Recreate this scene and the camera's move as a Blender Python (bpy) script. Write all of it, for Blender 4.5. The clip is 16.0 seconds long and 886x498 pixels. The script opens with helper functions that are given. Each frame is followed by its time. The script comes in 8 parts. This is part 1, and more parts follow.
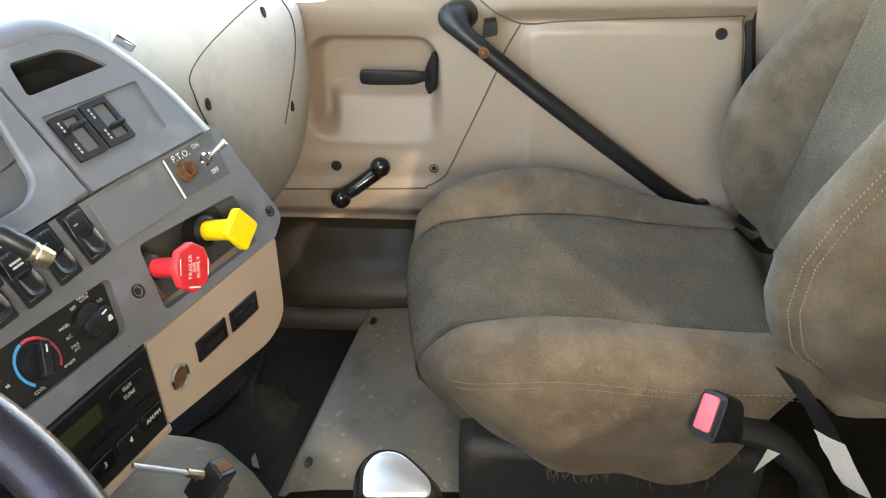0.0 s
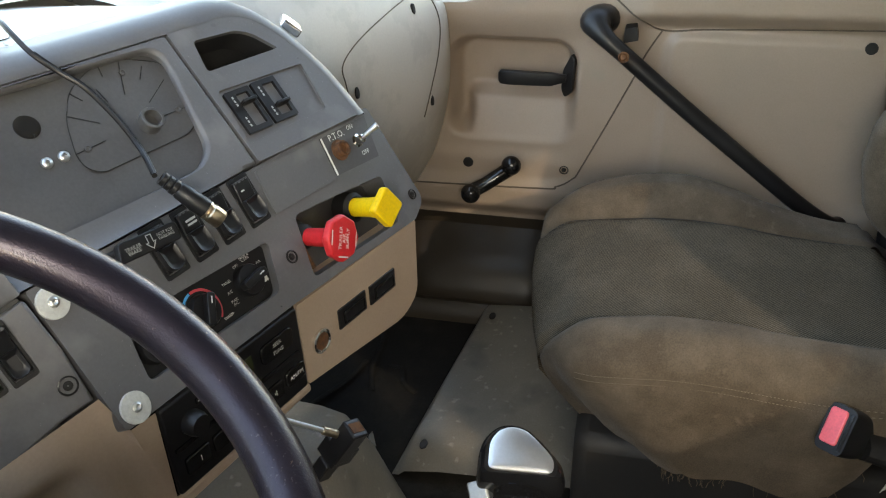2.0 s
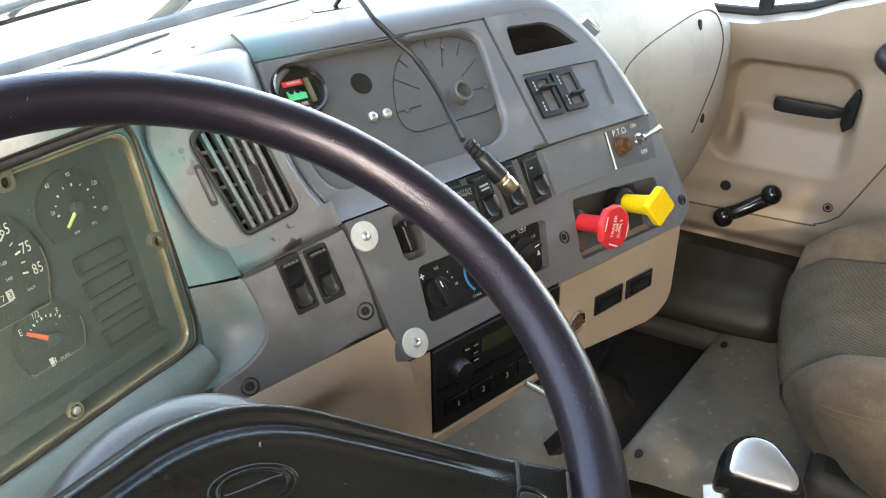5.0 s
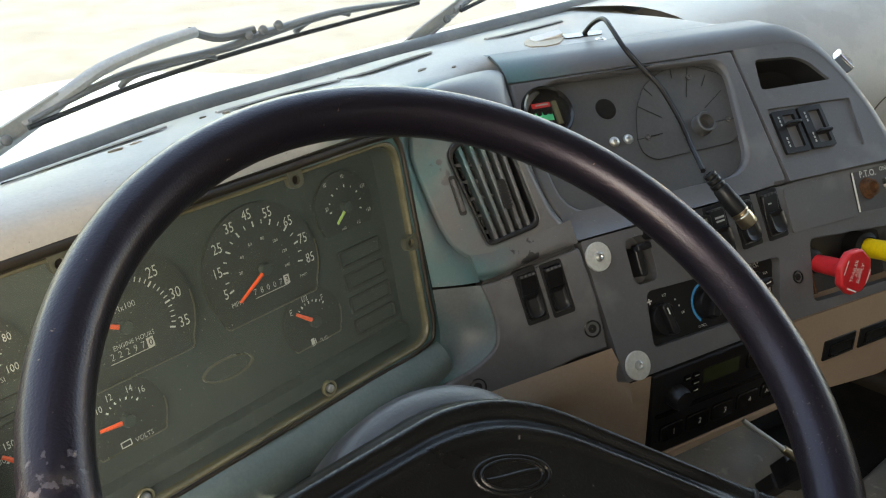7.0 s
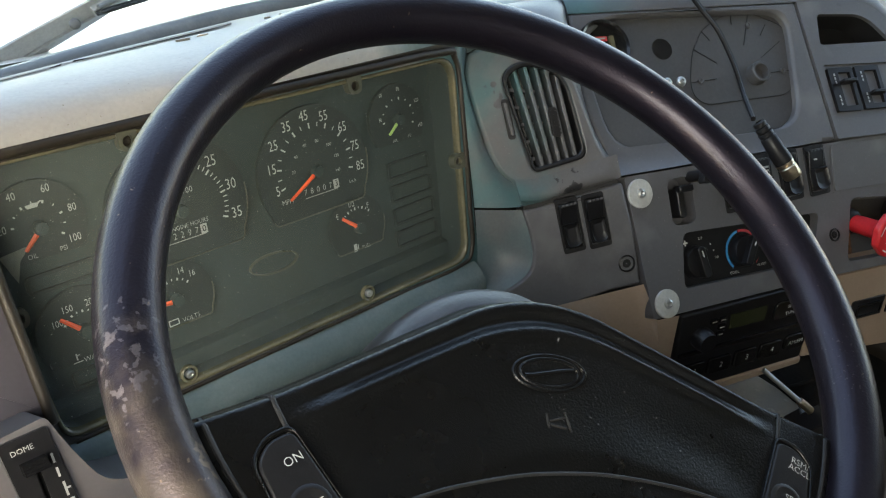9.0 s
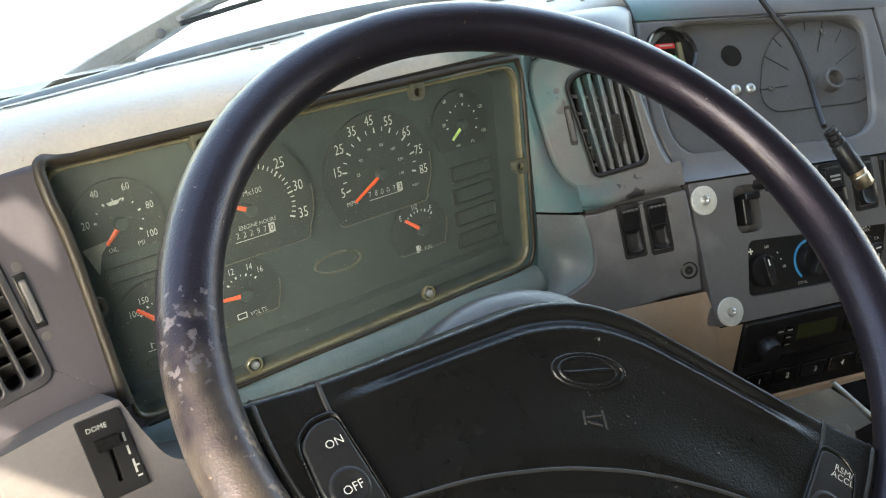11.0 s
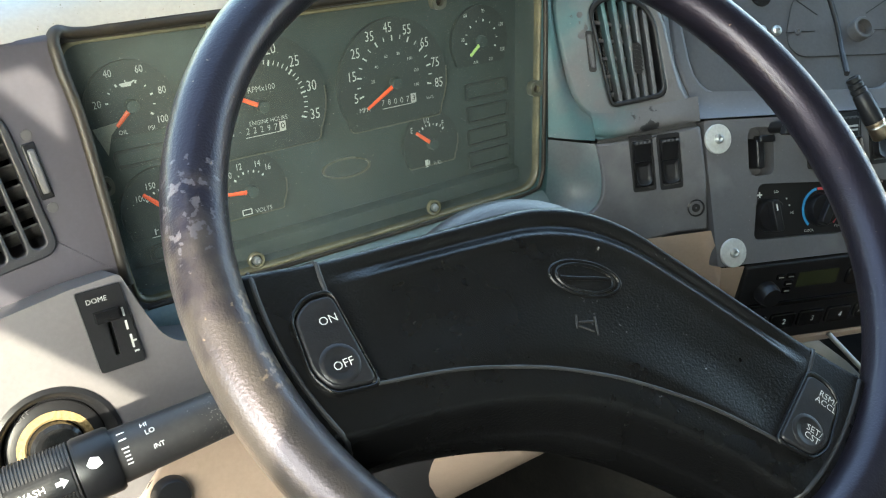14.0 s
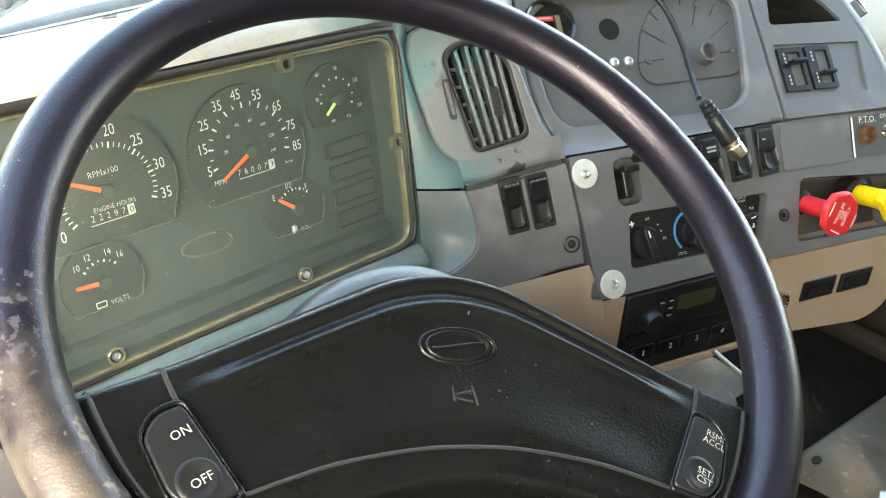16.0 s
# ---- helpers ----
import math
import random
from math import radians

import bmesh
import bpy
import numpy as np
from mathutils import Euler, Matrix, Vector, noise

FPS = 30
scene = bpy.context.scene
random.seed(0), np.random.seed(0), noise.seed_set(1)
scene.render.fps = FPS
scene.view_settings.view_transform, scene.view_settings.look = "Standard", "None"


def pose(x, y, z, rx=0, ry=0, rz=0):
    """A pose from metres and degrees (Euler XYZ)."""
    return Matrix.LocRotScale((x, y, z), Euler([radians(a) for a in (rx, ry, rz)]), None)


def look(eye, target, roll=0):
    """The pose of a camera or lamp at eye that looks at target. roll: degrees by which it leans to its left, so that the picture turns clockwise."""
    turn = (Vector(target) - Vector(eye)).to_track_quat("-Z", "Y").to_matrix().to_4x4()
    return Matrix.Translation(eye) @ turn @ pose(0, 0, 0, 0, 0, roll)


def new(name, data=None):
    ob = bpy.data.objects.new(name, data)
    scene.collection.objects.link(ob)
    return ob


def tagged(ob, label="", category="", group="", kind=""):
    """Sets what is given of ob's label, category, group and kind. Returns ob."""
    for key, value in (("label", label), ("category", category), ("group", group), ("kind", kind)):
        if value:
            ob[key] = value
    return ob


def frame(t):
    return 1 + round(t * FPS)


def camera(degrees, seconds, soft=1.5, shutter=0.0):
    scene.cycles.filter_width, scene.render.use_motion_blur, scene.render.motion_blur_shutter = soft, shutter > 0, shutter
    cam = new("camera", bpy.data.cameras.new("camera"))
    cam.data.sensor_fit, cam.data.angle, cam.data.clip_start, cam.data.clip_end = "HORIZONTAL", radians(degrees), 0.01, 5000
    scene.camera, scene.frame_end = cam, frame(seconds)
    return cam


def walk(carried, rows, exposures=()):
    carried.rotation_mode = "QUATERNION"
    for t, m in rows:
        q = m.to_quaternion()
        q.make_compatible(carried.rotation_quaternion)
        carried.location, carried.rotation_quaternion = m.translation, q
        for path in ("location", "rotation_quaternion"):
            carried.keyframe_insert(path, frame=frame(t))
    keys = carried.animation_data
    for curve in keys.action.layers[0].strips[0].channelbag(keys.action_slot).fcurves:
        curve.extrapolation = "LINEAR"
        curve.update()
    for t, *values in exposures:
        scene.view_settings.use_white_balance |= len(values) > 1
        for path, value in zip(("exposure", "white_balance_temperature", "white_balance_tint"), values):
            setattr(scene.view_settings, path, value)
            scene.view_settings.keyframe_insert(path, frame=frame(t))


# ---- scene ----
cam = camera(54.13, 16.0, soft=1.15)
PATH = [
    (0, (0.0547, 0.0227, 1.3387), (1.7648, 0.1647, 0.3114), -1.00),
    (0.5, (0.0353, 0.0263, 1.3492), (1.7668, 0.2564, 0.3752), -2.62),
    (1, (0.0126, 0.0203, 1.3629), (1.7708, 0.3027, 0.4525), -2.20),
    (1.5, (0.0117, 0.0290, 1.3509), (1.7435, 0.3547, 0.4050), -1.46),
    (2, (0.0057, 0.0464, 1.3339), (1.6915, 0.4378, 0.3314), -1.08),
    (2.5, (0.0103, 0.0553, 1.3265), (1.6528, 0.5162, 0.2826), -0.50),
    (3, (-0.0015, 0.0646, 1.3184), (1.6163, 0.6016, 0.2723), 0.10),
    (5.5, (-0.0920, 0.0944, 1.3254), (1.3903, 1.0439, 0.3760), 0.51),
    (6, (-0.1072, 0.1023, 1.3343), (1.2940, 1.1705, 0.3878), 0.24),
    (6.5, (-0.1229, 0.1081, 1.3407), (1.2096, 1.2697, 0.4051), -0.07),
    (7, (-0.1257, 0.1022, 1.3372), (1.1700, 1.3132, 0.4127), -0.57),
    (7.5, (-0.1335, 0.0988, 1.3457), (1.1206, 1.3445, 0.4101), -0.10),
    (8, (-0.1538, 0.0922, 1.3454), (1.0851, 1.3545, 0.4118), 1.23),
    (8.5, (-0.1551, 0.0943, 1.3343), (1.0809, 1.3260, 0.3569), 2.79),
    (9, (-0.1571, 0.0953, 1.3239), (1.0580, 1.2993, 0.2877), 4.02),
    (11.5, (-0.1524, 0.0612, 1.3363), (0.8830, 1.4394, 0.3221), 1.37),
    (12, (-0.1647, 0.0590, 1.3410), (0.8353, 1.4716, 0.3386), 1.66),
    (12.5, (-0.1796, 0.0588, 1.3316), (0.7782, 1.4918, 0.3171), 2.50),
    (13, (-0.1787, 0.0566, 1.3311), (0.7784, 1.4814, 0.3046), 3.27),
    (13.5, (-0.1687, 0.0541, 1.3235), (0.8300, 1.4173, 0.2538), 5.06),
    (14, (-0.1591, 0.0522, 1.3089), (0.8623, 1.3422, 0.1719), 6.15),
    (14.5, (-0.1496, 0.0544, 1.3104), (0.8871, 1.3160, 0.1556), 5.59),
    (15, (-0.1465, 0.0545, 1.3112), (0.9071, 1.3094, 0.1645), 4.95),
    (15.5, (-0.1286, 0.0546, 1.3133), (0.9848, 1.2774, 0.1885), 4.74),
    (16, (-0.1250, 0.0651, 1.3131), (1.1049, 1.2442, 0.2656), 4.07),
]
EXPOSURES = [(0.0, 4.78, 8950, 10), (0.5, 4.78, 8950, 10), (1.0, 4.03, 8650, 10), (1.5, 3.66, 8450, 10), (2.0, 3.81, 8850, 10), (2.5, 4.46, 8850, 10), (3.0, 4.81, 8450, 10),
             (5.5, 4.21, 8700, 10), (6.0, 3.88, 8600, 10), (6.5, 3.3, 8800, 10), (7.0, 2.96, 9000, 10), (7.5, 2.6, 8600, 10), (8.0, 2.43, 8300, 8), (8.5, 2.53, 8500, 8),
             (9.0, 2.98, 8100, 8), (11.5, 3.63, 8400, 8), (12.0, 3.18, 8200, 8), (12.5, 2.88, 7900, 10), (13.0, 2.73, 7600, 10), (13.5, 2.88, 7400, 8), (14.0, 3.73, 7400, 0),
             (14.5, 4.24, 7400, -11), (15.0, 4.5, 7200, -9), (15.5, 4.42, 7600, -2), (16.0, 4.5, 8700, 4)]
walk(cam, [(t, look(eye, target, roll)) for t, eye, target, roll in PATH], EXPOSURES)

# ---- world and sun ----
SUN_DIR = Vector((1.0, 1.0, -0.8)).normalized()      # the way the sunlight travels
world = bpy.data.worlds.new("sky")
scene.world = world
world.use_nodes = True
_wn = world.node_tree.nodes
_sky = _wn.new("ShaderNodeTexSky")
_sky.sky_type = "NISHITA"
_sky.sun_disc = False
_sky.sun_elevation = math.asin(-SUN_DIR.z)
_sky.sun_rotation = math.atan2(-SUN_DIR.x, -SUN_DIR.y)
_bg = _wn["Background"]
_bg.inputs["Strength"].default_value = 0.145
world.node_tree.links.new(_sky.outputs["Color"], _bg.inputs["Color"])
sun_data = bpy.data.lights.new("sun", "SUN")
sun_data.energy, sun_data.angle, sun_data.color = 1.62, radians(0.6), (1.0, 0.95, 0.86)
sun = new("sun", sun_data)
sun.matrix_world = look((-2, -5, 5), Vector((-2, -5, 5)) + SUN_DIR)

# lamp added at the unseen driver's window to brighten the dash like sky light
win = bpy.data.lights.new("driver_window_fill", "AREA")
win.shape, win.size, win.size_y, win.energy, win.color = "RECTANGLE", 0.62, 0.42, 0.75, (0.88, 0.94, 1.0)
win.spread = radians(120)
win_ob = new("driver_window_fill", win)
win_ob.matrix_world = look((-0.485, 0.02, 1.34), (0.35, 0.42, 1.00))


# ---- materials ----
def mat(name, color, rough=0.5, metal=0.0, second=None, mix_scale=6.0, mix_lo=0.45, mix_hi=0.7, grain=0.08, grain_scale=350.0,
        bump=0.15, bump_scale=900.0, bump_dist=0.0004, rough_var=0.1, coat=0.0, sheen=0.0, spec=0.5):
    """A surface with a broad stain or wear noise towards a second colour, a fine grain and a fine relief."""
    m = bpy.data.materials.new(name)
    m.use_nodes = True
    nt, n, l = m.node_tree, m.node_tree.nodes, m.node_tree.links
    b = n["Principled BSDF"]
    tc = n.new("ShaderNodeTexCoord")
    big = n.new("ShaderNodeTexNoise")
    big.inputs["Scale"].default_value, big.inputs["Detail"].default_value, big.inputs["Roughness"].default_value = mix_scale, 6, 0.6
    fine = n.new("ShaderNodeTexNoise")
    fine.inputs["Scale"].default_value, fine.inputs["Detail"].default_value = grain_scale, 3
    ramp = n.new("ShaderNodeMapRange")
    ramp.inputs["From Min"].default_value, ramp.inputs["From Max"].default_value = mix_lo, mix_hi
    l.new(tc.outputs["Object"], big.inputs["Vector"])
    l.new(tc.outputs["Object"], fine.inputs["Vector"])
    l.new(big.outputs["Fac"], ramp.inputs["Value"])
    mx = n.new("ShaderNodeMix")
    mx.data_type = "RGBA"
    mx.inputs["A"].default_value = (*color, 1)
    sec = second or tuple(min(1, c * 1.18 + 0.004) for c in color)
    mx.inputs["B"].default_value = (*sec, 1)
    l.new(ramp.outputs["Result"], mx.inputs["Factor"])
    hsv = n.new("ShaderNodeHueSaturation")
    val = n.new("ShaderNodeMapRange")
    val.inputs["To Min"].default_value, val.inputs["To Max"].default_value = 1 - grain, 1 + grain
    val.inputs["From Min"].default_value, val.inputs["From Max"].default_value = 0.3, 0.7
    l.new(fine.outputs["Fac"], val.inputs["Value"])
    l.new(val.outputs["Result"], hsv.inputs["Value"])
    l.new(mx.outputs["Result"], hsv.inputs["Color"])
    l.new(hsv.outputs["Color"], b.inputs["Base Color"])
    rv = n.new("ShaderNodeMapRange")
    rv.inputs["To Min"].default_value, rv.inputs["To Max"].default_value = max(0.02, rough - rough_var), min(1, rough + rough_var)
    l.new(big.outputs["Fac"], rv.inputs["Value"])
    l.new(rv.outputs["Result"], b.inputs["Roughness"])
    b.inputs["Metallic"].default_value = metal
    b.inputs["Coat Weight"].default_value = coat
    b.inputs["Sheen Weight"].default_value = sheen
    b.inputs["Specular IOR Level"].default_value = spec
    if bump:
        bt = n.new("ShaderNodeTexNoise")
        bt.inputs["Scale"].default_value, bt.inputs["Detail"].default_value = bump_scale, 2
        l.new(tc.outputs["Object"], bt.inputs["Vector"])
        bp = n.new("ShaderNodeBump")
        bp.inputs["Strength"].default_value, bp.inputs["Distance"].default_value = bump, bump_dist
        l.new(bt.outputs["Fac"], bp.inputs["Height"])
        l.new(bp.outputs["Normal"], b.inputs["Normal"])
    return m


def glass(name, tint=(1, 1, 1), rough=0.0, dust_glare=0.0):
    """A thin pane: mostly clear, with a glossy reflection and a dusty film that also paints in glare."""
    m = bpy.data.materials.new(name)
    m.use_nodes = True
    n, l = m.node_tree.nodes, m.node_tree.links
    n.remove(n["Principled BSDF"])
    tr = n.new("ShaderNodeBsdfTransparent")
    tr.inputs["Color"].default_value = (*tint, 1)
    gl = n.new("ShaderNodeBsdfGlossy")
    gl.inputs["Roughness"].default_value = rough
    lw = n.new("ShaderNodeLayerWeight")
    lw.inputs["Blend"].default_value = 0.5
    pw = n.new("ShaderNodeMath")
    pw.operation, pw.inputs[1].default_value = "POWER", 4.0
    l.new(lw.outputs["Facing"], pw.inputs[0])
    fr = n.new("ShaderNodeMapRange")
    fr.inputs["To Min"].default_value, fr.inputs["To Max"].default_value = 0.04, 0.75
    l.new(pw.outputs[0], fr.inputs["Value"])
    mx = n.new("ShaderNodeMixShader")
    l.new(fr.outputs["Result"], mx.inputs["Fac"])
    l.new(tr.outputs[0], mx.inputs[1])
    l.new(gl.outputs[0], mx.inputs[2])
    last = mx
    if dust_glare:
        df = n.new("ShaderNodeBsdfDiffuse")
        df.inputs["Color"].default_value = (0.51, 0.56, 0.49, 1)
        tc = n.new("ShaderNodeTexCoord")
        ns = n.new("ShaderNodeTexNoise")
        ns.inputs["Scale"].default_value, ns.inputs["Detail"].default_value = 9, 8
        l.new(tc.outputs["Object"], ns.inputs["Vector"])
        sp = n.new("ShaderNodeTexNoise")
        sp.inputs["Scale"].default_value, sp.inputs["Detail"].default_value = 640, 1
        l.new(tc.outputs["Object"], sp.inputs["Vector"])
        r1 = n.new("ShaderNodeMapRange")
        r1.inputs["From Min"].default_value, r1.inputs["From Max"].default_value = 0.3, 0.75
        r1.inputs["To Min"].default_value, r1.inputs["To Max"].default_value = 0.3 * dust_glare, dust_glare
        l.new(ns.outputs["Fac"], r1.inputs["Value"])
        r2 = n.new("ShaderNodeMapRange")
        r2.inputs["From Min"].default_value, r2.inputs["From Max"].default_value = 0.735, 0.77
        r2.inputs["To Max"].default_value = 0.42
        l.new(sp.outputs["Fac"], r2.inputs["Value"])
        # film thickens to the lower left, painting in the veiling glare there
        sep = n.new("ShaderNodeSeparateXYZ")
        l.new(tc.outputs["Object"], sep.inputs[0])
        low = n.new("ShaderNodeMath")
        low.operation, low.inputs[1].default_value = "MULTIPLY_ADD", 0.8
        l.new(sep.outputs["Y"], low.inputs[0])
        l.new(sep.outputs["X"], low.inputs[2])
        glare_ramp = n.new("ShaderNodeMapRange")
        glare_ramp.inputs["From Min"].default_value, glare_ramp.inputs["From Max"].default_value = 0.20, -0.16
        glare_ramp.inputs["To Min"].default_value, glare_ramp.inputs["To Max"].default_value = 0.5, 1.9
        l.new(low.outputs[0], glare_ramp.inputs["Value"])
        thick = n.new("ShaderNodeMath")
        thick.operation = "MULTIPLY"
        l.new(r1.outputs["Result"], thick.inputs[0])
        l.new(glare_ramp.outputs["Result"], thick.inputs[1])
        ad = n.new("ShaderNodeMath")
        ad.operation = "ADD"
        ad.use_clamp = True
        l.new(thick.outputs[0], ad.inputs[0])
        l.new(r2.outputs["Result"], ad.inputs[1])
        last = n.new("ShaderNodeMixShader")
        l.new(ad.outputs[0], last.inputs["Fac"])
        l.new(mx.outputs[0], last.inputs[1])
        l.new(df.outputs[0], last.inputs[2])
    l.new(last.outputs[0], n["Material Output"].inputs["Surface"])
    return m


M_GREY = mat("dash_grey_plastic", (0.09689, 0.0961, 0.1014), 0.46, second=(0.1211, 0.1196, 0.1234), grain=0.05, bump=0.14, bump_scale=1400)
# top is paler than the face: bleached, and raised for the strong light there
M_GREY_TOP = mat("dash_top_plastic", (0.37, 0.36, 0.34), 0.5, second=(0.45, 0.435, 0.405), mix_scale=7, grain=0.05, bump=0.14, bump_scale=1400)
M_GREY_MIX = mat("dash_grey_plastic_part_teal", (0.09689, 0.0961, 0.1014), 0.42, second=(0.1211, 0.1196, 0.1234), grain=0.05, bump=0.14, bump_scale=1400)


def stain_teal(m, lo=(0.24, 0.40), hi=(0.54, 0.47), far=None):
    """A teal stain with a ragged edge beside the instruments, fixed to the dashboard."""
    nt = m.node_tree
    n, l = nt.nodes, nt.links
    tc = [k for k in n if k.type == "TEX_COORD"][0]
    mx = [k for k in n if k.type == "MIX"][0]
    sep = n.new("ShaderNodeSeparateXYZ")
    l.new(tc.outputs["Object"], sep.inputs[0])
    ns = n.new("ShaderNodeTexNoise")
    ns.inputs["Scale"].default_value, ns.inputs["Detail"].default_value = 12, 5
    l.new(tc.outputs["Object"], ns.inputs["Vector"])
    ad = n.new("ShaderNodeMath")
    ad.operation, ad.inputs[1].default_value = "MULTIPLY_ADD", 0.16
    l.new(ns.outputs["Fac"], ad.inputs[0])
    l.new(sep.outputs["X"], ad.inputs[2])
    r1, r2 = n.new("ShaderNodeMapRange"), n.new("ShaderNodeMapRange")
    r1.inputs["From Min"].default_value, r1.inputs["From Max"].default_value = hi
    r2.inputs["From Min"].default_value, r2.inputs["From Max"].default_value = lo
    l.new(ad.outputs[0], r1.inputs["Value"])
    l.new(ad.outputs[0], r2.inputs["Value"])
    ml = n.new("ShaderNodeMath")
    ml.operation = "MULTIPLY"
    l.new(r1.outputs["Result"], ml.inputs[0])
    l.new(r2.outputs["Result"], ml.inputs[1])
    if far:
        r3, m3 = n.new("ShaderNodeMapRange"), n.new("ShaderNodeMath")
        r3.inputs["From Min"].default_value, r3.inputs["From Max"].default_value = far
        ad2 = n.new("ShaderNodeMath")
        ad2.operation, ad2.inputs[1].default_value = "MULTIPLY_ADD", 0.05
        l.new(ns.outputs["Fac"], ad2.inputs[0])
        l.new(sep.outputs["Y"], ad2.inputs[2])
        l.new(ad2.outputs[0], r3.inputs["Value"])
        m3.operation = "MULTIPLY"
        l.new(ml.outputs[0], m3.inputs[0])
        l.new(r3.outputs["Result"], m3.inputs[1])
        ml = m3
    m2 = n.new("ShaderNodeMix")
    m2.data_type = "RGBA"
    m2.inputs["B"].default_value = (0.062, 0.132, 0.142, 1)
    to = [lk for lk in l if lk.from_node == mx][0].to_socket
    l.new(ml.outputs[0], m2.inputs["Factor"])
    l.new(mx.outputs["Result"], m2.inputs["A"])
    l.new(m2.outputs["Result"], to)


stain_teal(M_GREY_MIX, hi=(0.515, 0.478))
stain_teal(M_GREY_TOP, (0.36, 0.44), (0.74, 0.66), (0.706, 0.682))
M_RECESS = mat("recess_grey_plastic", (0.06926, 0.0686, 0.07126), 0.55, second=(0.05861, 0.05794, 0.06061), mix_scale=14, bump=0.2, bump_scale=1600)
M_TAN = mat("tan_plastic", (0.3696, 0.2728, 0.2068), 0.5, second=(0.4048, 0.308, 0.2376), mix_scale=5, grain=0.04, bump=0.25, bump_scale=1500)
M_DOOR = mat("beige_door_plastic", (0.3276, 0.2545, 0.2016), 0.42, second=(0.2898, 0.2285, 0.1798), mix_scale=4, grain=0.04, bump=0.2, bump_scale=1500)
M_BULGE = mat("pale_beige_plastic", (0.455, 0.420, 0.370), 0.42, second=(0.415, 0.382, 0.336), mix_scale=11, mix_lo=0.5, mix_hi=0.56, grain=0.03, bump=0.2, bump_scale=1500)
M_BLACK = mat("black_plastic", (0.010, 0.010, 0.0115), 0.36, second=(0.017, 0.017, 0.018), bump=0.15, spec=0.35)
M_GLOSS = mat("gloss_black_plastic", (0.010, 0.010, 0.011), 0.16, second=(0.018, 0.018, 0.018), bump=0.04, rough_var=0.06)
M_KNOB = mat("polished_black_plastic", (0.010, 0.010, 0.011), 0.07, bump=0.0, rough_var=0.03)
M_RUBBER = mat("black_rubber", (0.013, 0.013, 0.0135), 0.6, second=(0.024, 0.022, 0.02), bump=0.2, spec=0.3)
M_LEATHER = mat("wheel_black_vinyl", (0.0058, 0.0052, 0.0084), 0.37, second=(0.0068, 0.006, 0.010), mix_scale=10, mix_lo=0.52, mix_hi=0.62,
                grain=0.12, bump=0.42, bump_scale=760, bump_dist=0.0006, rough_var=0.06, spec=0.34)


M_LEATHER.node_tree.nodes["Principled BSDF"].inputs["Specular Tint"].default_value = (0.92, 0.78, 1.0, 1)
M_LEATHER.node_tree.nodes["Principled BSDF"].inputs["Coat Weight"].default_value = 0.22
M_LEATHER.node_tree.nodes["Principled BSDF"].inputs["Coat Roughness"].default_value = 0.2


def wear(m, spots):
    """Rubbed-through flecks inside soft-edged regions: (centre, radius, noise scale, threshold, colour)."""
    n, l = m.node_tree.nodes, m.node_tree.links
    tc = [k for k in n if k.type == "TEX_COORD"][0]
    b = n["Principled BSDF"]
    for c, r, sc, th, col, *soft in spots:
        ds = n.new("ShaderNodeVectorMath")
        ds.operation = "DISTANCE"
        ds.inputs[1].default_value = c
        l.new(tc.outputs["Object"], ds.inputs[0])
        rg = n.new("ShaderNodeMapRange")
        rg.inputs["From Min"].default_value, rg.inputs["From Max"].default_value = r, r * 0.3
        rg.inputs["To Min"].default_value, rg.inputs["To Max"].default_value = (-0.25 if th > 0.3 else -0.7), 0.0
        l.new(ds.outputs["Value"], rg.inputs["Value"])
        ns = n.new("ShaderNodeTexNoise")
        ns.inputs["Scale"].default_value, ns.inputs["Detail"].default_value = sc, 5
        l.new(tc.outputs["Object"], ns.inputs["Vector"])
        ad = n.new("ShaderNodeMath")
        ad.operation = "ADD"
        l.new(ns.outputs["Fac"], ad.inputs[0])
        l.new(rg.outputs["Result"], ad.inputs[1])
        st = n.new("ShaderNodeMapRange")
        st.inputs["From Min"].default_value, st.inputs["From Max"].default_value = th, th + (soft[0] if soft else 0.04)
        l.new(ad.outputs[0], st.inputs["Value"])
        mx = n.new("ShaderNodeMix")
        mx.data_type = "RGBA"
        mx.inputs["B"].default_value = (*col, 1)
        src = [k for k in l if k.to_socket == b.inputs["Base Color"]][0].from_socket
        l.new(st.outputs["Result"], mx.inputs["Factor"])
        l.new(src, mx.inputs["A"])
        l.new(mx.outputs["Result"], b.inputs["Base Color"])


# broad first spot: worn vinyl, also paled for the sunlit lower-left rim
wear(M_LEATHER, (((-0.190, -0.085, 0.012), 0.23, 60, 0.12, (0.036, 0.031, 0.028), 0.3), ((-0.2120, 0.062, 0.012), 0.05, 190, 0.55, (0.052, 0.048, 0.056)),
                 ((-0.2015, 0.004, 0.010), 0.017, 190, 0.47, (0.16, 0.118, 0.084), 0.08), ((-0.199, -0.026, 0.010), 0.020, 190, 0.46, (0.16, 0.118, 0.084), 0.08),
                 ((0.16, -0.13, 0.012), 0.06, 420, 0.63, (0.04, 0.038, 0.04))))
M_PAD = mat("wheel_pad_vinyl", (0.0038, 0.0038, 0.0040), 0.28, second=(0.0055, 0.0055, 0.0057), mix_scale=8, bump=0.45, bump_scale=720, bump_dist=0.0007, rough_var=0.06, spec=0.34)
wear(M_PAD, (((0.0, -0.08, 0.0), 0.16, 330, 0.70, (0.10, 0.10, 0.10)),))
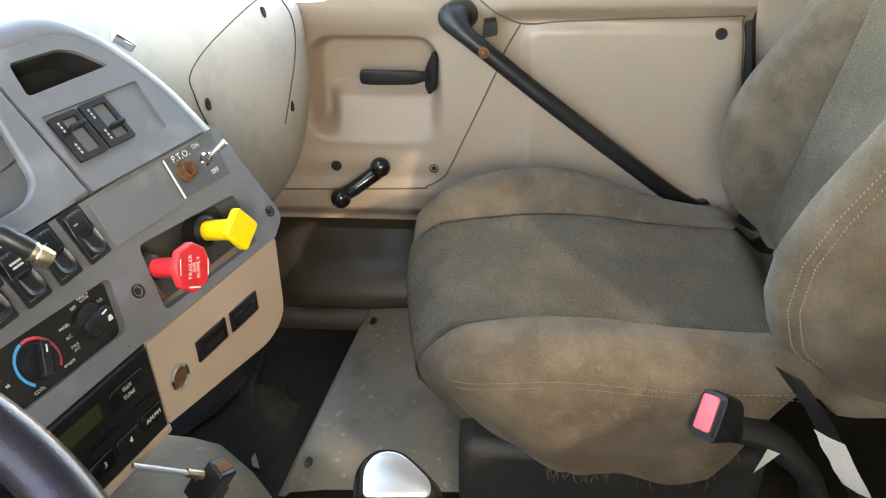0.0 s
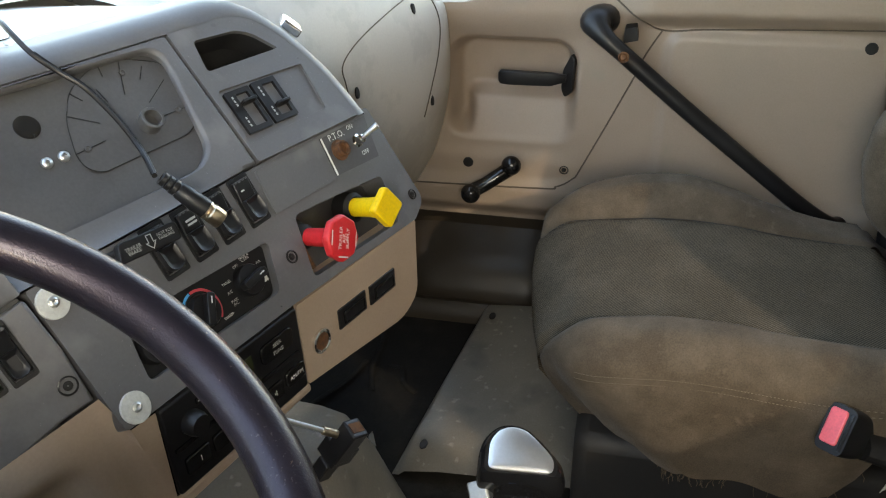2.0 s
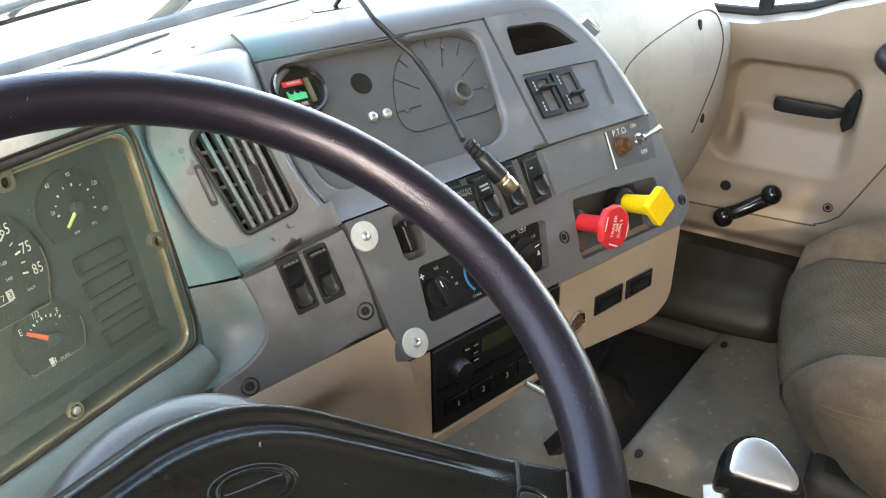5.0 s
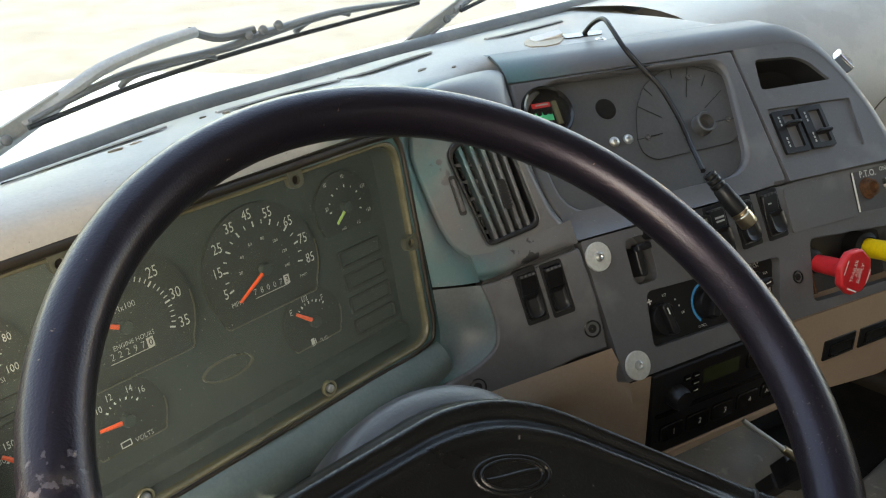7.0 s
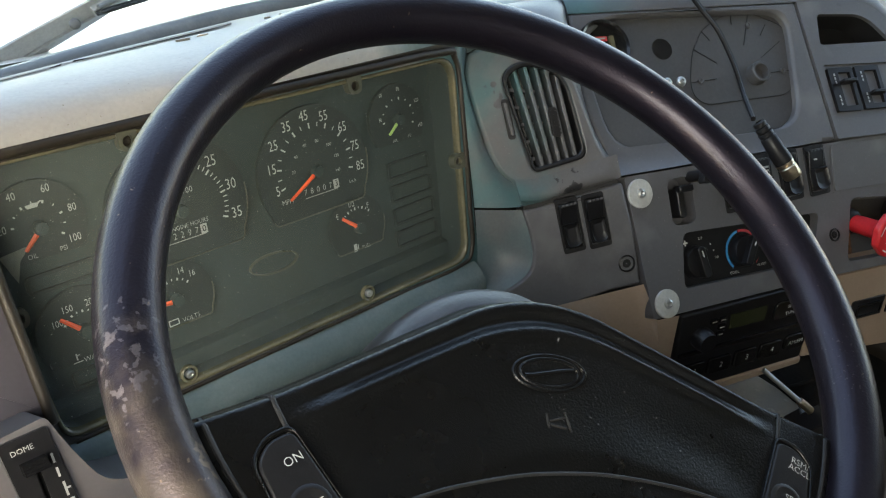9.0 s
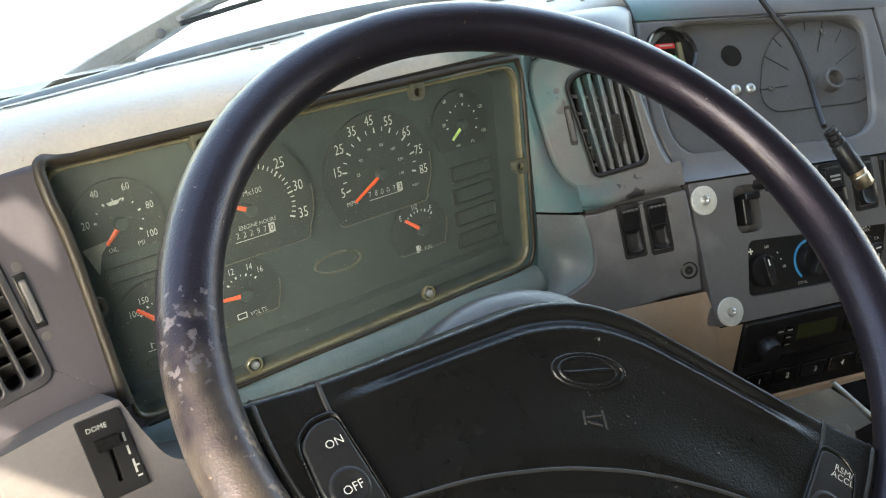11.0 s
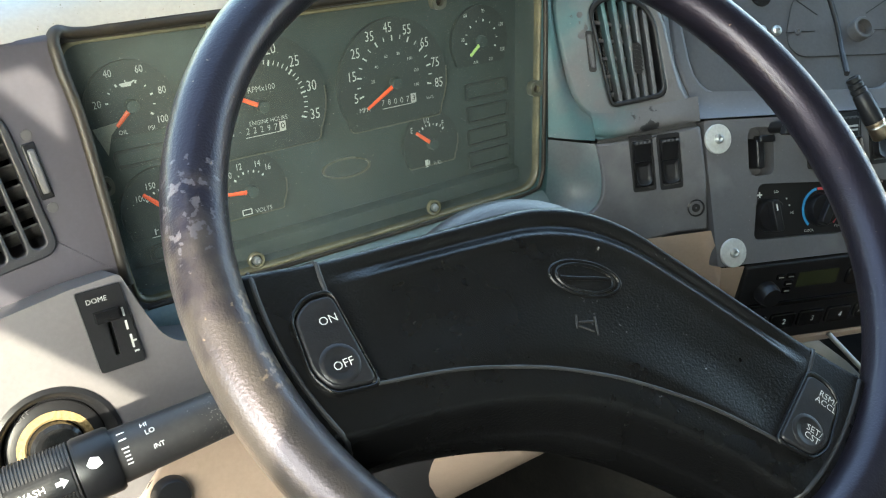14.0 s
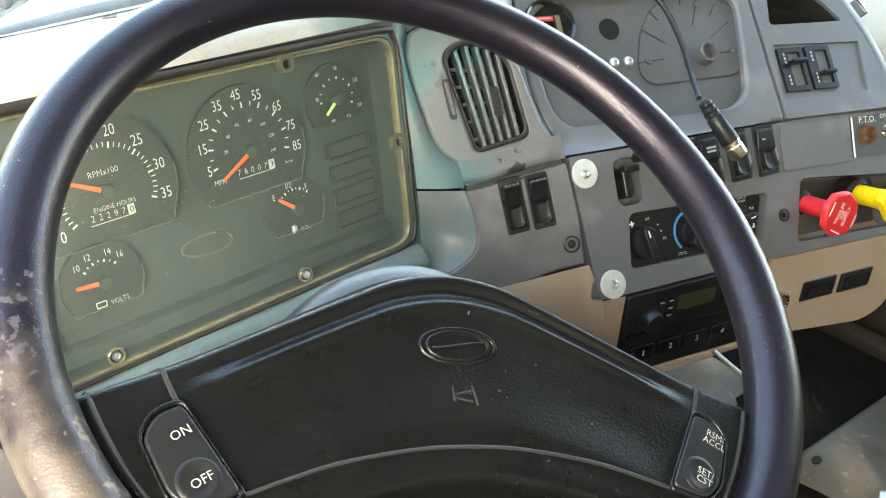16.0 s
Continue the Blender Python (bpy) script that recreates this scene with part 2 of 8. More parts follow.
M_VELOUR = mat("taupe_velour", (0.0792, 0.05984, 0.04224), 0.95, second=(0.128, 0.1005, 0.0738), mix_scale=15, mix_lo=0.40, mix_hi=0.70, grain=0.16, grain_scale=500,
               bump=0.5, bump_scale=700, bump_dist=0.001, sheen=0.06, spec=0.05)
wear(M_VELOUR, (((-0.25, 0.02, 0.38), 0.2, 85, 0.60, (0.125, 0.098, 0.072), 0.16), ((0.2, -0.05, 0.44), 0.25, 60, 0.58, (0.125, 0.100, 0.074), 0.14)))
M_WEAVE = mat("woven_grey_fabric", (0.117, 0.09594, 0.0702), 0.95, second=(0.1755, 0.1427, 0.1053), mix_scale=7, grain=0.35, grain_scale=900, bump=0.7, bump_scale=900, bump_dist=0.0014, sheen=0.0, spec=0.03)
_w = M_WEAVE.node_tree
_wv = _w.nodes.new("ShaderNodeTexWave")
_wv.inputs["Scale"].default_value, _wv.inputs["Distortion"].default_value, _wv.inputs["Detail"].default_value = 150, 0.8, 1
_wv.bands_direction = "DIAGONAL"
_tc = [n for n in _w.nodes if n.type == "TEX_COORD"][0]
_w.links.new(_tc.outputs["Object"], _wv.inputs["Vector"])
_mw = _w.nodes.new("ShaderNodeMix")
_mw.data_type, _mw.blend_type = "RGBA", "MULTIPLY"
_mw.inputs["Factor"].default_value = 0.62
_hs = [n for n in _w.nodes if n.type == "HUE_SAT"][0]
_w.links.new(_hs.outputs["Color"], _mw.inputs["A"])
_w.links.new(_wv.outputs["Color"], _mw.inputs["B"])
_w.links.new(_mw.outputs["Result"], _w.nodes["Principled BSDF"].inputs["Base Color"])
M_SEAM = mat("seam_edge", (0.014, 0.014, 0.015), 0.5, bump=0.0)
M_PIPING = mat("dark_cloth_seam", (0.030, 0.024, 0.018), 0.95, bump=0.0)
M_ZINC = mat("bright_zinc_washer", (0.62, 0.63, 0.60), 0.42, 0.35, second=(0.52, 0.53, 0.51), mix_scale=60, bump=0.05)
M_JOINT = mat("shaded_panel_joint", (0.085, 0.068, 0.052), 0.8, bump=0.0)
M_THREAD = mat("tan_thread", (0.165, 0.135, 0.095), 0.9, bump=0.0)
M_FLOOR = mat("dark_rubber_floor", (0.012, 0.0112, 0.0098), 0.8, second=(0.026, 0.023, 0.019), mix_scale=10, bump=0.6, bump_scale=120, bump_dist=0.002, spec=0.12)
M_COVER = mat("worn_tan_floor_cover", (0.155, 0.135, 0.104), 0.5, second=(0.205, 0.18, 0.14), mix_scale=6, bump=0.2)
M_SATIN = mat("satin_chrome", (0.7, 0.7, 0.7), 0.36, 1.0, bump=0.0, grain=0.03)
M_SILL = mat("dark_brown_sill", (0.036, 0.028, 0.020), 0.34, second=(0.026, 0.021, 0.016), bump=0.1, spec=0.3)
M_BEZEL = mat("dark_brown_bezel", (0.020, 0.0155, 0.011), 0.5, second=(0.045, 0.034, 0.02), mix_scale=30, mix_lo=0.55, mix_hi=0.7, bump=0.2)
M_FOAM = mat("yellowed_foam", (0.24, 0.17, 0.08), 0.95, second=(0.2, 0.14, 0.07), mix_scale=120, bump=0.8, bump_scale=300, bump_dist=0.002)
M_GREY_LOW = mat("dash_mauve_grey_plastic", (0.100, 0.093, 0.098), 0.46, second=(0.125, 0.117, 0.121), grain=0.05, bump=0.14, bump_scale=1400)
# purple-grey, darkened to carry the shade on the left vent panel
M_GREY_SHADED = mat("dash_purple_grey_shaded_plastic", (0.04558, 0.043, 0.0559), 0.46, second=(0.0602, 0.05676, 0.06966), grain=0.05, bump=0.14, bump_scale=1400)
M_CHROME = mat("chrome", (0.78, 0.78, 0.78), 0.1, 1.0, bump=0.0, rough_var=0.05, grain=0.02)
M_STEEL = mat("dull_zinc_steel", (0.55, 0.56, 0.55), 0.38, 0.9, second=(0.62, 0.62, 0.6), bump=0.05)
M_BRASS = mat("brass", (0.62, 0.50, 0.36), 0.3, 1.0, bump=0.0)
M_RUST = mat("rusty_steel", (0.16, 0.07, 0.03), 0.8, 0.3, second=(0.06, 0.035, 0.025), mix_scale=120, bump=0.6, bump_scale=300)
M_RED = mat("red_plastic", (0.62, 0.022, 0.03), 0.38, second=(0.68, 0.06, 0.06), bump=0.05)
M_YELLOW = mat("yellow_plastic", (0.86, 0.57, 0.02), 0.36, second=(0.84, 0.55, 0.02), bump=0.05)
M_BLUE = mat("blue_plastic", (0.03, 0.33, 0.85), 0.3, bump=0.0)
M_PINK = mat("red_button_plastic", (0.80, 0.12, 0.15), 0.4, bump=0.0)
M_WHITE = mat("white_print", (0.75, 0.75, 0.73), 0.6, bump=0.0, grain=0.02)
M_FADED = mat("faded_print", (0.42, 0.42, 0.4), 0.6, bump=0.0, grain=0.02)
M_FIGURE = mat("hazy_gauge_print", (0.50, 0.52, 0.50), 0.6, bump=0.0, grain=0.02)
M_VENT = mat("dusty_vent_plastic", (0.05, 0.049, 0.058), 0.5, second=(0.075, 0.073, 0.08), mix_scale=60, bump=0.1)
M_VENTDARK = mat("dark_vent_plastic", (0.022, 0.022, 0.027), 0.42, second=(0.030, 0.030, 0.034), mix_scale=60, bump=0.1)
M_BLADE = mat("grey_vent_blade", (0.088, 0.090, 0.096), 0.45, second=(0.07, 0.072, 0.076), mix_scale=40, bump=0.1)
M_DUST = mat("dusty_louvre", (0.17, 0.158, 0.145), 0.8, second=(0.05, 0.048, 0.046), mix_scale=90, bump=0.3)
M_NEEDLE = mat("orange_needle", (0.95, 0.12, 0.04), 0.45, bump=0.0, grain=0.02)
M_FACE = mat("gauge_face", (0.021, 0.031, 0.032), 0.6, second=(0.028, 0.037, 0.037), bump=0.0)
M_CLUSTER = mat("cluster_panel", (0.030, 0.046, 0.047), 0.6, second=(0.042, 0.058, 0.057), mix_scale=5, bump=0.1)
M_RIM_GOLD = mat("yellowed_clear_plastic", (0.147, 0.1365, 0.0875), 0.18, second=(0.084, 0.0805, 0.0595), mix_scale=20, bump=0.0)
M_EDGE = mat("yellowed_moulding", (0.085, 0.088, 0.066), 0.3, second=(0.075, 0.078, 0.062), mix_scale=20, bump=0.0)
M_SCRAP = mat("greyed_paper", (0.30, 0.30, 0.26), 0.9, second=(0.22, 0.22, 0.19), bump=0.2)
M_TAG = mat("white_fabric_tag", (0.78, 0.77, 0.75), 0.9, bump=0.3, bump_scale=500)
M_LENS = glass("cluster_lens", (0.96, 0.97, 0.94), 0.02, dust_glare=0.068)
M_TINT = glass("tinted_rear_glass", (0.070, 0.069, 0.066), 0.0)
M_PANE = glass("window_glass", (0.95, 0.97, 0.96), 0.0, dust_glare=0.0)
M_WHITEPAINT = mat("white_truck_paint", (0.8, 0.8, 0.78), 0.3, bump=0.0, grain=0.02)
M_GROUND = mat("pale_gravel", (0.225, 0.222, 0.200), 0.95, second=(0.170, 0.168, 0.148), mix_scale=1.5, bump=0.4, bump_scale=30, bump_dist=0.02)
M_GRASS = mat("grass_green", (0.09, 0.14, 0.03), 0.9, second=(0.05, 0.09, 0.02), mix_scale=3)
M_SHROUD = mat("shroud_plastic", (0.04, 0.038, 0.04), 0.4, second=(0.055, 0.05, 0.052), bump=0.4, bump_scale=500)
M_STICKER = mat("yellow_paper", (0.95, 0.82, 0.42), 0.8, bump=0.0, grain=0.04)
M_MARKER = mat("faded_marker_ink", (0.32, 0.26, 0.12), 0.7, bump=0.0)
M_AIRNEEDLE = mat("green_needle", (0.4, 0.62, 0.2), 0.45, bump=0.0, grain=0.02)
M_LEDGE = mat("scuffed_teal_ledge", (0.09775, 0.1403, 0.1445), 0.4, second=(0.136, 0.17, 0.17), mix_scale=40, mix_lo=0.45, mix_hi=0.75, bump=0.14)
M_CHEEK = mat("scuffed_grey_cheek", (0.1075, 0.1101, 0.1161), 0.42, second=(0.1419, 0.1445, 0.1462), mix_scale=9, bump=0.14, bump_scale=1400)
M_GREY_TOPSIDE = mat("dash_grey_brow", (0.09838, 0.09759, 0.1022), 0.42, second=(0.1211, 0.1196, 0.1211), mix_scale=8, grain=0.05, bump=0.14, bump_scale=1400)
M_PEEL = mat("bare_beige_plastic", (0.46, 0.37, 0.27), 0.6, second=(0.52, 0.44, 0.34), mix_scale=50, bump=0.2)
M_DIRT = mat("dry_dirt", (0.20, 0.18, 0.15), 0.95, second=(0.30, 0.27, 0.22), mix_scale=150, bump=0.4)
M_LCD = mat("lcd_display", (0.035, 0.042, 0.02), 0.2, bump=0.0)
stain_teal(M_CHEEK, hi=(0.500, 0.445))
stain_teal(M_GREY_TOPSIDE, (0.30, 0.40), (0.72, 0.62))
M_SLATE = mat("wall_headliner", (0.2, 0.185, 0.16), 0.9, bump=0.3)


stain_teal(M_BLADE, (-0.5, -0.4), (0.045, 0.010))
for _m in (M_GREY, M_GREY_MIX):
    wear(_m, (((0.4566, 0.5386, 0.9498), 0.032, 80, 0.50, (0.022, 0.022, 0.025), 0.03), ((0.4137, 0.6123, 1.0286), 0.035, 60, 0.53, (0.030, 0.034, 0.037), 0.03)))
    wear(_m, (((0.5, 0.5, 0.95), 3.0, 650, 0.71, (0.30, 0.30, 0.29), 0.05), ((0.5, 0.5, 0.95), 3.0, 30, 0.71, (0.085, 0.083, 0.088), 0.03), ((0.5, 0.5, 0.95), 3.0, 14, 0.58, (0.155, 0.152, 0.155), 0.16)))
wear(M_GREY_TOP, (((0.5, 0.5, 0.95), 3.0, 45, 0.68, (0.34, 0.32, 0.285), 0.04), ((0.5, 0.5, 0.95), 3.0, 420, 0.70, (0.16, 0.14, 0.11), 0.03)))
wear(M_COVER, (((1.0, 0.3, 0.3), 3.0, 60, 0.62, (0.27, 0.245, 0.2), 0.1), ((1.0, 0.3, 0.3), 3.0, 9, 0.58, (0.1, 0.088, 0.07), 0.15)))
wear(M_DOOR, (((1.5, 0.0, 0.7), 3.0, 14, 0.62, (0.29, 0.24, 0.19), 0.14), ((1.5, 0.0, 0.7), 3.0, 500, 0.70, (0.2, 0.165, 0.13), 0.04)))


# ---- mesh helpers ----
def mesh_of(bm, name, material, angle=38):
    me = bpy.data.meshes.new(name)
    bmesh.ops.recalc_face_normals(bm, faces=bm.faces)
    bm.to_mesh(me)
    bm.free()
    for p in me.polygons:
        p.use_smooth = True
    me.set_sharp_from_angle(angle=radians(angle))
    me.materials.append(material)
    return me


def thing(name, m, label, category, group="", kind=""):
    """An Empty at a pose, which carries the parts of one thing."""
    ob = new(name)
    ob.empty_display_size = 0.02
    ob.matrix_world = m
    return tagged(ob, label, category, group, kind)


def part(name, bm, material, parent, label="", bevel=0.0, segments=2, angle=38):
    ob = new(name, mesh_of(bm, name, material, angle))
    ob.parent = parent
    if label:
        ob["label"] = label
    if bevel:
        md = ob.modifiers.new("bevel", "BEVEL")
        md.width, md.segments, md.limit_method, md.angle_limit = bevel, segments, "ANGLE", radians(40)
        md.use_clamp_overlap = True
    return ob


def solo(name, bm, material, m, label, category, group="", kind="", bevel=0.0, angle=38):
    """A thing that is one mesh."""
    ob = part(name, bm, material, None, "", bevel, angle=angle)
    ob.matrix_world = m
    return tagged(ob, label, category, group, kind)


def axes(c, n, u=None):
    """A pose whose z is n (out of a panel), whose x runs level along it and whose y runs up it."""
    n = Vector(n).normalized()
    u = Vector(u) if u else Vector((0, 0, 1)).cross(n)
    u = (u - n * u.dot(n)).normalized()
    v = n.cross(u)
    m = Matrix((u, v, n)).transposed().to_4x4()
    m.translation = c
    return m


def rpoly(corners, r=0.005, steps=5):
    """A loop with rounded corners; r may be a list."""
    out, k = [], len(corners)
    for i, p in enumerate(corners):
        rr = r[i] if isinstance(r, (list, tuple)) else r
        p, a, b = Vector(p), Vector(corners[i - 1]), Vector(corners[(i + 1) % k])
        da, db = (a - p), (b - p)
        rr = min(rr, da.length * 0.49, db.length * 0.49)
        p0, p1 = p + da.normalized() * rr, p + db.normalized() * rr
        if rr < 1e-5:
            out.append(tuple(p))
            continue
        for s in range(steps + 1):
            t = s / steps
            out.append(tuple(p0 * (1 - t) ** 2 + p * 2 * t * (1 - t) + p1 * t * t))
    return out


def shrink(corners, d):
    """A polygon (counter-clockwise) with its sides moved in by d."""
    out, k = [], len(corners)
    for i in range(k):
        a, p, b = Vector(corners[i - 1]), Vector(corners[i]), Vector(corners[(i + 1) % k])
        e, f = (p - a).normalized(), (b - p).normalized()
        n1, n2 = Vector((-e.y, e.x)), Vector((-f.y, f.x))
        out.append(tuple(p + (n1 + n2) * (d / (1 + n1.dot(n2)))))
    return out


def rrect(cx, cy, w, h, r=0.004, steps=5):
    return rpoly([(cx - w / 2, cy - h / 2), (cx + w / 2, cy - h / 2), (cx + w / 2, cy + h / 2), (cx - w / 2, cy + h / 2)], r, steps)


def circle(cx, cy, r, n=24):
    return [(cx + r * math.cos(2 * math.pi * i / n), cy + r * math.sin(2 * math.pi * i / n)) for i in range(n)]


def ngon(bm, pts):
    return bm.faces.new([bm.verts.new(p) for p in pts])


def wall(bm, a, b, closed=True):
    """Quads between two loops of points."""
    va, vb = [bm.verts.new(p) for p in a], [bm.verts.new(p) for p in b]
    k = len(a)
    for i in range(k if closed else k - 1):
        j = (i + 1) % k
        bm.faces.new((va[i], va[j], vb[j], vb[i]))


def prism(bm, loop, z0, z1, dome=0.0, inset=0.0):
    """A loop pulled from z0 to z1, with a top that may be inset and domed."""
    wall(bm, [(x, y, z0) for x, y in loop], [(x, y, z1) for x, y in loop])
    ngon(bm, [(x, y, z0) for x, y in reversed(loop)])
    if inset:
        cx, cy = sum(p[0] for p in loop) / len(loop), sum(p[1] for p in loop) / len(loop)
        small = [(cx + (x - cx) * (1 - inset), cy + (y - cy) * (1 - inset), z1 + dome) for x, y in loop]
        wall(bm, [(x, y, z1) for x, y in loop], small)
        ngon(bm, small)
    else:
        ngon(bm, [(x, y, z1) for x, y in loop])
    bmesh.ops.remove_doubles(bm, verts=bm.verts, dist=1e-6)
    return bm


def panel(bm, outer, holes, back=0.01, z=0.0, depths=None, floors=None):
    """A flat face with holes through it, with walls back from its rim and down into its holes; floors: which holes have a bottom."""
    edges = []
    for loop in (outer, *holes):
        vs = [bm.verts.new((x, y, z)) for x, y in loop]
        edges += [bm.edges.new((vs[i], vs[(i + 1) % len(vs)])) for i in range(len(vs))]
    bmesh.ops.triangle_fill(bm, use_beauty=True, use_dissolve=False, edges=edges, normal=(0, 0, 1))
    wall(bm, [(x, y, z) for x, y in outer], [(x, y, z - back) for x, y in outer])
    for i, loop in enumerate(holes):
        d = depths[i] if depths else back
        wall(bm, [(x, y, z) for x, y in loop], [(x, y, z - d) for x, y in loop])
        if floors and floors[i]:
            ngon(bm, [(x, y, z - d) for x, y in loop])
    bmesh.ops.remove_doubles(bm, verts=bm.verts, dist=1e-6)
    return bm


def box(bm, cx, cy, cz, sx, sy, sz):
    return prism(bm, [(cx - sx / 2, cy - sy / 2), (cx + sx / 2, cy - sy / 2), (cx + sx / 2, cy + sy / 2), (cx - sx / 2, cy + sy / 2)], cz - sz / 2, cz + sz / 2)


def lathe(bm, profile, n=28, at=(0, 0)):
    """A profile of (radius, z) turned round z."""
    rings = []
    for r, z in profile:
        if r < 1e-6:
            rings.append([bm.verts.new((at[0], at[1], z))])
        else:
            rings.append([bm.verts.new((at[0] + r * math.cos(2 * math.pi * i / n), at[1] + r * math.sin(2 * math.pi * i / n), z)) for i in range(n)])
    for a, b in zip(rings, rings[1:]):
        for i in range(n):
            j = (i + 1) % n
            if len(a) == 1 and len(b) > 1:
                bm.faces.new((a[0], b[i], b[j]))
            elif len(b) == 1 and len(a) > 1:
                bm.faces.new((a[i], a[j], b[0]))
            elif len(a) > 1:
                bm.faces.new((a[i], a[j], b[j], b[i]))
    return bm


def loft(bm, rows, closed=False):
    """A skin over rows of points."""
    vs = [[bm.verts.new(p) for p in row] for row in rows]
    for a, b in zip(vs, vs[1:]):
        k = len(a)
        for i in range(k if closed else k - 1):
            j = (i + 1) % k
            bm.faces.new((a[i], a[j], b[j], b[i]))
    return vs


def spline(pts, n):
    """n points along a smooth line through pts."""
    pts = [Vector(p) for p in pts]
    out, segs = [], len(pts) - 1
    for i in range(n):
        t = i / (n - 1) * segs
        k = min(int(t), segs - 1)
        t -= k
        p0, p1, p2, p3 = pts[max(k - 1, 0)], pts[k], pts[k + 1], pts[min(k + 2, segs)]
        out.append(0.5 * (2 * p1 + (p2 - p0) * t + (2 * p0 - 5 * p1 + 4 * p2 - p3) * t * t + (3 * p1 - p0 - 3 * p2 + p3) * t ** 3))
    return out


def tube(bm, path, radius, n=10, caps=True, flat=1.0):
    """A round bar along a path; radius may be a list."""
    path = [Vector(p) for p in path]
    rows, side = [], None
    for i, p in enumerate(path):
        d = (path[min(i + 1, len(path) - 1)] - path[max(i - 1, 0)]).normalized()
        if side is None:
            side = d.cross(Vector((0.13, 0.2, 0.97))).normalized()
        side = (side - d * side.dot(d)).normalized()
        up = d.cross(side)
        r = radius[i] if isinstance(radius, (list, tuple)) else radius
        rows.append([p + side * (r * math.cos(2 * math.pi * k / n)) + up * (r * flat * math.sin(2 * math.pi * k / n)) for k in range(n)])
    loft(bm, rows, closed=True)
    if caps:
        ngon(bm, rows[0])
        ngon(bm, rows[-1])
        bmesh.ops.remove_doubles(bm, verts=bm.verts, dist=1e-6)
    return bm


def word(body, size, parent, x, y, z=0.0, turn=0.0, material=None, mirror=False, name="lettering", squeeze=1.0, wide=1.0, depth=0.0, thin=0.0):
    """Writing in the built-in font, laid on the x-y plane of its parent."""
    cu = bpy.data.curves.new(name, "FONT")
    cu.body, cu.size, cu.align_x, cu.align_y = body, size, "CENTER", "CENTER"
    cu.space_line, cu.offset = 0.85, -size * thin
    cu.resolution_u, cu.extrude = 2, depth
    tmp = new(name, cu)
    bpy.context.view_layer.update()
    me = bpy.data.meshes.new_from_object(tmp)
    bpy.data.objects.remove(tmp)
    me.materials.clear()
    me.materials.append(material or M_WHITE)
    ob = new(name, me)
    ob.parent = parent
    ob.matrix_local = pose(x, y, z, 0, 0, turn) @ Matrix.Diagonal((-wide if mirror else wide, squeeze, 1, 1))
    return ob


def bars(parent, rows, z=0.0004, material=None, name="print_bar", m=None):
    """Unreadable print as plain bars (x, y, w, h)."""
    for x, y, w, h in rows:
        bm = bmesh.new()
        ngon(bm, [(x - w / 2, y - h / 2, z), (x + w / 2, y - h / 2, z), (x + w / 2, y + h / 2, z), (x - w / 2, y + h / 2, z)])
        if m:
            bmesh.ops.transform(bm, matrix=m, verts=bm.verts)
        part(name, bm, material or M_WHITE, parent)


# ---- poses of the faces of the dashboard ----
CL = axes((0.166, 0.606, 0.980), (0, -0.966, 0.258))
CP = axes((0.695, 0.540, 1.035), (-0.273, -0.663, 0.697))
LOW = axes((0.723, 0.411, 0.902), (-0.267, -0.814, 0.515))
LST = axes(LOW @ Vector((0, -0.084, 0)), Vector(LOW.col[2][:3]) * math.cos(radians(28)) - Vector(LOW.col[1][:3]) * math.sin(radians(28)))
MID = axes((0.463, 0.527, 0.937), (-0.538, -0.742, 0.401))
LFT = axes((-0.11, 0.585, 1.0), (0, -0.93, 0.367))
LWR = axes((-0.07, 0.516, 0.951), (0, -0.87, 0.49))
WHEEL = axes((0.168, 0.342, 1.048), (-0.0588, -0.5025, 0.8626), (0.9983, -0.0339, 0.0484))
FLOOR_Z, DOOR_X = 0.26, 1.56


def at(frame_pose, x, y, z=0.0, turn=0.0):
    return frame_pose @ pose(x, y, z, 0, 0, turn)


def world_of(frame_pose, x, y, z=0.0):
    return frame_pose @ Vector((x, y, z))
from mathutils.bvhtree import BVHTree

M_SEALGREY = mat("dusty_grey_rubber", (0.1215, 0.1323, 0.135), 0.45, second=(0.2025, 0.2093, 0.2025), mix_scale=20, bump=0.2)


# ---- cab shell ----
def slab(name, x0, x1, y0, y1, z0, z1, material, label, category="wall"):
    bm = bmesh.new()
    box(bm, (x0 + x1) / 2, (y0 + y1) / 2, (z0 + z1) / 2, x1 - x0, y1 - y0, z1 - z0)
    return solo(name, bm, material, Matrix(), label, category, kind="structure")


def smooth(a, b, x):
    t = min(1.0, max(0.0, (x - a) / (b - a)))
    return t * t * (3 - 2 * t)


LEFT_X, REAR_Y, ROOF_Z = -0.50, -1.12, 1.95
slab("floor", LEFT_X - 0.05, 1.68, REAR_Y - 0.05, 0.95, FLOOR_Z - 0.05, FLOOR_Z, M_FLOOR, "dark worn rubber mat on the cab floor", "floor")
slab("wall_firewall", LEFT_X - 0.05, 1.68, 0.86, 0.93, FLOOR_Z, 1.02, M_RUBBER, "dark firewall in front of the footwells")
slab("ceiling", LEFT_X - 0.05, 1.68, REAR_Y - 0.05, 0.52, ROOF_Z, ROOF_Z + 0.05, M_SLATE, "plain beige headliner under the cab roof", "ceiling")
# unseen rear wall; its window is sized to place sun on seat and door
RW = (-0.38, 0.85, 1.40, 1.745)
bm = bmesh.new()
panel(bm, [(LEFT_X - 0.05, FLOOR_Z), (1.68, FLOOR_Z), (1.68, ROOF_Z), (LEFT_X - 0.05, ROOF_Z)],
      [rpoly([(RW[0], RW[2]), (RW[1], RW[2]), (RW[1], RW[3]), (RW[0], RW[3])], 0.05)], back=0.05)
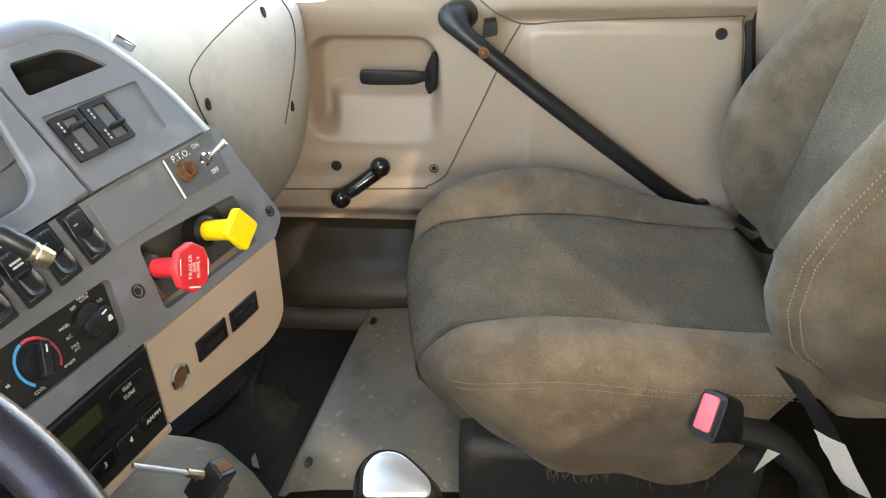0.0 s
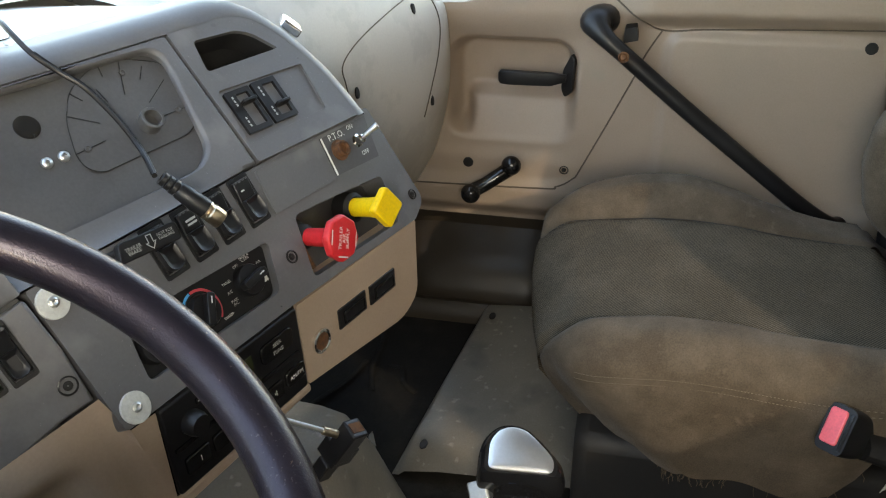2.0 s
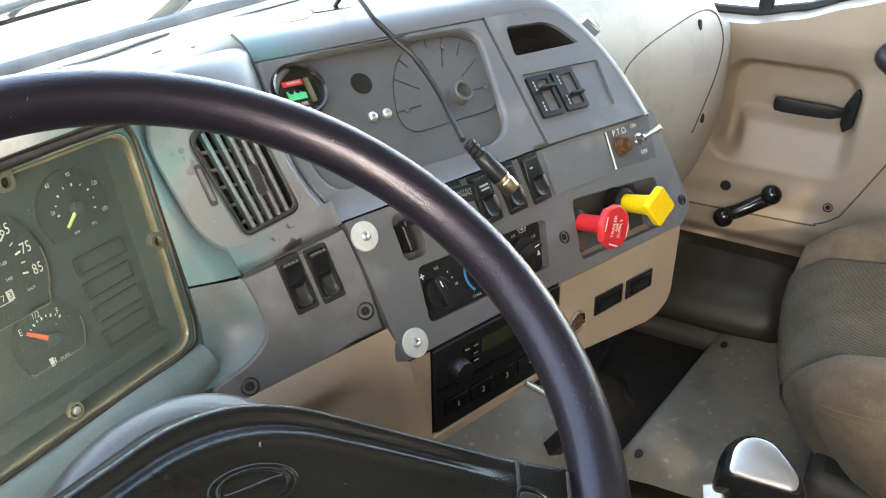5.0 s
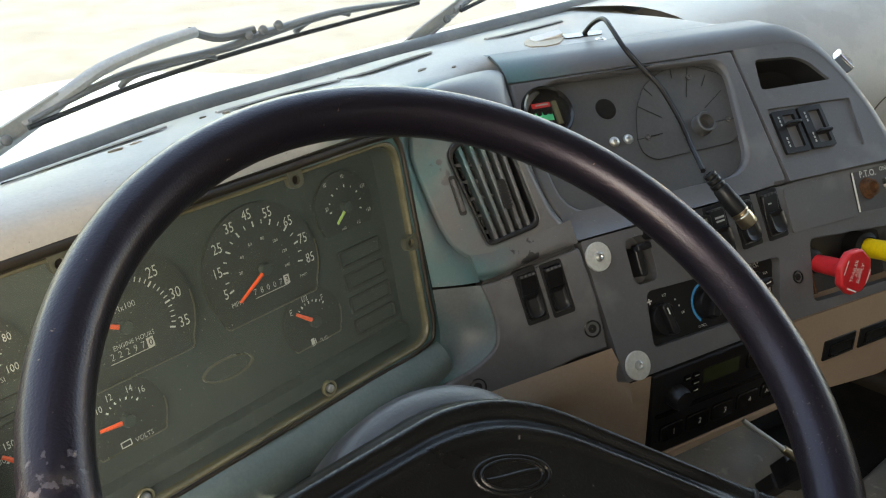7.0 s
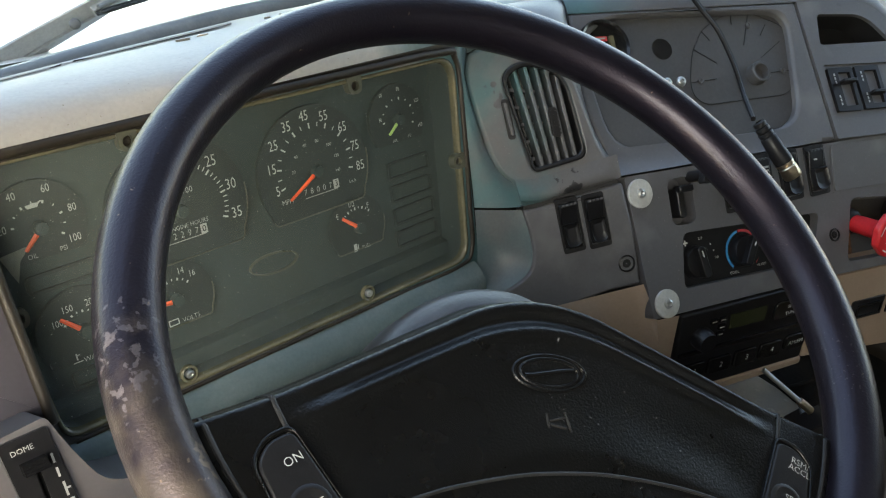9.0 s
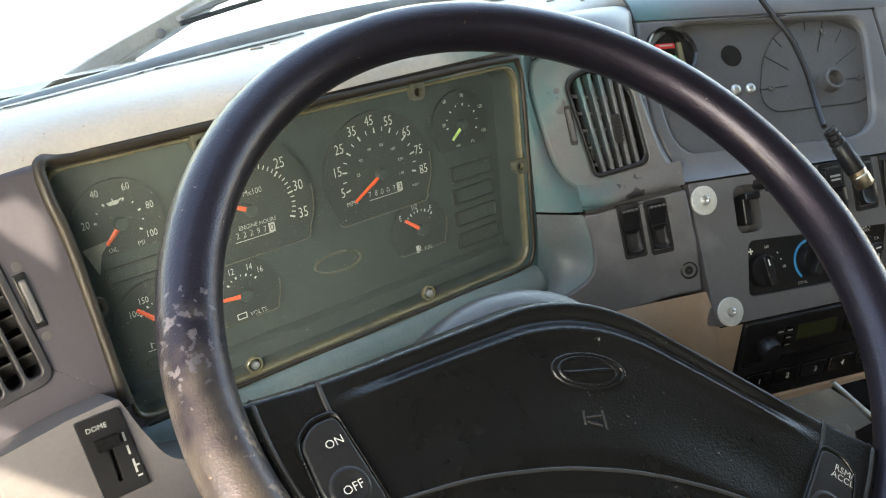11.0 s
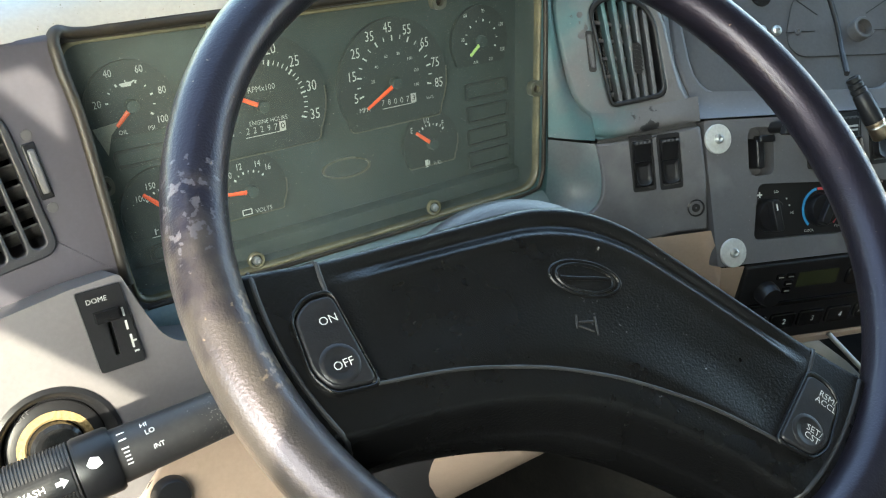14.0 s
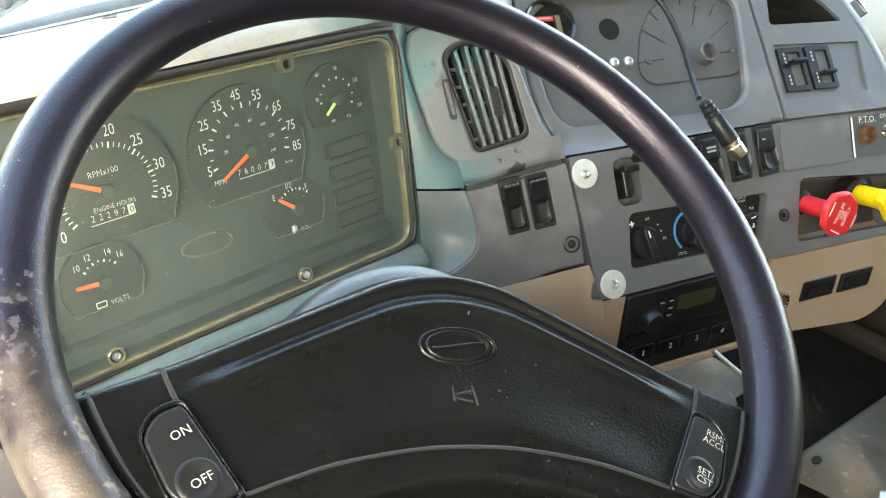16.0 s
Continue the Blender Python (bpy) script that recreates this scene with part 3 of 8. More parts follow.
solo("wall_rear", bm, M_SLATE, Matrix(((1, 0, 0, 0), (0, 0, 1, REAR_Y), (0, 1, 0, 0), (0, 0, 0, 1))),
     "unseen beige rear wall, its window sized to place the sunlight", "wall", kind="structure")
# unseen driver's side wall; its openings are cut to place the sun patches
bm = bmesh.new()
SIDE = [(REAR_Y, FLOOR_Z), (0.93, FLOOR_Z), (0.93, 1.06), (0.50, ROOF_Z), (REAR_Y, ROOF_Z)]
panel(bm, SIDE, [rpoly([(0.012, 1.0), (0.34, 1.0), (0.34, 1.272), (0.25, 1.264), (0.16, 1.2565), (0.03, 1.249), (0.012, 1.253)], 0.003),
                 rpoly([(-0.165, 1.335), (-0.115, 1.345), (-0.086, 1.386), (-0.067, 1.399), (-0.033, 1.447), (-0.033, 1.482), (-0.054, 1.458), (-0.078, 1.440), (-0.10, 1.429), (-0.165, 1.402)], 0.003),
                 rpoly([(0.200, 1.396), (0.138, 1.378), (0.150, 1.420), (0.168, 1.426)], 0.002)], back=0.006)
panel(bm, SIDE, [rpoly([(-0.42, 0.99), (0.36, 0.99), (0.32, 1.36), (0.16, 1.52), (-0.42, 1.56)], 0.03)], back=0.044, z=-0.006)
solo("wall_driver_side", bm, M_DOOR, Matrix(((0, 0, 1, LEFT_X), (1, 0, 0, 0), (0, 1, 0, 0), (0, 0, 0, 1))),
     "unseen driver's side wall, its openings shaped to place sun patches", "wall", kind="structure")

# windscreen: glass, rubber seal, pillars
WS0, WS1 = (0.855, 1.062), (0.50, 1.90)


def sweep(x):
    """How far the windscreen curves back towards the driver at x."""
    return 0.08 * ((x - 0.5) / 1.05) ** 2 + 0.066 * smooth(0.34, -0.12, x)


bm = bmesh.new()
loft(bm, [[(x, WS0[0] - sweep(x), WS0[1]) for x in np.linspace(LEFT_X, 1.6, 31)],
          [(x, WS1[0] - sweep(x), WS1[1]) for x in np.linspace(LEFT_X, 1.6, 31)]])
ws = solo("window_1", bm, M_PANE, Matrix(), "clear windscreen of the cab", "window", kind="structure")
ws.visible_shadow = False
bm = bmesh.new()
tube(bm, [(x, WS0[0] - 0.006 - sweep(x), WS0[1] + 0.002) for x in np.linspace(LEFT_X, 1.6, 41)], 0.0115, 10)
solo("windscreen_seal", bm, M_SEALGREY, Matrix(), "black rubber seal along the foot of the windscreen", "seal", kind="structure")
for px in (LEFT_X - 0.01, 1.625):
    bm = bmesh.new()
    tube(bm, [(px, 0.80, 1.04), (px, 0.43, 1.95)], 0.04, 8)
    solo("windscreen_pillar", bm, M_DOOR, Matrix(), "beige windscreen pillar", "pillar", kind="structure")

# ---- passenger door ----
BELT = [(0.62, 0.93), (0.43, 0.935), (0.36, 0.937), (0.28, 0.955), (0.20, 0.985), (0.116, 1.012), (0.0, 1.028), (-0.12, 1.036), (-0.36, 1.05), (-0.45, 1.055)]


def belt_z(y):
    for (y1, z1), (y0, z0) in zip(BELT, BELT[1:]):
        if y0 <= y <= y1:
            t = (y - y0) / (y1 - y0)
            t = t * t * (3 - 2 * t) * 0.4 + t * 0.6
            return z0 + (z1 - z0) * t
    return BELT[0][1] if y > BELT[0][0] else BELT[-1][1]


def in_rr(y, z, cy, cz, hw, hh, r):
    """Signed distance to a rounded rectangle."""
    qx, qy = abs(y - cy) - hw + r, abs(z - cz) - hh + r
    return math.hypot(max(qx, 0), max(qy, 0)) + min(max(qx, qy), 0) - r


GROOVE = [(0.60, 0.566), (0.22, 0.574), (0.175, 0.58), (0.145, 0.597), (0.128, 0.625), (0.046, 0.808), (0.03, 0.85), (0.004, 0.898)]
GROOVE2 = [(0.12, 0.985), (0.105, 0.965), (0.04, 0.917), (0.0, 0.897), (-0.08, 0.903), (-0.36, 0.917)]
GROOVE3 = [(-0.36, 0.917), (-0.365, 0.80), (-0.385, 0.52)]


def door_h(y, z):
    """How far the door panel stands in from the plane of the door."""
    h = 0.0
    # the padded strip under the window
    if y < 0.13:
        t = (z - 0.905) / (belt_z(y) - 0.905)
        h += 0.036 * smooth(0.10, 0.02, y) * smooth(-0.06, 0.28, t) * (1 - 0.8 * smooth(0.45, 1.0, t))
    h += 0.018 * smooth(-0.03, 0.25, y) * smooth(0.86, 0.93, z)
    # the pull pocket
    d = in_rr(y, z, 0.270, 0.762, 0.118, 0.102, 0.045)
    deep = 0.036 * min(1.0, max(0.0, (z - 0.662) / 0.088)) + 0.024 * smooth(0.742, 0.770, z)
    deep += (0.056 * smooth(0.662, 0.715, z) - deep) * smooth(0.338, 0.366, y)
    h -= deep * smooth(0.010, -0.018, d)
    h -= 0.006 * smooth(0.62, 0.66, z) * smooth(0.12, 0.20, y) * smooth(0.90, 0.86, z)
    # the inset rear panel
    d2 = in_rr(y, z, -0.185, 0.70, 0.178, 0.195, 0.03)
    h += 0.012 * smooth(0.012, -0.012, d2)
    # the lower edge rolls away
    h -= 0.03 * smooth(0.535, 0.495, z)
    h += 0.010 * smooth(0.60, 0.56, z)
    return h


bm = bmesh.new()
ys = np.linspace(0.58, -0.375, 231)
rows = []
for y in ys:
    top = belt_z(y)
    zs = np.linspace(0.49, top, 125)
    lean = -0.045 * smooth(1.05, 0.5, 0.0)
    row = [(DOOR_X - door_h(y, z), y - (0.05 * (1.0 - (z - 0.5) / 0.55) * smooth(-0.2, -0.375, y)), z) for z in zs]
    row += [(DOOR_X + 0.01 + 0.02, row[-1][1], top + 0.004), (DOOR_X + 0.07, row[-1][1], top)]
    rows.append(row)
loft(bm, rows)
door = thing("door_1", Matrix(), "closed beige passenger door with a worn plastic panel", "door", kind="structure")
part("door_panel", bm, M_DOOR, door, angle=60)
for g in (GROOVE, GROOVE2, GROOVE3):
    bm = bmesh.new()
    way = spline([(y, z, 0) for y, z in g], 70)
    tube(bm, [(DOOR_X - door_h(q.x, q.y) - 0.0002, q.x - 0.05 * (1.0 - (q.y - 0.5) / 0.55) * smooth(-0.2, -0.375, q.x), q.y) for q in way], 0.0017, 6)
    part("panel_joint", bm, M_JOINT, door, "dark joint between the panel mouldings")
# outer skin under the window and the lower part of the door
bm = bmesh.new()
box(bm, DOOR_X + 0.085, 0.1, 0.58, 0.03, 1.1, 0.66)
part("outer_skin", bm, M_SILL, door, "dark inner face of the door skin")
# window rubber, divider post and frame
bm = bmesh.new()
tube(bm, [(DOOR_X + 0.045, y, belt_z(y) + 0.006) for y in np.linspace(0.58, -0.38, 60)], 0.012, 8)
part("window_rubber", bm, M_RUBBER, door)
bm = bmesh.new()
box(bm, DOOR_X + 0.05, 0.345, 1.38, 0.03, 0.028, 0.92)
part("window_divider", bm, M_BLACK, door, bevel=0.004)
bm = bmesh.new()
tube(bm, [(DOOR_X + 0.05, 0.66, 0.93), (DOOR_X + 0.05, 0.42, 1.55), (DOOR_X + 0.04, 0.30, 1.80), (DOOR_X + 0.04, -0.40, 1.83), (DOOR_X + 0.05, -0.42, 1.05)], 0.03, 8)
part("window_frame", bm, M_BLACK, door)
# seal behind the door and the pillar
bm = bmesh.new()
tube(bm, spline([(DOOR_X + 0.01, -0.372, 1.9), (DOOR_X + 0.01, -0.378, 1.05), (DOOR_X + 0.0, -0.40, 0.8), (DOOR_X - 0.005, -0.437, 0.52), (DOOR_X, -0.44, 0.30)], 20), 0.012, 8)
solo("door_seal", bm, M_RUBBER, Matrix(), "black rubber door seal on the rear door post", "seal", kind="structure")
bm = bmesh.new()
loft(bm, [[(1.66, -0.385 - 0.055 * smooth(1.05, 0.5, z), z), (1.595, -0.393 - 0.055 * smooth(1.05, 0.5, z), z), (1.575, -0.41 - 0.055 * smooth(1.05, 0.5, z), z), (1.55, -0.47, z), (1.55, -0.75, z), (1.56, REAR_Y, z)]
          for z in np.linspace(FLOOR_Z, ROOF_Z, 24)])
solo("wall_passenger_side", bm, M_DOOR, Matrix(), "beige trim behind the passenger door", "wall", kind="structure")
# the sill and the wheel-arch hump under the door
bm = bmesh.new()
rows = []
for y in np.linspace(0.80, -0.45, 60):
    b = smooth(0.55, 0.44, y) * smooth(0.12, 0.22, y)
    rows.append([(1.66, y, 0.56), (1.66, y, 0.50), (1.655 - 0.01 * b, y, 0.45), (1.62 - 0.04 * b, y, 0.40), (1.585 - 0.06 * b, y, 0.345), (1.56 - 0.04 * b, y, 0.315), (1.53, y, 0.30), (1.515, y, 0.285), (1.51, y, FLOOR_Z)])
loft(bm, rows)
solo("door_sill", bm, M_SILL, Matrix(), "scuffed brown door sill below the door panel", "sill", kind="structure")


# ---- dashboard skins ----
dash = thing("dashboard", Matrix(), "worn grey truck dashboard with teal stains and tan lower trim", "dashboard")


def under(frame_pose):
    """An Empty-free way to lay a part of the dashboard at the pose of one of its faces."""
    def lay(name, bm, material, label="", bevel=0.0, angle=38):
        bmesh.ops.transform(bm, matrix=frame_pose, verts=bm.verts)
        return part(name, bm, material, dash, label, bevel, angle=angle)
    return lay


# top pad
STATIONS = [  # front edge x, y, z
    (-0.46, 0.600, 1.070), (-0.30, 0.612, 1.080), (-0.15, 0.620, 1.086), (-0.04, 0.640, 1.097), (0.17, 0.640, 1.098), (0.37, 0.640, 1.097), (0.45, 0.640, 1.089),
    (0.545, 0.672, 1.088), (0.63, 0.634, 1.088), (0.714, 0.599, 1.088), (0.80, 0.564, 1.088), (0.88, 0.532, 1.084), (0.94, 0.506, 1.060), (0.985, 0.49, 1.02), (1.02, 0.51, 0.98)]
bm = bmesh.new()
rows = []
for x, y, z in spline(STATIONS, 70):
    back = WS0[0] - 0.012 - sweep(x)
    rows.append([(x, y + 0.012, z - 0.03), (x, y + 0.002, z - 0.010), (x, y + 0.006, z - 0.002), (x, y + 0.018, z + 0.003)]
                + [(x, y + 0.018 + (back - y - 0.018) * t, z + 0.003 + (WS0[1] + 0.002 - z - 0.003) * t ** 1.3 + 0.006 * math.sin(math.pi * t)) for t in (0.15, 0.3, 0.45, 0.6, 0.75, 0.9, 1.0)])
loft(bm, rows)
TOP_TREE = BVHTree.FromBMesh(bm)
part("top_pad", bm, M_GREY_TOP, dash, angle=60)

# driver's face round the instruments
OPEN = [(-0.191, -0.1005), (0.2035, -0.1020), (0.2125, 0.0930), (-0.2100, 0.0985)]
OPEN_R = [0.012, 0.020, 0.020, 0.016]
bm = bmesh.new()
panel(bm, rpoly([(-0.225, -0.150), (0.2150, -0.150), (0.2185, 0.122), (-0.236, 0.118)], 0.003), [rpoly(OPEN, OPEN_R)], back=0.05, depths=[0.06])
under(CL)("instrument_surround", bm, M_GREY_MIX, bevel=0.003)

# angled face with the vent and two switches
VENT = [(-0.047, 0.030), (0.003, 0.045), (-0.018, 0.112), (-0.032, 0.126), (-0.062, 0.131), (-0.080, 0.118)]
RIDGE_UP = [(-0.112, 0.138), (-0.1135, 0.112), (-0.098, 0.066), (-0.0895, 0.044), (-0.078, 0.0265), (-0.065, 0.016), (-0.0577, -0.0048)]
RIDGE_LOW = [(-0.0577, -0.0080), (-0.0500, -0.030), (-0.0460, -0.052), (-0.0490, -0.067), (-0.0600, -0.078), (-0.0750, -0.087), (-0.1000, -0.097)]
SEAM_RIGHT = [(0.0410, 0.0228), (0.0290, 0.0385), (0.0165, 0.056), (0.0048, 0.083), (-0.006, 0.110), (-0.020, 0.135), (-0.045, 0.150), (-0.085, 0.152)]


def flat_spline(pts, n):
    return [(q.x, q.y) for q in spline([(x, y, 0) for x, y in pts], n)]


ridge_up, ridge_low = flat_spline(RIDGE_UP, 22), flat_spline(RIDGE_LOW, 22)
bm = bmesh.new()
panel(bm, [(-0.040, -0.0005), (-0.012, 0.0078), (0.027, 0.0190)] + SEAM_RIGHT + ridge_up, [rpoly(VENT, [0.006, 0.01, 0.012, 0.01, 0.012, 0.012])], back=0.03, depths=[0.05], floors=[True])
under(MID)("vent_panel", bm, M_GREY_MIX, bevel=0.0045, angle=50)
SWITCH_HOLES = [rpoly([(-0.0130, -0.0485), (0.0050, -0.0445), (-0.0050, -0.0003), (-0.0235, -0.0048)], 0.002),
                rpoly([(0.0125, -0.0410), (0.0305, -0.0368), (0.0205, 0.0078), (0.0025, 0.0035)], 0.002)]
bm = bmesh.new()
panel(bm, ridge_low + [(-0.100, -0.130), (-0.060, -0.124), (-0.029, -0.1125), (-0.0008, -0.099), (0.034, -0.087), (0.0632, -0.0815), (0.0540, -0.029), (0.0410, 0.0183), (0.027, 0.0147), (-0.012, 0.0036), (-0.040, -0.0045)], SWITCH_HOLES, back=0.03, depths=[0.02, 0.02])
under(MID)("switch_panel", bm, M_GREY, bevel=0.0035, angle=50)
# the flared foot of the vent panel, just above the joint
bm = bmesh.new()
foot = flat_spline([(-0.0600, 0.0005), (-0.040, 0.0015), (-0.012, 0.0098), (0.027, 0.0210), (0.0395, 0.0245)], 24)
loft(bm, [[(x - 0.25 * o, y + 0.97 * o, 0.0002 + z * (1 - smooth(0.020, 0.0395, x))) for o, z in ((-0.0012, -0.001), (0.0, 0.0012), (0.002, 0.0030), (0.006, 0.0040), (0.011, 0.0032), (0.017, 0.0014), (0.022, 0.0002))] for x, y in foot])
under(MID)("vent_lip", bm, M_GREY_MIX, "rounded lip below the vent", angle=80)
bm = bmesh.new()
panel(bm, [(-0.055, -0.016), (0.043, 0.004), (0.038, 0.021), (-0.055, 0.010)], [], back=0.01, z=-0.006)
under(MID)("seam_backing", bm, M_SEAM)
# the ledge below the instruments
bm = bmesh.new()
loft(bm, [[(x, y - 0.001 * math.sin(x * 40), z) for y, z in ((-0.1045, 0.0005), (-0.106, 0.004), (-0.112, 0.010), (-0.121, 0.015), (-0.135, 0.013), (-0.150, 0.002))] for x in np.linspace(-0.20, 0.208, 30)])
under(CL)("lower_ledge", bm, M_LEDGE, "scuffed pale teal ledge", angle=70)

# skins that join the vent panel to the pod, the top pad and the instrument surround
POD_LEFT = [(-0.158, -0.1075), (-0.1700, -0.086), (-0.1775, -0.050), (-0.1775, -0.020), (-0.1735, 0.020), (-0.1705, 0.058)]
bm = bmesh.new()
ra = spline([world_of(MID, x, y, -0.0035) for x, y in SEAM_RIGHT + [(-0.112, 0.139)]], 33)
rb = spline([world_of(CP, x - 0.0022, y, -0.002) for x, y in POD_LEFT] + [world_of(CP, -0.172, 0.080, -0.009), Vector((0.47, 0.660, 1.094)), Vector((0.385, 0.645, 1.094))], 33)
loft(bm, [[a.lerp(b, t) + Vector((-0.3, -0.5, 0.8)) * (0.004 * math.sin(math.pi * t) * (1 + 1.6 * smooth(14, 26, i))) for i, (a, b) in enumerate(zip(ra, rb))] for t in np.linspace(0, 1, 12)])
part("vent_shoulder", bm, M_GREY_MIX, dash, angle=80)
# the foot of the pod flares out to the lower panel
bm = bmesh.new()
rows = []
for x in np.linspace(-0.1665, 0.100, 40):
    a_, c_, b_ = world_of(CP, x, -0.090, 0.0005), world_of(CP, x + 0.001, -0.1085, 0.0008), world_of(LOW, x - 0.0722, 0.0634, 0.0012)
    rows.append([a_.lerp(c_, t).lerp(c_.lerp(b_, t), t) for t in np.linspace(0, 1, 9)] + [world_of(LOW, x - 0.0722, 0.0630, -0.0005), world_of(LOW, x - 0.0722, 0.0634, -0.010)])
loft(bm, rows)
part("pod_foot", bm, M_GREY, dash, "flared foot of the centre pod", angle=70)
bm = bmesh.new()
tube(bm, spline([world_of(CP, x - 0.0012, y, -0.0012) for x, y in POD_LEFT] + [world_of(CP, -0.1705, 0.076, -0.0045), world_of(CP, -0.171, 0.100, -0.0185)], 40), 0.0014, 6)
part("pod_joint", bm, M_SEAM, dash, "dark joint beside the pod")
for name_, ra_, rb_, sag in (("vent_cheek", ridge_up, [(0.2180, 0.119, 0.0), (0.2178, 0.09, 0.0), (0.2172, 0.04, 0.001), (0.2168, 0.01, 0.001), (0.2166, -0.02, 0.001), (0.2164, -0.040, 0.001), (0.2162, -0.0530, 0.001)], -0.004),
                             ("lower_cheek", ridge_low, [(0.2162, -0.0555, 0.001), (0.2155, -0.072, 0.001), (0.2145, -0.090, 0.001), (0.2090, -0.106, 0.004), (0.196, -0.1195, 0.010), (0.170, -0.1265, 0.0135), (0.120, -0.131, 0.0155)], 0.011)):
    bm = bmesh.new()
    ra = [world_of(MID, x, y, -0.0042) for x, y in ra_]
    rb = spline([world_of(CL, *p) for p in rb_], 22)
    loft(bm, [[a.lerp(b, t) - Vector((-0.4, -0.8, 0.3)) * sag * math.sin(math.pi * t) * (smooth(0, 9, i) if sag > 0 else 1) for i, (a, b) in enumerate(zip(ra, rb))] for t in np.linspace(0, 1, 10)])
    part(name_, bm, M_GREY_MIX if sag < 0 else M_CHEEK, dash, "teal-stained side cheek", angle=80)

# upper centre face: dial recess and bin/switch side
RECESS = [(-0.156, -0.092), (0.058, -0.087), (0.083, -0.070), (0.106, 0.049), (-0.125, 0.054), (-0.166, 0.024)]
bm = bmesh.new()
panel(bm, POD_LEFT[:1] + [(0.1210, -0.1075), (0.1205, 0.0590), (-0.1700, 0.0590)] + POD_LEFT[-2:0:-1], [rpoly(RECESS, [0.035, 0.02, 0.03, 0.03, 0.03, 0.03])], back=0.06, depths=[0.010], floors=[False])
under(CP)("dial_surround", bm, M_GREY, bevel=0.004)
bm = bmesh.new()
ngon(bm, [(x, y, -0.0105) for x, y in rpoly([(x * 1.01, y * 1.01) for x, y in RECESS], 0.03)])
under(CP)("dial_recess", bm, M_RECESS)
BIN = [(0.138, 0.004), (0.243, 0.003), (0.222, 0.030), (0.205, 0.039), (0.146, 0.042)]
bm = bmesh.new()
panel(bm, rpoly([(0.1235, -0.1075), (0.2870, -0.1075), (0.2835, -0.055), (0.2760, -0.028), (0.2480, 0.034), (0.2200, 0.0590), (0.1225, 0.0590)], [0.003, 0.003, 0.02, 0.02, 0.02, 0.02, 0.003]),
      [rpoly(BIN, [0.006, 0.004, 0.012, 0.012, 0.006]), rpoly([(0.128, -0.086), (0.250, -0.084), (0.258, -0.024), (0.134, -0.020)], 0.003)], back=0.09, depths=[0.035, 0.003], floors=[True, True])
under(CP)("bin_panel", bm, M_GREY, bevel=0.004)
# dark sheet laid over the grey sides and floor of the bin
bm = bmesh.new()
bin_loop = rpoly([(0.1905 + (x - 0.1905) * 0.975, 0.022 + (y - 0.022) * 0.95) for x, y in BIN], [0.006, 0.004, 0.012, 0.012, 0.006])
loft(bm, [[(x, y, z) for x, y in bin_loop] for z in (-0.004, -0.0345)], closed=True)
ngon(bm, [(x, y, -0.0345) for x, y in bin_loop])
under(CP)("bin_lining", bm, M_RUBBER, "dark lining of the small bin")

# rounded brow that rolls the upper centre faces over into the top and down the side
BROW = [(-0.171, 0.0795), (-0.10, 0.0795), (-0.02, 0.0795), (0.06, 0.0795), (0.14, 0.0795), (0.205, 0.0790), (0.238, 0.0700), (0.262, 0.048), (0.283, 0.010), (0.298, -0.036), (0.3035, -0.072), (0.3065, -0.1075)]
bm = bmesh.new()
pts = spline([(x, y, 0) for x, y in BROW], 80)
rows = []
for i, p in enumerate(pts):
    t = (pts[min(i + 1, 79)] - pts[max(i - 1, 0)]).normalized()
    nrm = Vector((-t.y, t.x, 0))
    k = smooth(0.19, 0.29, p.x)
    turn_, rad = radians(46 + 36 * k), 0.048 - 0.024 * k
    inset_ = rad * math.tan(turn_ / 2)
    row = [p + nrm * (-inset_ - 0.0012) + Vector((0, 0, 0.0002))]
    row += [p + nrm * (-inset_ + rad * math.sin(a)) + Vector((0, 0, 0.0004 - rad * (1 - math.cos(a)))) for a in np.linspace(0, turn_, 10)]
    for ext in (0.010, 0.022):
        row.append(row[10] + nrm * ext * math.cos(turn_) + Vector((0, 0, -ext * math.sin(turn_))))
    rows.append(row)
loft(bm, rows)
under(CP)("pod_brow", bm, M_GREY_TOPSIDE, angle=80)

# lower centre face
bm = bmesh.new()
panel(bm, rpoly([(-0.2255, -0.083), (0.000, -0.083), (0.232, -0.090), (0.262, -0.075), (0.247, 0.060), (-0.2345, 0.0615)], [0.004, 0.001, 0.004, 0.012, 0.006, 0.003]),
      [rpoly([(-0.183, -0.060), (-0.008, -0.063), (0.010, -0.012), (-0.175, -0.004)], 0.008),
       rpoly([(0.042, -0.073), (0.203, -0.080), (0.212, -0.020), (0.060, -0.004)], 0.008),
       rpoly([(-0.185, 0.004), (-0.155, 0.004), (-0.155, 0.052), (-0.185, 0.052)], 0.010)],
      back=0.10, depths=[0.012, 0.035, 0.02], floors=[False, True, True])
under(LOW)("centre_lower_panel", bm, M_GREY, bevel=0.003)
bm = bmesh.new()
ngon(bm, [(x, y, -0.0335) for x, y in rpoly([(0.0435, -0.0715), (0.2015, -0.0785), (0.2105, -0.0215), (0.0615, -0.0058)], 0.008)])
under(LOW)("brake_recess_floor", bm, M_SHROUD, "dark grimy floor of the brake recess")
bm = bmesh.new()
panel(bm, rpoly([(0.037, 0.007), (0.142, 0.004), (0.146, 0.055), (0.040, 0.057)], 0.004), [], back=0.004, z=0.0016)
under(LOW)("blank_plate", bm, M_GREY, bevel=0.001)
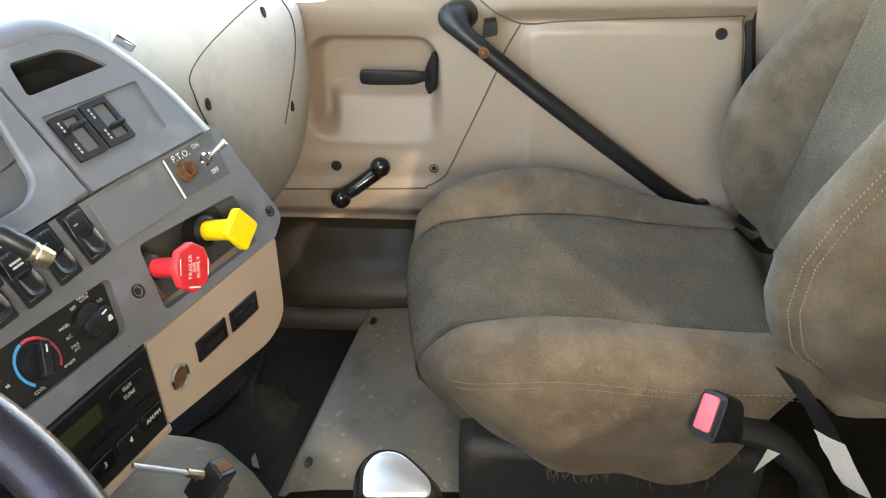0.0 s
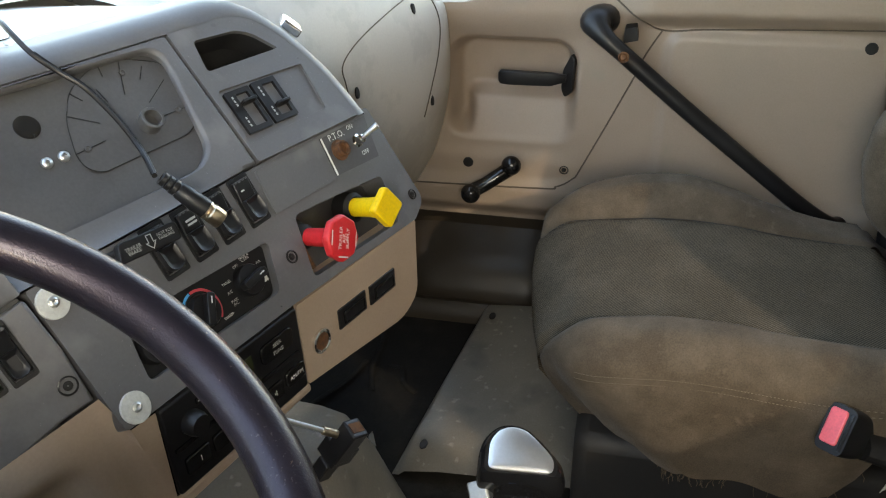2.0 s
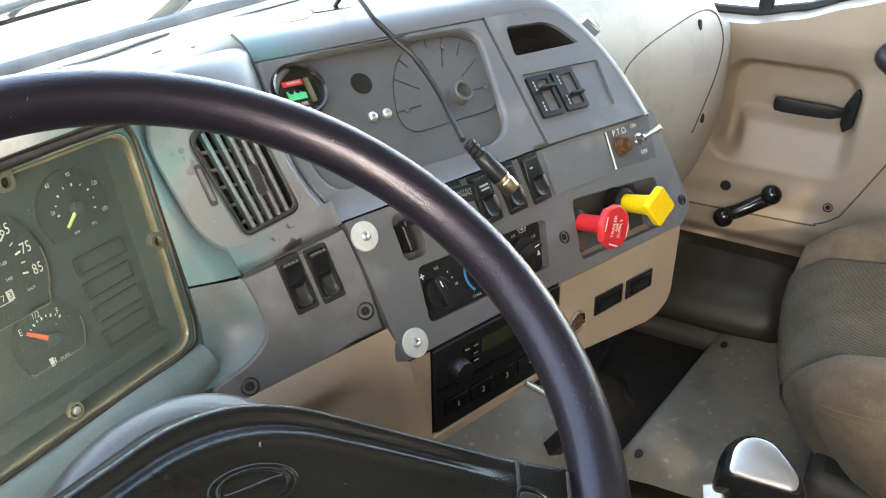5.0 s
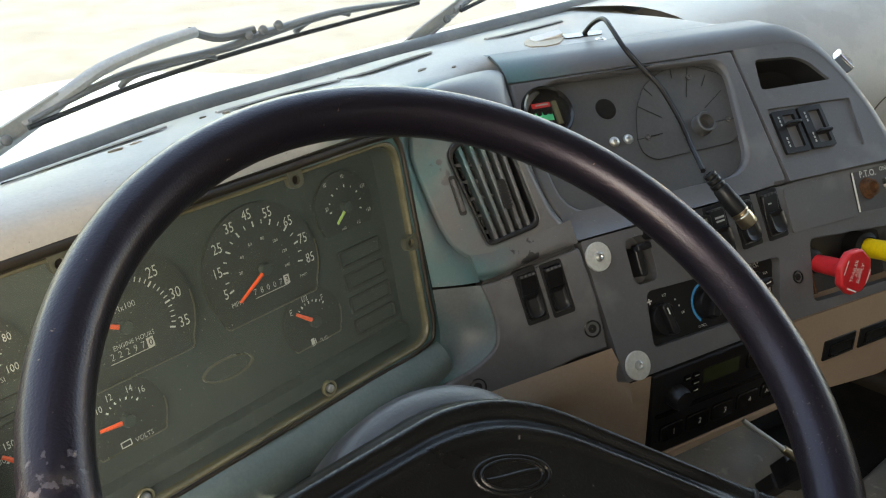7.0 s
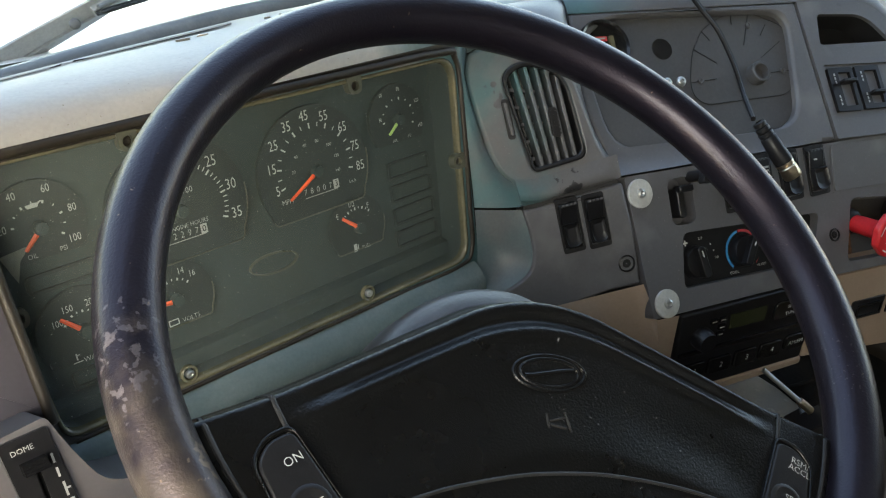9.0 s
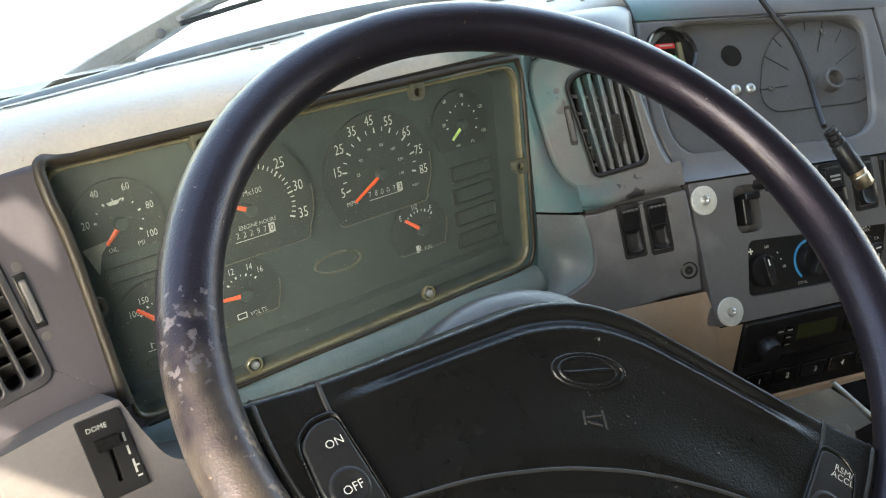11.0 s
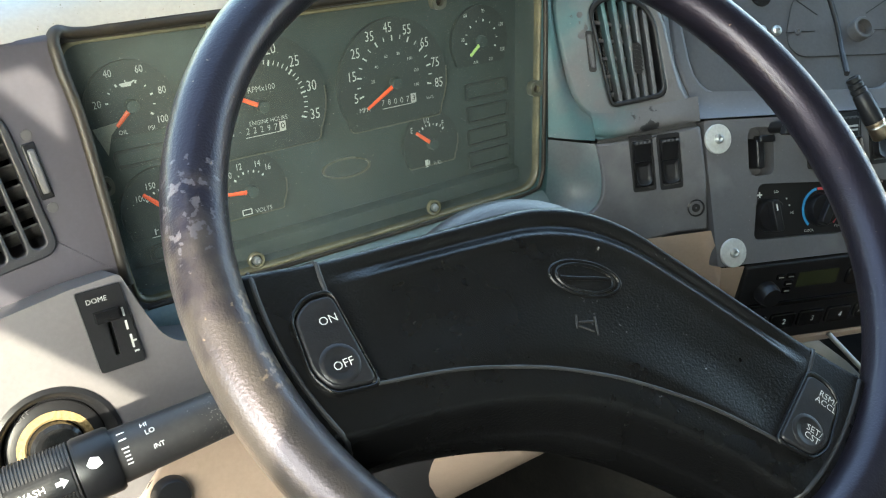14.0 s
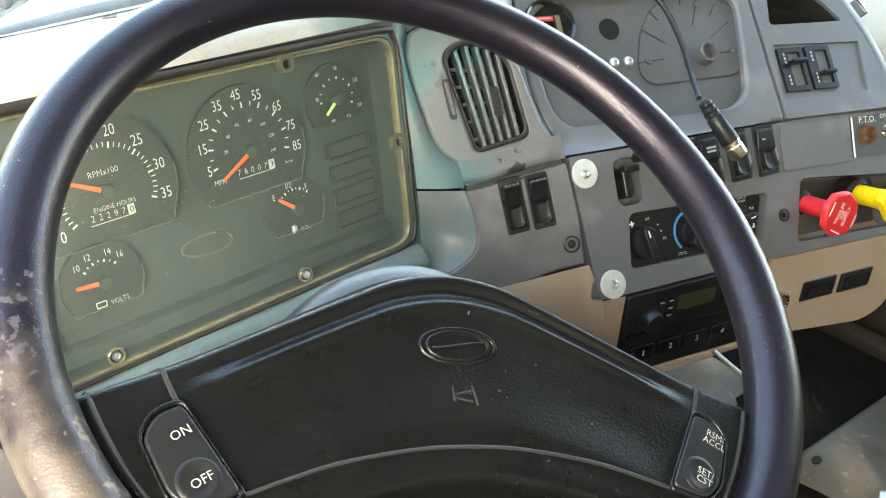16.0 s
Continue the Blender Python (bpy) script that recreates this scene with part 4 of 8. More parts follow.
# lower strip: tan trim to the right of the radio, and the strip below it
bm = bmesh.new()
panel(bm, rpoly([(0.001, -0.104), (0.190, -0.128), (0.226, -0.112), (0.234, -0.008), (0.001, -0.002)], [0.003, 0.02, 0.03, 0.004, 0.003]), [], back=0.09)
under(LST)("tan_trim", bm, M_TAN, bevel=0.004)
bm = bmesh.new()
panel(bm, [(-0.205, -0.118), (0.003, -0.114), (0.003, -0.1035), (-0.195, -0.1035)], [], back=0.05, z=0.001)
under(LST)("tan_strip", bm, M_TAN, bevel=0.003)
bm = bmesh.new()
panel(bm, rpoly([(-0.194, -0.1035), (0.0, -0.1035), (0.0, 0.0), (-0.194, 0.0)], 0.003), [], back=0.06, z=-0.003)
under(LST)("radio_bay", bm, M_GLOSS)
# tan knee panel below the switches, with its hollow
A0, A1 = world_of(MID, -0.095, -0.118), world_of(MID, 0.066, -0.082)
B0, B1 = world_of(LOW, -0.222, -0.084), world_of(LST, -0.196, -0.118)
R0 = world_of(LST, -0.1945, -0.001)
bm = bmesh.new()
rows = []
for i in range(17):
    t = i / 16
    top = A0.lerp(A1, t)
    bot = Vector((0.24, 0.50, 0.73)).lerp(B1 + Vector((-0.012, 0.004, 0)), t)
    hollow = 0.024 * math.sin(math.pi * min(1, t / 0.78)) ** 0.7 if t < 0.78 else 0
    rows.append([top.lerp(bot, s) + Vector((0.3, 0.9, -0.1)) * hollow * smooth(0.22, 0.4, s) for s in np.linspace(0, 1, 17)])
rows.append([B0.lerp(B1, s) for s in np.linspace(0, 1, 17)])
rows.append([R0.lerp(B1, s) for s in np.linspace(0, 1, 17)])
loft(bm, rows)
part("knee_panel", bm, M_TAN, dash, angle=70)

# left face with the round-topped vent, and the panel below it
LV = [(-0.031, -0.052), (0.034, -0.042), (0.022, 0.046), (-0.001, 0.055), (-0.034, 0.042), (-0.043, 0.020)]
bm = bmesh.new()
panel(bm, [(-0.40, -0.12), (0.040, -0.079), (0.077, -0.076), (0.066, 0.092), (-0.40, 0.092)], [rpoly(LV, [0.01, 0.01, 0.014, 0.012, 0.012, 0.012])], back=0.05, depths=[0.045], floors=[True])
under(LFT)("left_vent_panel", bm, M_GREY_SHADED, bevel=0.004)
bm = bmesh.new()
panel(bm, rpoly([(-0.30, -0.28), (0.16, -0.28), (0.145, -0.062), (0.085, -0.052), (0.040, -0.042), (0.028, -0.012), (0.021, 0.012), (-0.011, 0.010), (-0.30, -0.030)], [0.002, 0.002, 0.01, 0.01, 0.014, 0.01, 0.004, 0.002, 0.002]),
      [rpoly([(-0.005, -0.046), (0.022, -0.046), (0.018, 0.006), (-0.009, 0.006)], 0.002), circle(-0.042, -0.085, 0.040)], back=0.08, depths=[0.02, 0.02], floors=[True, False])
under(LWR)("left_lower_panel", bm, M_GREY_LOW, bevel=0.004)
bm = bmesh.new()
panel(bm, [(-0.295, -0.275), (0.155, -0.275), (0.148, -0.112), (0.014, -0.118), (-0.004, -0.134), (-0.042, -0.140), (-0.295, -0.140)], [], back=0.01, z=0.003)
under(LWR)("knee_trim", bm, M_TAN, "tan lower trim", bevel=0.002)
# dark strip laid over the surround just above the lens
bm = bmesh.new()
panel(bm, rpoly([(-0.206, 0.0970), (0.212, 0.0960), (0.216, 0.108), (-0.206, 0.108)], 0.003), [], back=0.004, z=0.002)
under(CL)("hood_lining", bm, M_BEZEL, "dark lining below the hood")
# the faded top rolls over down to the lens and to the panel with the round-topped vent
bm = bmesh.new()
rows = []
for x, y, z in spline(STATIONS, 200):
    if -0.42 < x < 0.386:
        k = smooth(-0.085, -0.015, x)
        back = WS0[0] - 0.012 - sweep(x)
        top = Vector((x, y + 0.018 + 0.15 * (back - y - 0.018), z + 0.0034 + (WS0[1] - z - 0.001) * 0.085 + 0.006 * math.sin(0.15 * math.pi)))
        foot = world_of(LFT, min(x + 0.11, 0.078), 0.0895, 0.0006).lerp(world_of(CL, x - 0.166, 0.106, 0.006), k)
        knee = Vector((x, y + 0.012, z + 0.0040))
        roll = [top, knee] + [knee.lerp(foot, t) + Vector((0, -0.75, 0.65)) * 0.0055 * math.sin(math.pi * t) for t in (0.2, 0.4, 0.6, 0.8, 0.93)] + [foot, foot + Vector((0, 0.008, -0.002))]
        rows.append(roll)
loft(bm, rows)
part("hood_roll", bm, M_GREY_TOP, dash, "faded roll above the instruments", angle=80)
# dark bezel round the lens
bm = bmesh.new()
loop = [world_of(LFT, 0.0735, -0.080, 0.0015), world_of(LFT, 0.070, 0.030, 0.0015), world_of(LFT, 0.0655, 0.072, 0.0012), world_of(LFT, 0.068, 0.092, -0.004),
        world_of(CL, -0.186, 0.1025, 0.004), world_of(CL, -0.10, 0.1020, 0.004), world_of(CL, 0.05, 0.1005, 0.004), world_of(CL, 0.190, 0.0985, 0.003), world_of(CL, 0.2125, 0.090, 0.0015),
        world_of(CL, 0.2150, 0.05, 0.001), world_of(CL, 0.2105, -0.05, 0.001), world_of(CL, 0.2070, -0.092, 0.001), world_of(CL, 0.188, -0.1040, 0.001), world_of(CL, 0.10, -0.1035, 0.001), world_of(CL, -0.10, -0.1030, 0.001), world_of(CL, -0.185, -0.1035, 0.001)]
tube(bm, spline(loop, 140), [float(r) for r in np.interp(np.linspace(0, 1, 140), [0, 0.12, 0.26, 0.48, 0.56, 0.72, 0.8, 1], [0.0040, 0.0042, 0.0042, 0.0036, 0.0024, 0.0022, 0.0018, 0.0018])], 10)
part("lens_bezel", bm, M_BEZEL, dash, "dark brown bezel round the lens", angle=80)

# pale right side of the dashboard
bm = bmesh.new()
rows = []
for i, x in enumerate(np.linspace(0.92, 1.53, 40)):
    t = (x - 0.92) / 0.61
    f = 0.52 - 0.14 * smooth(0.0, 1.0, t)
    top = 1.085 - 0.02 * t - 0.10 * smooth(0.90, 1.02, t)
    prof = spline([(f + 0.06, 0.60), (f + 0.03, 0.66), (f + 0.005, 0.76), (f, 0.86), (f + 0.012, 0.94), (f + 0.05, top - 0.055), (f + 0.11, top - 0.012), (f + 0.2, top), (0.84, 1.066)], 30)
    rows.append([(x, p[0], p[1]) for p in prof])
loft(bm, rows)
part("passenger_side_pad", bm, M_BULGE, dash, angle=70)


# ---- steering wheel ----
wheel = thing("steering_wheel", WHEEL, "black vinyl two-spoke steering wheel with worn rim and cruise buttons", "steering wheel")
RIM_R, RIM_T = 0.2155, 0.0165
bm = bmesh.new()
rows = []
for i in range(96):
    a = 2 * math.pi * i / 96
    rows.append([((RIM_R + RIM_T * math.cos(2 * math.pi * k / 16)) * math.cos(a), (RIM_R + RIM_T * math.cos(2 * math.pi * k / 16)) * math.sin(a), 1.05 * RIM_T * math.sin(2 * math.pi * k / 16)) for k in range(16)])
rows.append(rows[0])
loft(bm, rows, closed=True)
bmesh.ops.remove_doubles(bm, verts=bm.verts, dist=1e-6)
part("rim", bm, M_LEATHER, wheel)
TURN = pose(0, 0, 0, 0, 0, -30)        # the wheel stands turned to the right


def mirrored(half):
    return [(-x, y) for x, y in reversed(half) if x > 1e-6] + half


TOP = [(0, 0.011), (0.03, 0.006), (0.06, -0.008), (0.10, -0.028), (0.15, -0.052), (0.203, -0.073)]
LOWER = [(0, -0.1275), (0.03, -0.1305), (0.06, -0.1370), (0.09, -0.1465), (0.120, -0.1595), (0.142, -0.1610)]
bm = bmesh.new()
n_across = 72
tops = spline([(x, y, 0) for x, y in mirrored(TOP)], n_across + 1)
lows = spline([(x, y, 0) for x, y in mirrored(LOWER)], n_across + 1)
rows = []
for i in range(n_across + 1):
    a, b = tops[i], lows[i]
    k = abs(i / n_across * 2 - 1)
    mid_ = 1 - smooth(0.62, 0.80, k)
    row = [(a.x, a.y + 0.004, -0.055)]
    for s_ in np.r_[np.linspace(0, 0.26, 22), np.linspace(0.28, 0.86, 18), np.linspace(0.88, 1.0, 10)]:
        p = a.lerp(b, float(s_))
        z = -0.026 + 0.026 * smooth(0, 0.105, s_) ** 0.8
        z -= 0.0030 * math.exp(-((s_ - 0.165) / 0.030) ** 2) * mid_
        z += 0.0022 * math.exp(-((s_ - 0.225) / 0.030) ** 2) * mid_
        z += 0.0035 * (1 - k * k) - 0.0018 * math.exp(-((s_ - 0.5) / 0.16) ** 2) * mid_
        z -= 0.0016 * smooth(0.735, 0.760, s_) * mid_
        z -= 0.026 * smooth(0.86, 1.0, s_) ** 1.6 + 0.004 * smooth(0.90, 1.0, k)
        row.append((p.x, p.y, z))
    row.append((b.x, b.y, -0.055))
    rows.append(row)
loft(bm, rows)
PAD_TREE = BVHTree.FromBMesh(bm)


def pad_z(x, y):
    hit = PAD_TREE.ray_cast(Vector((x, y, 0.2)), Vector((0, 0, -1)))[0]
    return hit.z if hit else -0.02


bmesh.ops.transform(bm, matrix=TURN, verts=bm.verts)
part("hub_pad", bm, M_PAD, wheel, angle=70)

# steering column cover
bm = bmesh.new()
tube(bm, [world_of(WHEEL, -0.012, -0.055, -0.055), world_of(WHEEL, -0.012, -0.055, -0.075), world_of(WHEEL, -0.01, -0.05, -0.16), world_of(WHEEL, 0, -0.04, -0.4)], [0.047, 0.055, 0.058, 0.062], 24)
column = solo("steering_column", bm, M_TAN, Matrix(), "tan plastic steering column shroud below the wheel", "steering column")

# ---- passenger seat ----
SX = 1.14
seat = thing("passenger_seat", pose(SX, -0.1, FLOOR_Z), "taupe velour passenger seat with worn fabric and frayed skirt", "seat")


def seat_pt(x, y, z):
    return (x - SX, y + 0.1, z - FLOOR_Z)


PERIM = [Vector((p.x, p.y, 0)) for p in spline([(x, y, 0) for x, y in ((-0.252, -0.46), (-0.264, -0.2), (-0.268, -0.05), (-0.263, 0.035), (-0.240, 0.085), (-0.198, 0.117), (-0.138, 0.139),
         (0.019, 0.166), (0.121, 0.175), (0.208, 0.167), (0.258, 0.127), (0.274, 0.05), (0.270, -0.1), (0.262, -0.46))], 150)]
_px, _py = np.array([p.x for p in PERIM]), np.array([p.y for p in PERIM])


def cushion_z(s, y):
    """Height of the cushion at s across and y along: bolsters, piping grooves and a rolled edge."""
    a = abs(s)
    d = float(np.sqrt(((_px - s) ** 2 + (_py - y) ** 2).min()))
    z = 0.650 + 0.020 * math.exp(-((y + 0.06) / 0.15) ** 2)
    near, far = smooth(-0.05, -0.17, s), smooth(0.05, 0.17, s)
    bol = smooth(0.150, 0.200, a) * (0.028 + 0.014 * math.exp(-((y + 0.03) / 0.13) ** 2) + (0.018 - 0.052 * far) * smooth(-0.03, -0.34, y))
    z += bol - (0.012 - 0.004 * far) * math.exp(-((a - 0.156) / 0.008) ** 2)
    z -= 0.045 * smooth(-0.335, -0.395, y)
    front = smooth(0.02, 0.12, y) * (0.65 - 0.4 * near - 0.3 * far)
    z -= (0.030 + 0.028 * front) * max(0.0, 1 - d / (0.045 + 0.03 * front)) ** 1.8 + 0.022 * (0.7 - 0.5 * near - 0.5 * far) * smooth(0.02, 0.16, y) ** 1.5
    return z


def velour_dent(s, y):
    return 0.0022 * noise.noise(Vector((s * 6, y * 13, 3.1))) + 0.0012 * noise.noise(Vector((s * 25, y * 30, 1.7)))


bm = bmesh.new()
rows, C0 = [], Vector((0.0, -0.16, 0))
for k in np.r_[0.02, np.linspace(0.08, 0.5, 12), np.linspace(0.53, 0.9, 22), np.linspace(0.915, 1.0, 8)]:
    row = []
    for p in PERIM:
        q = C0.lerp(p, float(k))
        row.append(seat_pt(SX + q.x, q.y, cushion_z(q.x, q.y) + velour_dent(q.x, q.y)))
    rows.append(row)
SKIRT = ((-0.012, -0.003, -0.002), (-0.030, -0.004, 0.003), (-0.058, -0.001, 0.018), (-0.092, 0.004, 0.046), (-0.126, 0.010, 0.080), (-0.160, 0.017, 0.115), (-0.188, 0.024, 0.140))
skirt_rows = []
for dz, side, fore in SKIRT:
    row = []
    for i, p in enumerate(PERIM):
        t = (PERIM[min(i + 1, 149)] - PERIM[max(i - 1, 0)]).normalized()
        nrm = Vector((-t.y, t.x, 0))
        wf = max(0.0, nrm.y) ** 1.3
        q = p - nrm * (side * (1 - wf) + fore * wf)
        fall = dz * (1 - 0.92 * smooth(-0.245, -0.36, p.y) * smooth(0.1, 0.0, p.x)) * (1 + 0.02 * math.sin(p.y * 55)) - 0.012 * smooth(0.3, 0.6, wf) * smooth(-0.05, -0.15, dz)
        back = 0.080 * (dz / 0.188) ** 2 * smooth(-0.10, 0.05, p.y) * smooth(0.1, -0.2, p.x) * (1 - wf)
        row.append(seat_pt(SX + q.x + 0.003 * math.sin(p.y * 38) * abs(dz) * 6, q.y - back, cushion_z(p.x, p.y) + fall))
    skirt_rows.append(row)
loft(bm, rows + skirt_rows)
part("cushion", bm, M_VELOUR, seat, angle=80)
# woven insert of the cushion, sunk between the bolsters and wrapped over the front
bm = bmesh.new()
rows = []
for v in np.linspace(0, 1, 56):
    row = []
    for s_ in np.linspace(-0.153, 0.153, 41):
        yf = float(np.interp(s_, _px[45:115], _py[45:115]))
        y = -0.45 + (yf + 0.45) * v ** 0.8
        row.append(seat_pt(SX + s_, y + 0.0015 * smooth(0.9, 1, v), cushion_z(s_, y) + velour_dent(s_, y) + 0.0025 * (1 - smooth(0.135, 0.152, abs(s_)))))
    rows.append(row)
last = rows[-1]
rows.append([(p[0], p[1] + 0.004, p[2] - 0.014) for p in last])
rows.append([(p[0], p[1] + 0.001, p[2] - 0.032) for p in last])
rows.append([(p[0], p[1] - 0.020, p[2] - 0.056) for p in last])
rows.append([(p[0], p[1] - 0.060, p[2] - 0.086) for p in last])
loft(bm, rows)
part("cushion_insert", bm, M_WEAVE, seat, "darker woven insert", angle=80)
for side in (-1, 1):
    bm = bmesh.new()
    yf = float(np.interp(side * 0.156, _px[45:115], _py[45:115]))
    tube(bm, [seat_pt(SX + side * 0.1560, y, cushion_z(side * 0.156, y) + 0.0012) for y in np.linspace(-0.36, yf - 0.002, 40)], 0.0016, 6)
    part("seam_piping", bm, M_PIPING, seat, "dark sunken seam")
# double stitching along the near bolster and loose threads on the hem
for dz in (-0.014, -0.023):
    bm = bmesh.new()
    pts = []
    for i in range(5, 46):
        p, t = PERIM[i], (PERIM[i + 1] - PERIM[i - 1]).normalized()
        q = p + Vector((-t.y, t.x, 0)) * 0.0036
        pts.append(seat_pt(SX + q.x, q.y, cushion_z(p.x, p.y) + dz))
    pts = spline(pts, 260)
    for a_, b_ in zip(pts[::2], pts[1::2]):
        tube(bm, [a_, b_], 0.00045, 4)
    part("stitching", bm, M_THREAD, seat)
bm = bmesh.new()
for i in range(60):
    k = random.randrange(4, 52)
    c = Vector(skirt_rows[-1][k]).lerp(Vector(skirt_rows[-1][k + 1]), random.random())
    d = Vector((random.uniform(-0.3, 0.1), random.uniform(-0.6, 0.6), -1)).normalized() * random.uniform(0.005, 0.018)
    tube(bm, [c + Vector((0, 0, 0.002)), c + d * 0.5 + Vector((0, random.uniform(-0.003, 0.003), 0)), c + d], 0.0004, 4)
tagged(part("loose_threads", bm, M_VELOUR, seat), kind="stuff")


BOLSTER_Z = (0.60, 0.65, 0.70, 0.76, 0.82, 0.875, 0.93, 1.00, 1.10, 1.25)
BOLSTER_Y = (-0.365, -0.332, -0.314, -0.302, -0.307, -0.330, -0.364, -0.405, -0.450, -0.495)


def back_pt(s, z, hw, lift=0.0):
    """The front of the backrest: a woven trough between two full bolsters that bulge low down."""
    a = abs(s)
    near, far = smooth(-0.05, -0.2, s), smooth(0.05, 0.2, s)
    full = float(np.interp(z, BOLSTER_Z, BOLSTER_Y)) + 0.015 * near - 0.012 * far
    trough = -0.376 - 0.234 * (z - 0.66)
    w = smooth(0.122, 0.196, a)
    y = trough * (1 - w) + full * w - 0.060 * smooth(0.215, 0.262, a) ** 1.6 - 0.009 * math.exp(-((a - 0.128) / 0.007) ** 2)
    y -= 0.030 * smooth(0.70, 0.63, z) ** 2
    zz = z + 0.028 * near * (1 - smooth(0.63, 0.76, z))
    return seat_pt(SX + s, y + lift + 0.002 * noise.noise(Vector((s * 9, z * 8, 7))), zz)


bm = bmesh.new()
rows = []
for z in np.r_[0.622, 0.628, 0.636, 0.648, np.linspace(0.665, 1.25, 44)]:
    hw = 0.262 - 0.01 * smooth(0.9, 1.25, z) - 0.02 * smooth(0.66, 0.622, z) ** 2
    lean = -0.36 - 0.30 * (z - 0.66)
    row = [seat_pt(SX - hw * 0.9, lean - 0.15, z), seat_pt(SX - hw, lean - 0.10, z)]
    row += [back_pt(s * hw, z, hw) for s in np.linspace(-1, 1, 71)]
    row += [seat_pt(SX + hw, lean - 0.10, z), seat_pt(SX + hw * 0.9, lean - 0.15, z)]
    rows.append(row)
loft(bm, rows, closed=True)
ngon(bm, rows[0])
ngon(bm, rows[-1])
bmesh.ops.remove_doubles(bm, verts=bm.verts, dist=1e-6)
part("backrest", bm, M_VELOUR, seat, angle=80)
for side in (-1, 1):
    bm = bmesh.new()
    tube(bm, [Vector(back_pt(side * 0.128, z, 0.26)) + Vector((0, 0.0012, 0)) for z in np.linspace(0.64, 1.24, 40)], 0.0016, 6)
    part("seam_piping", bm, M_PIPING, seat, "dark sunken seam")
bm = bmesh.new()
loft(bm, [[back_pt(s, z, 0.26, 0.003 * (1 - smooth(0.10, 0.125, abs(s)))) for s in np.linspace(-0.126, 0.126, 31)] for z in np.linspace(0.65, 1.25, 36)])
part("backrest_insert", bm, M_WEAVE, seat, "darker woven insert", angle=80)
for dx in (0.0, 0.007):
    bm = bmesh.new()
    for z in np.linspace(0.66, 1.2, 110):
        p = Vector(back_pt(-0.238 - dx * 0.8, z, 0.26)) + Vector((-0.001, 0.0015, 0))
        box(bm, p.x, p.y, p.z, 0.0010, 0.0010, 0.0028)
    part("stitching", bm, M_THREAD, seat)
bm = bmesh.new()
box(bm, 0, -0.03, 0.12, 0.42, 0.42, 0.24)
part("pedestal", bm, M_RUBBER, seat, bevel=0.02)


# ---- instrument cluster ----
cluster = thing("instrument_cluster", CL, "dusty instrument cluster with orange needles behind a yellowed clear lens", "instrument cluster")
bm = bmesh.new()
ngon(bm, [(x, y, -0.033) for x, y in rpoly(shrink(OPEN, -0.004), 0.02)])
part("backing", bm, M_CLUSTER, cluster)
bm = bmesh.new()
loft(bm, [[(x, y, z) for x, y in rpoly(shrink(OPEN, d), OPEN_R)] for d, z in ((-0.0004, -0.014), (0.0, -0.0010), (0.0006, 0.0010), (0.0018, 0.0017), (0.0030, 0.0010), (0.0036, -0.0015), (0.0038, -0.006))], closed=True)
part("lens_rim", bm, M_RIM_GOLD, cluster, "yellowed clear plastic rim", angle=60)
bm = bmesh.new()
loft(bm, [[(x, y, z) for x, y in rpoly(shrink(OPEN, d), OPEN_R)] for d, z in ((0.0038, -0.006), (0.0042, -0.0325))], closed=True)
part("inner_wall", bm, M_CLUSTER, cluster)
bm = bmesh.new()
ngon(bm, [(x, y, -0.0012) for x, y in rpoly(shrink(OPEN, 0.0034), OPEN_R)])
lens = part("lens", bm, M_LENS, cluster, "dusty clear lens")
lens.visible_shadow = False
# the moulded step along the foot of the cluster
bm = bmesh.new()
loft(bm, [[(x, y + 0.0008 * math.sin(9 * x), z) for y, z in ((-0.097, -0.020), (-0.085, -0.021), (-0.0835, -0.0235), (-0.0825, -0.033))] for x in np.linspace(-0.185, 0.196, 12)])
part("foot_step", bm, M_CLUSTER, cluster, angle=30)
GZ = -0.028


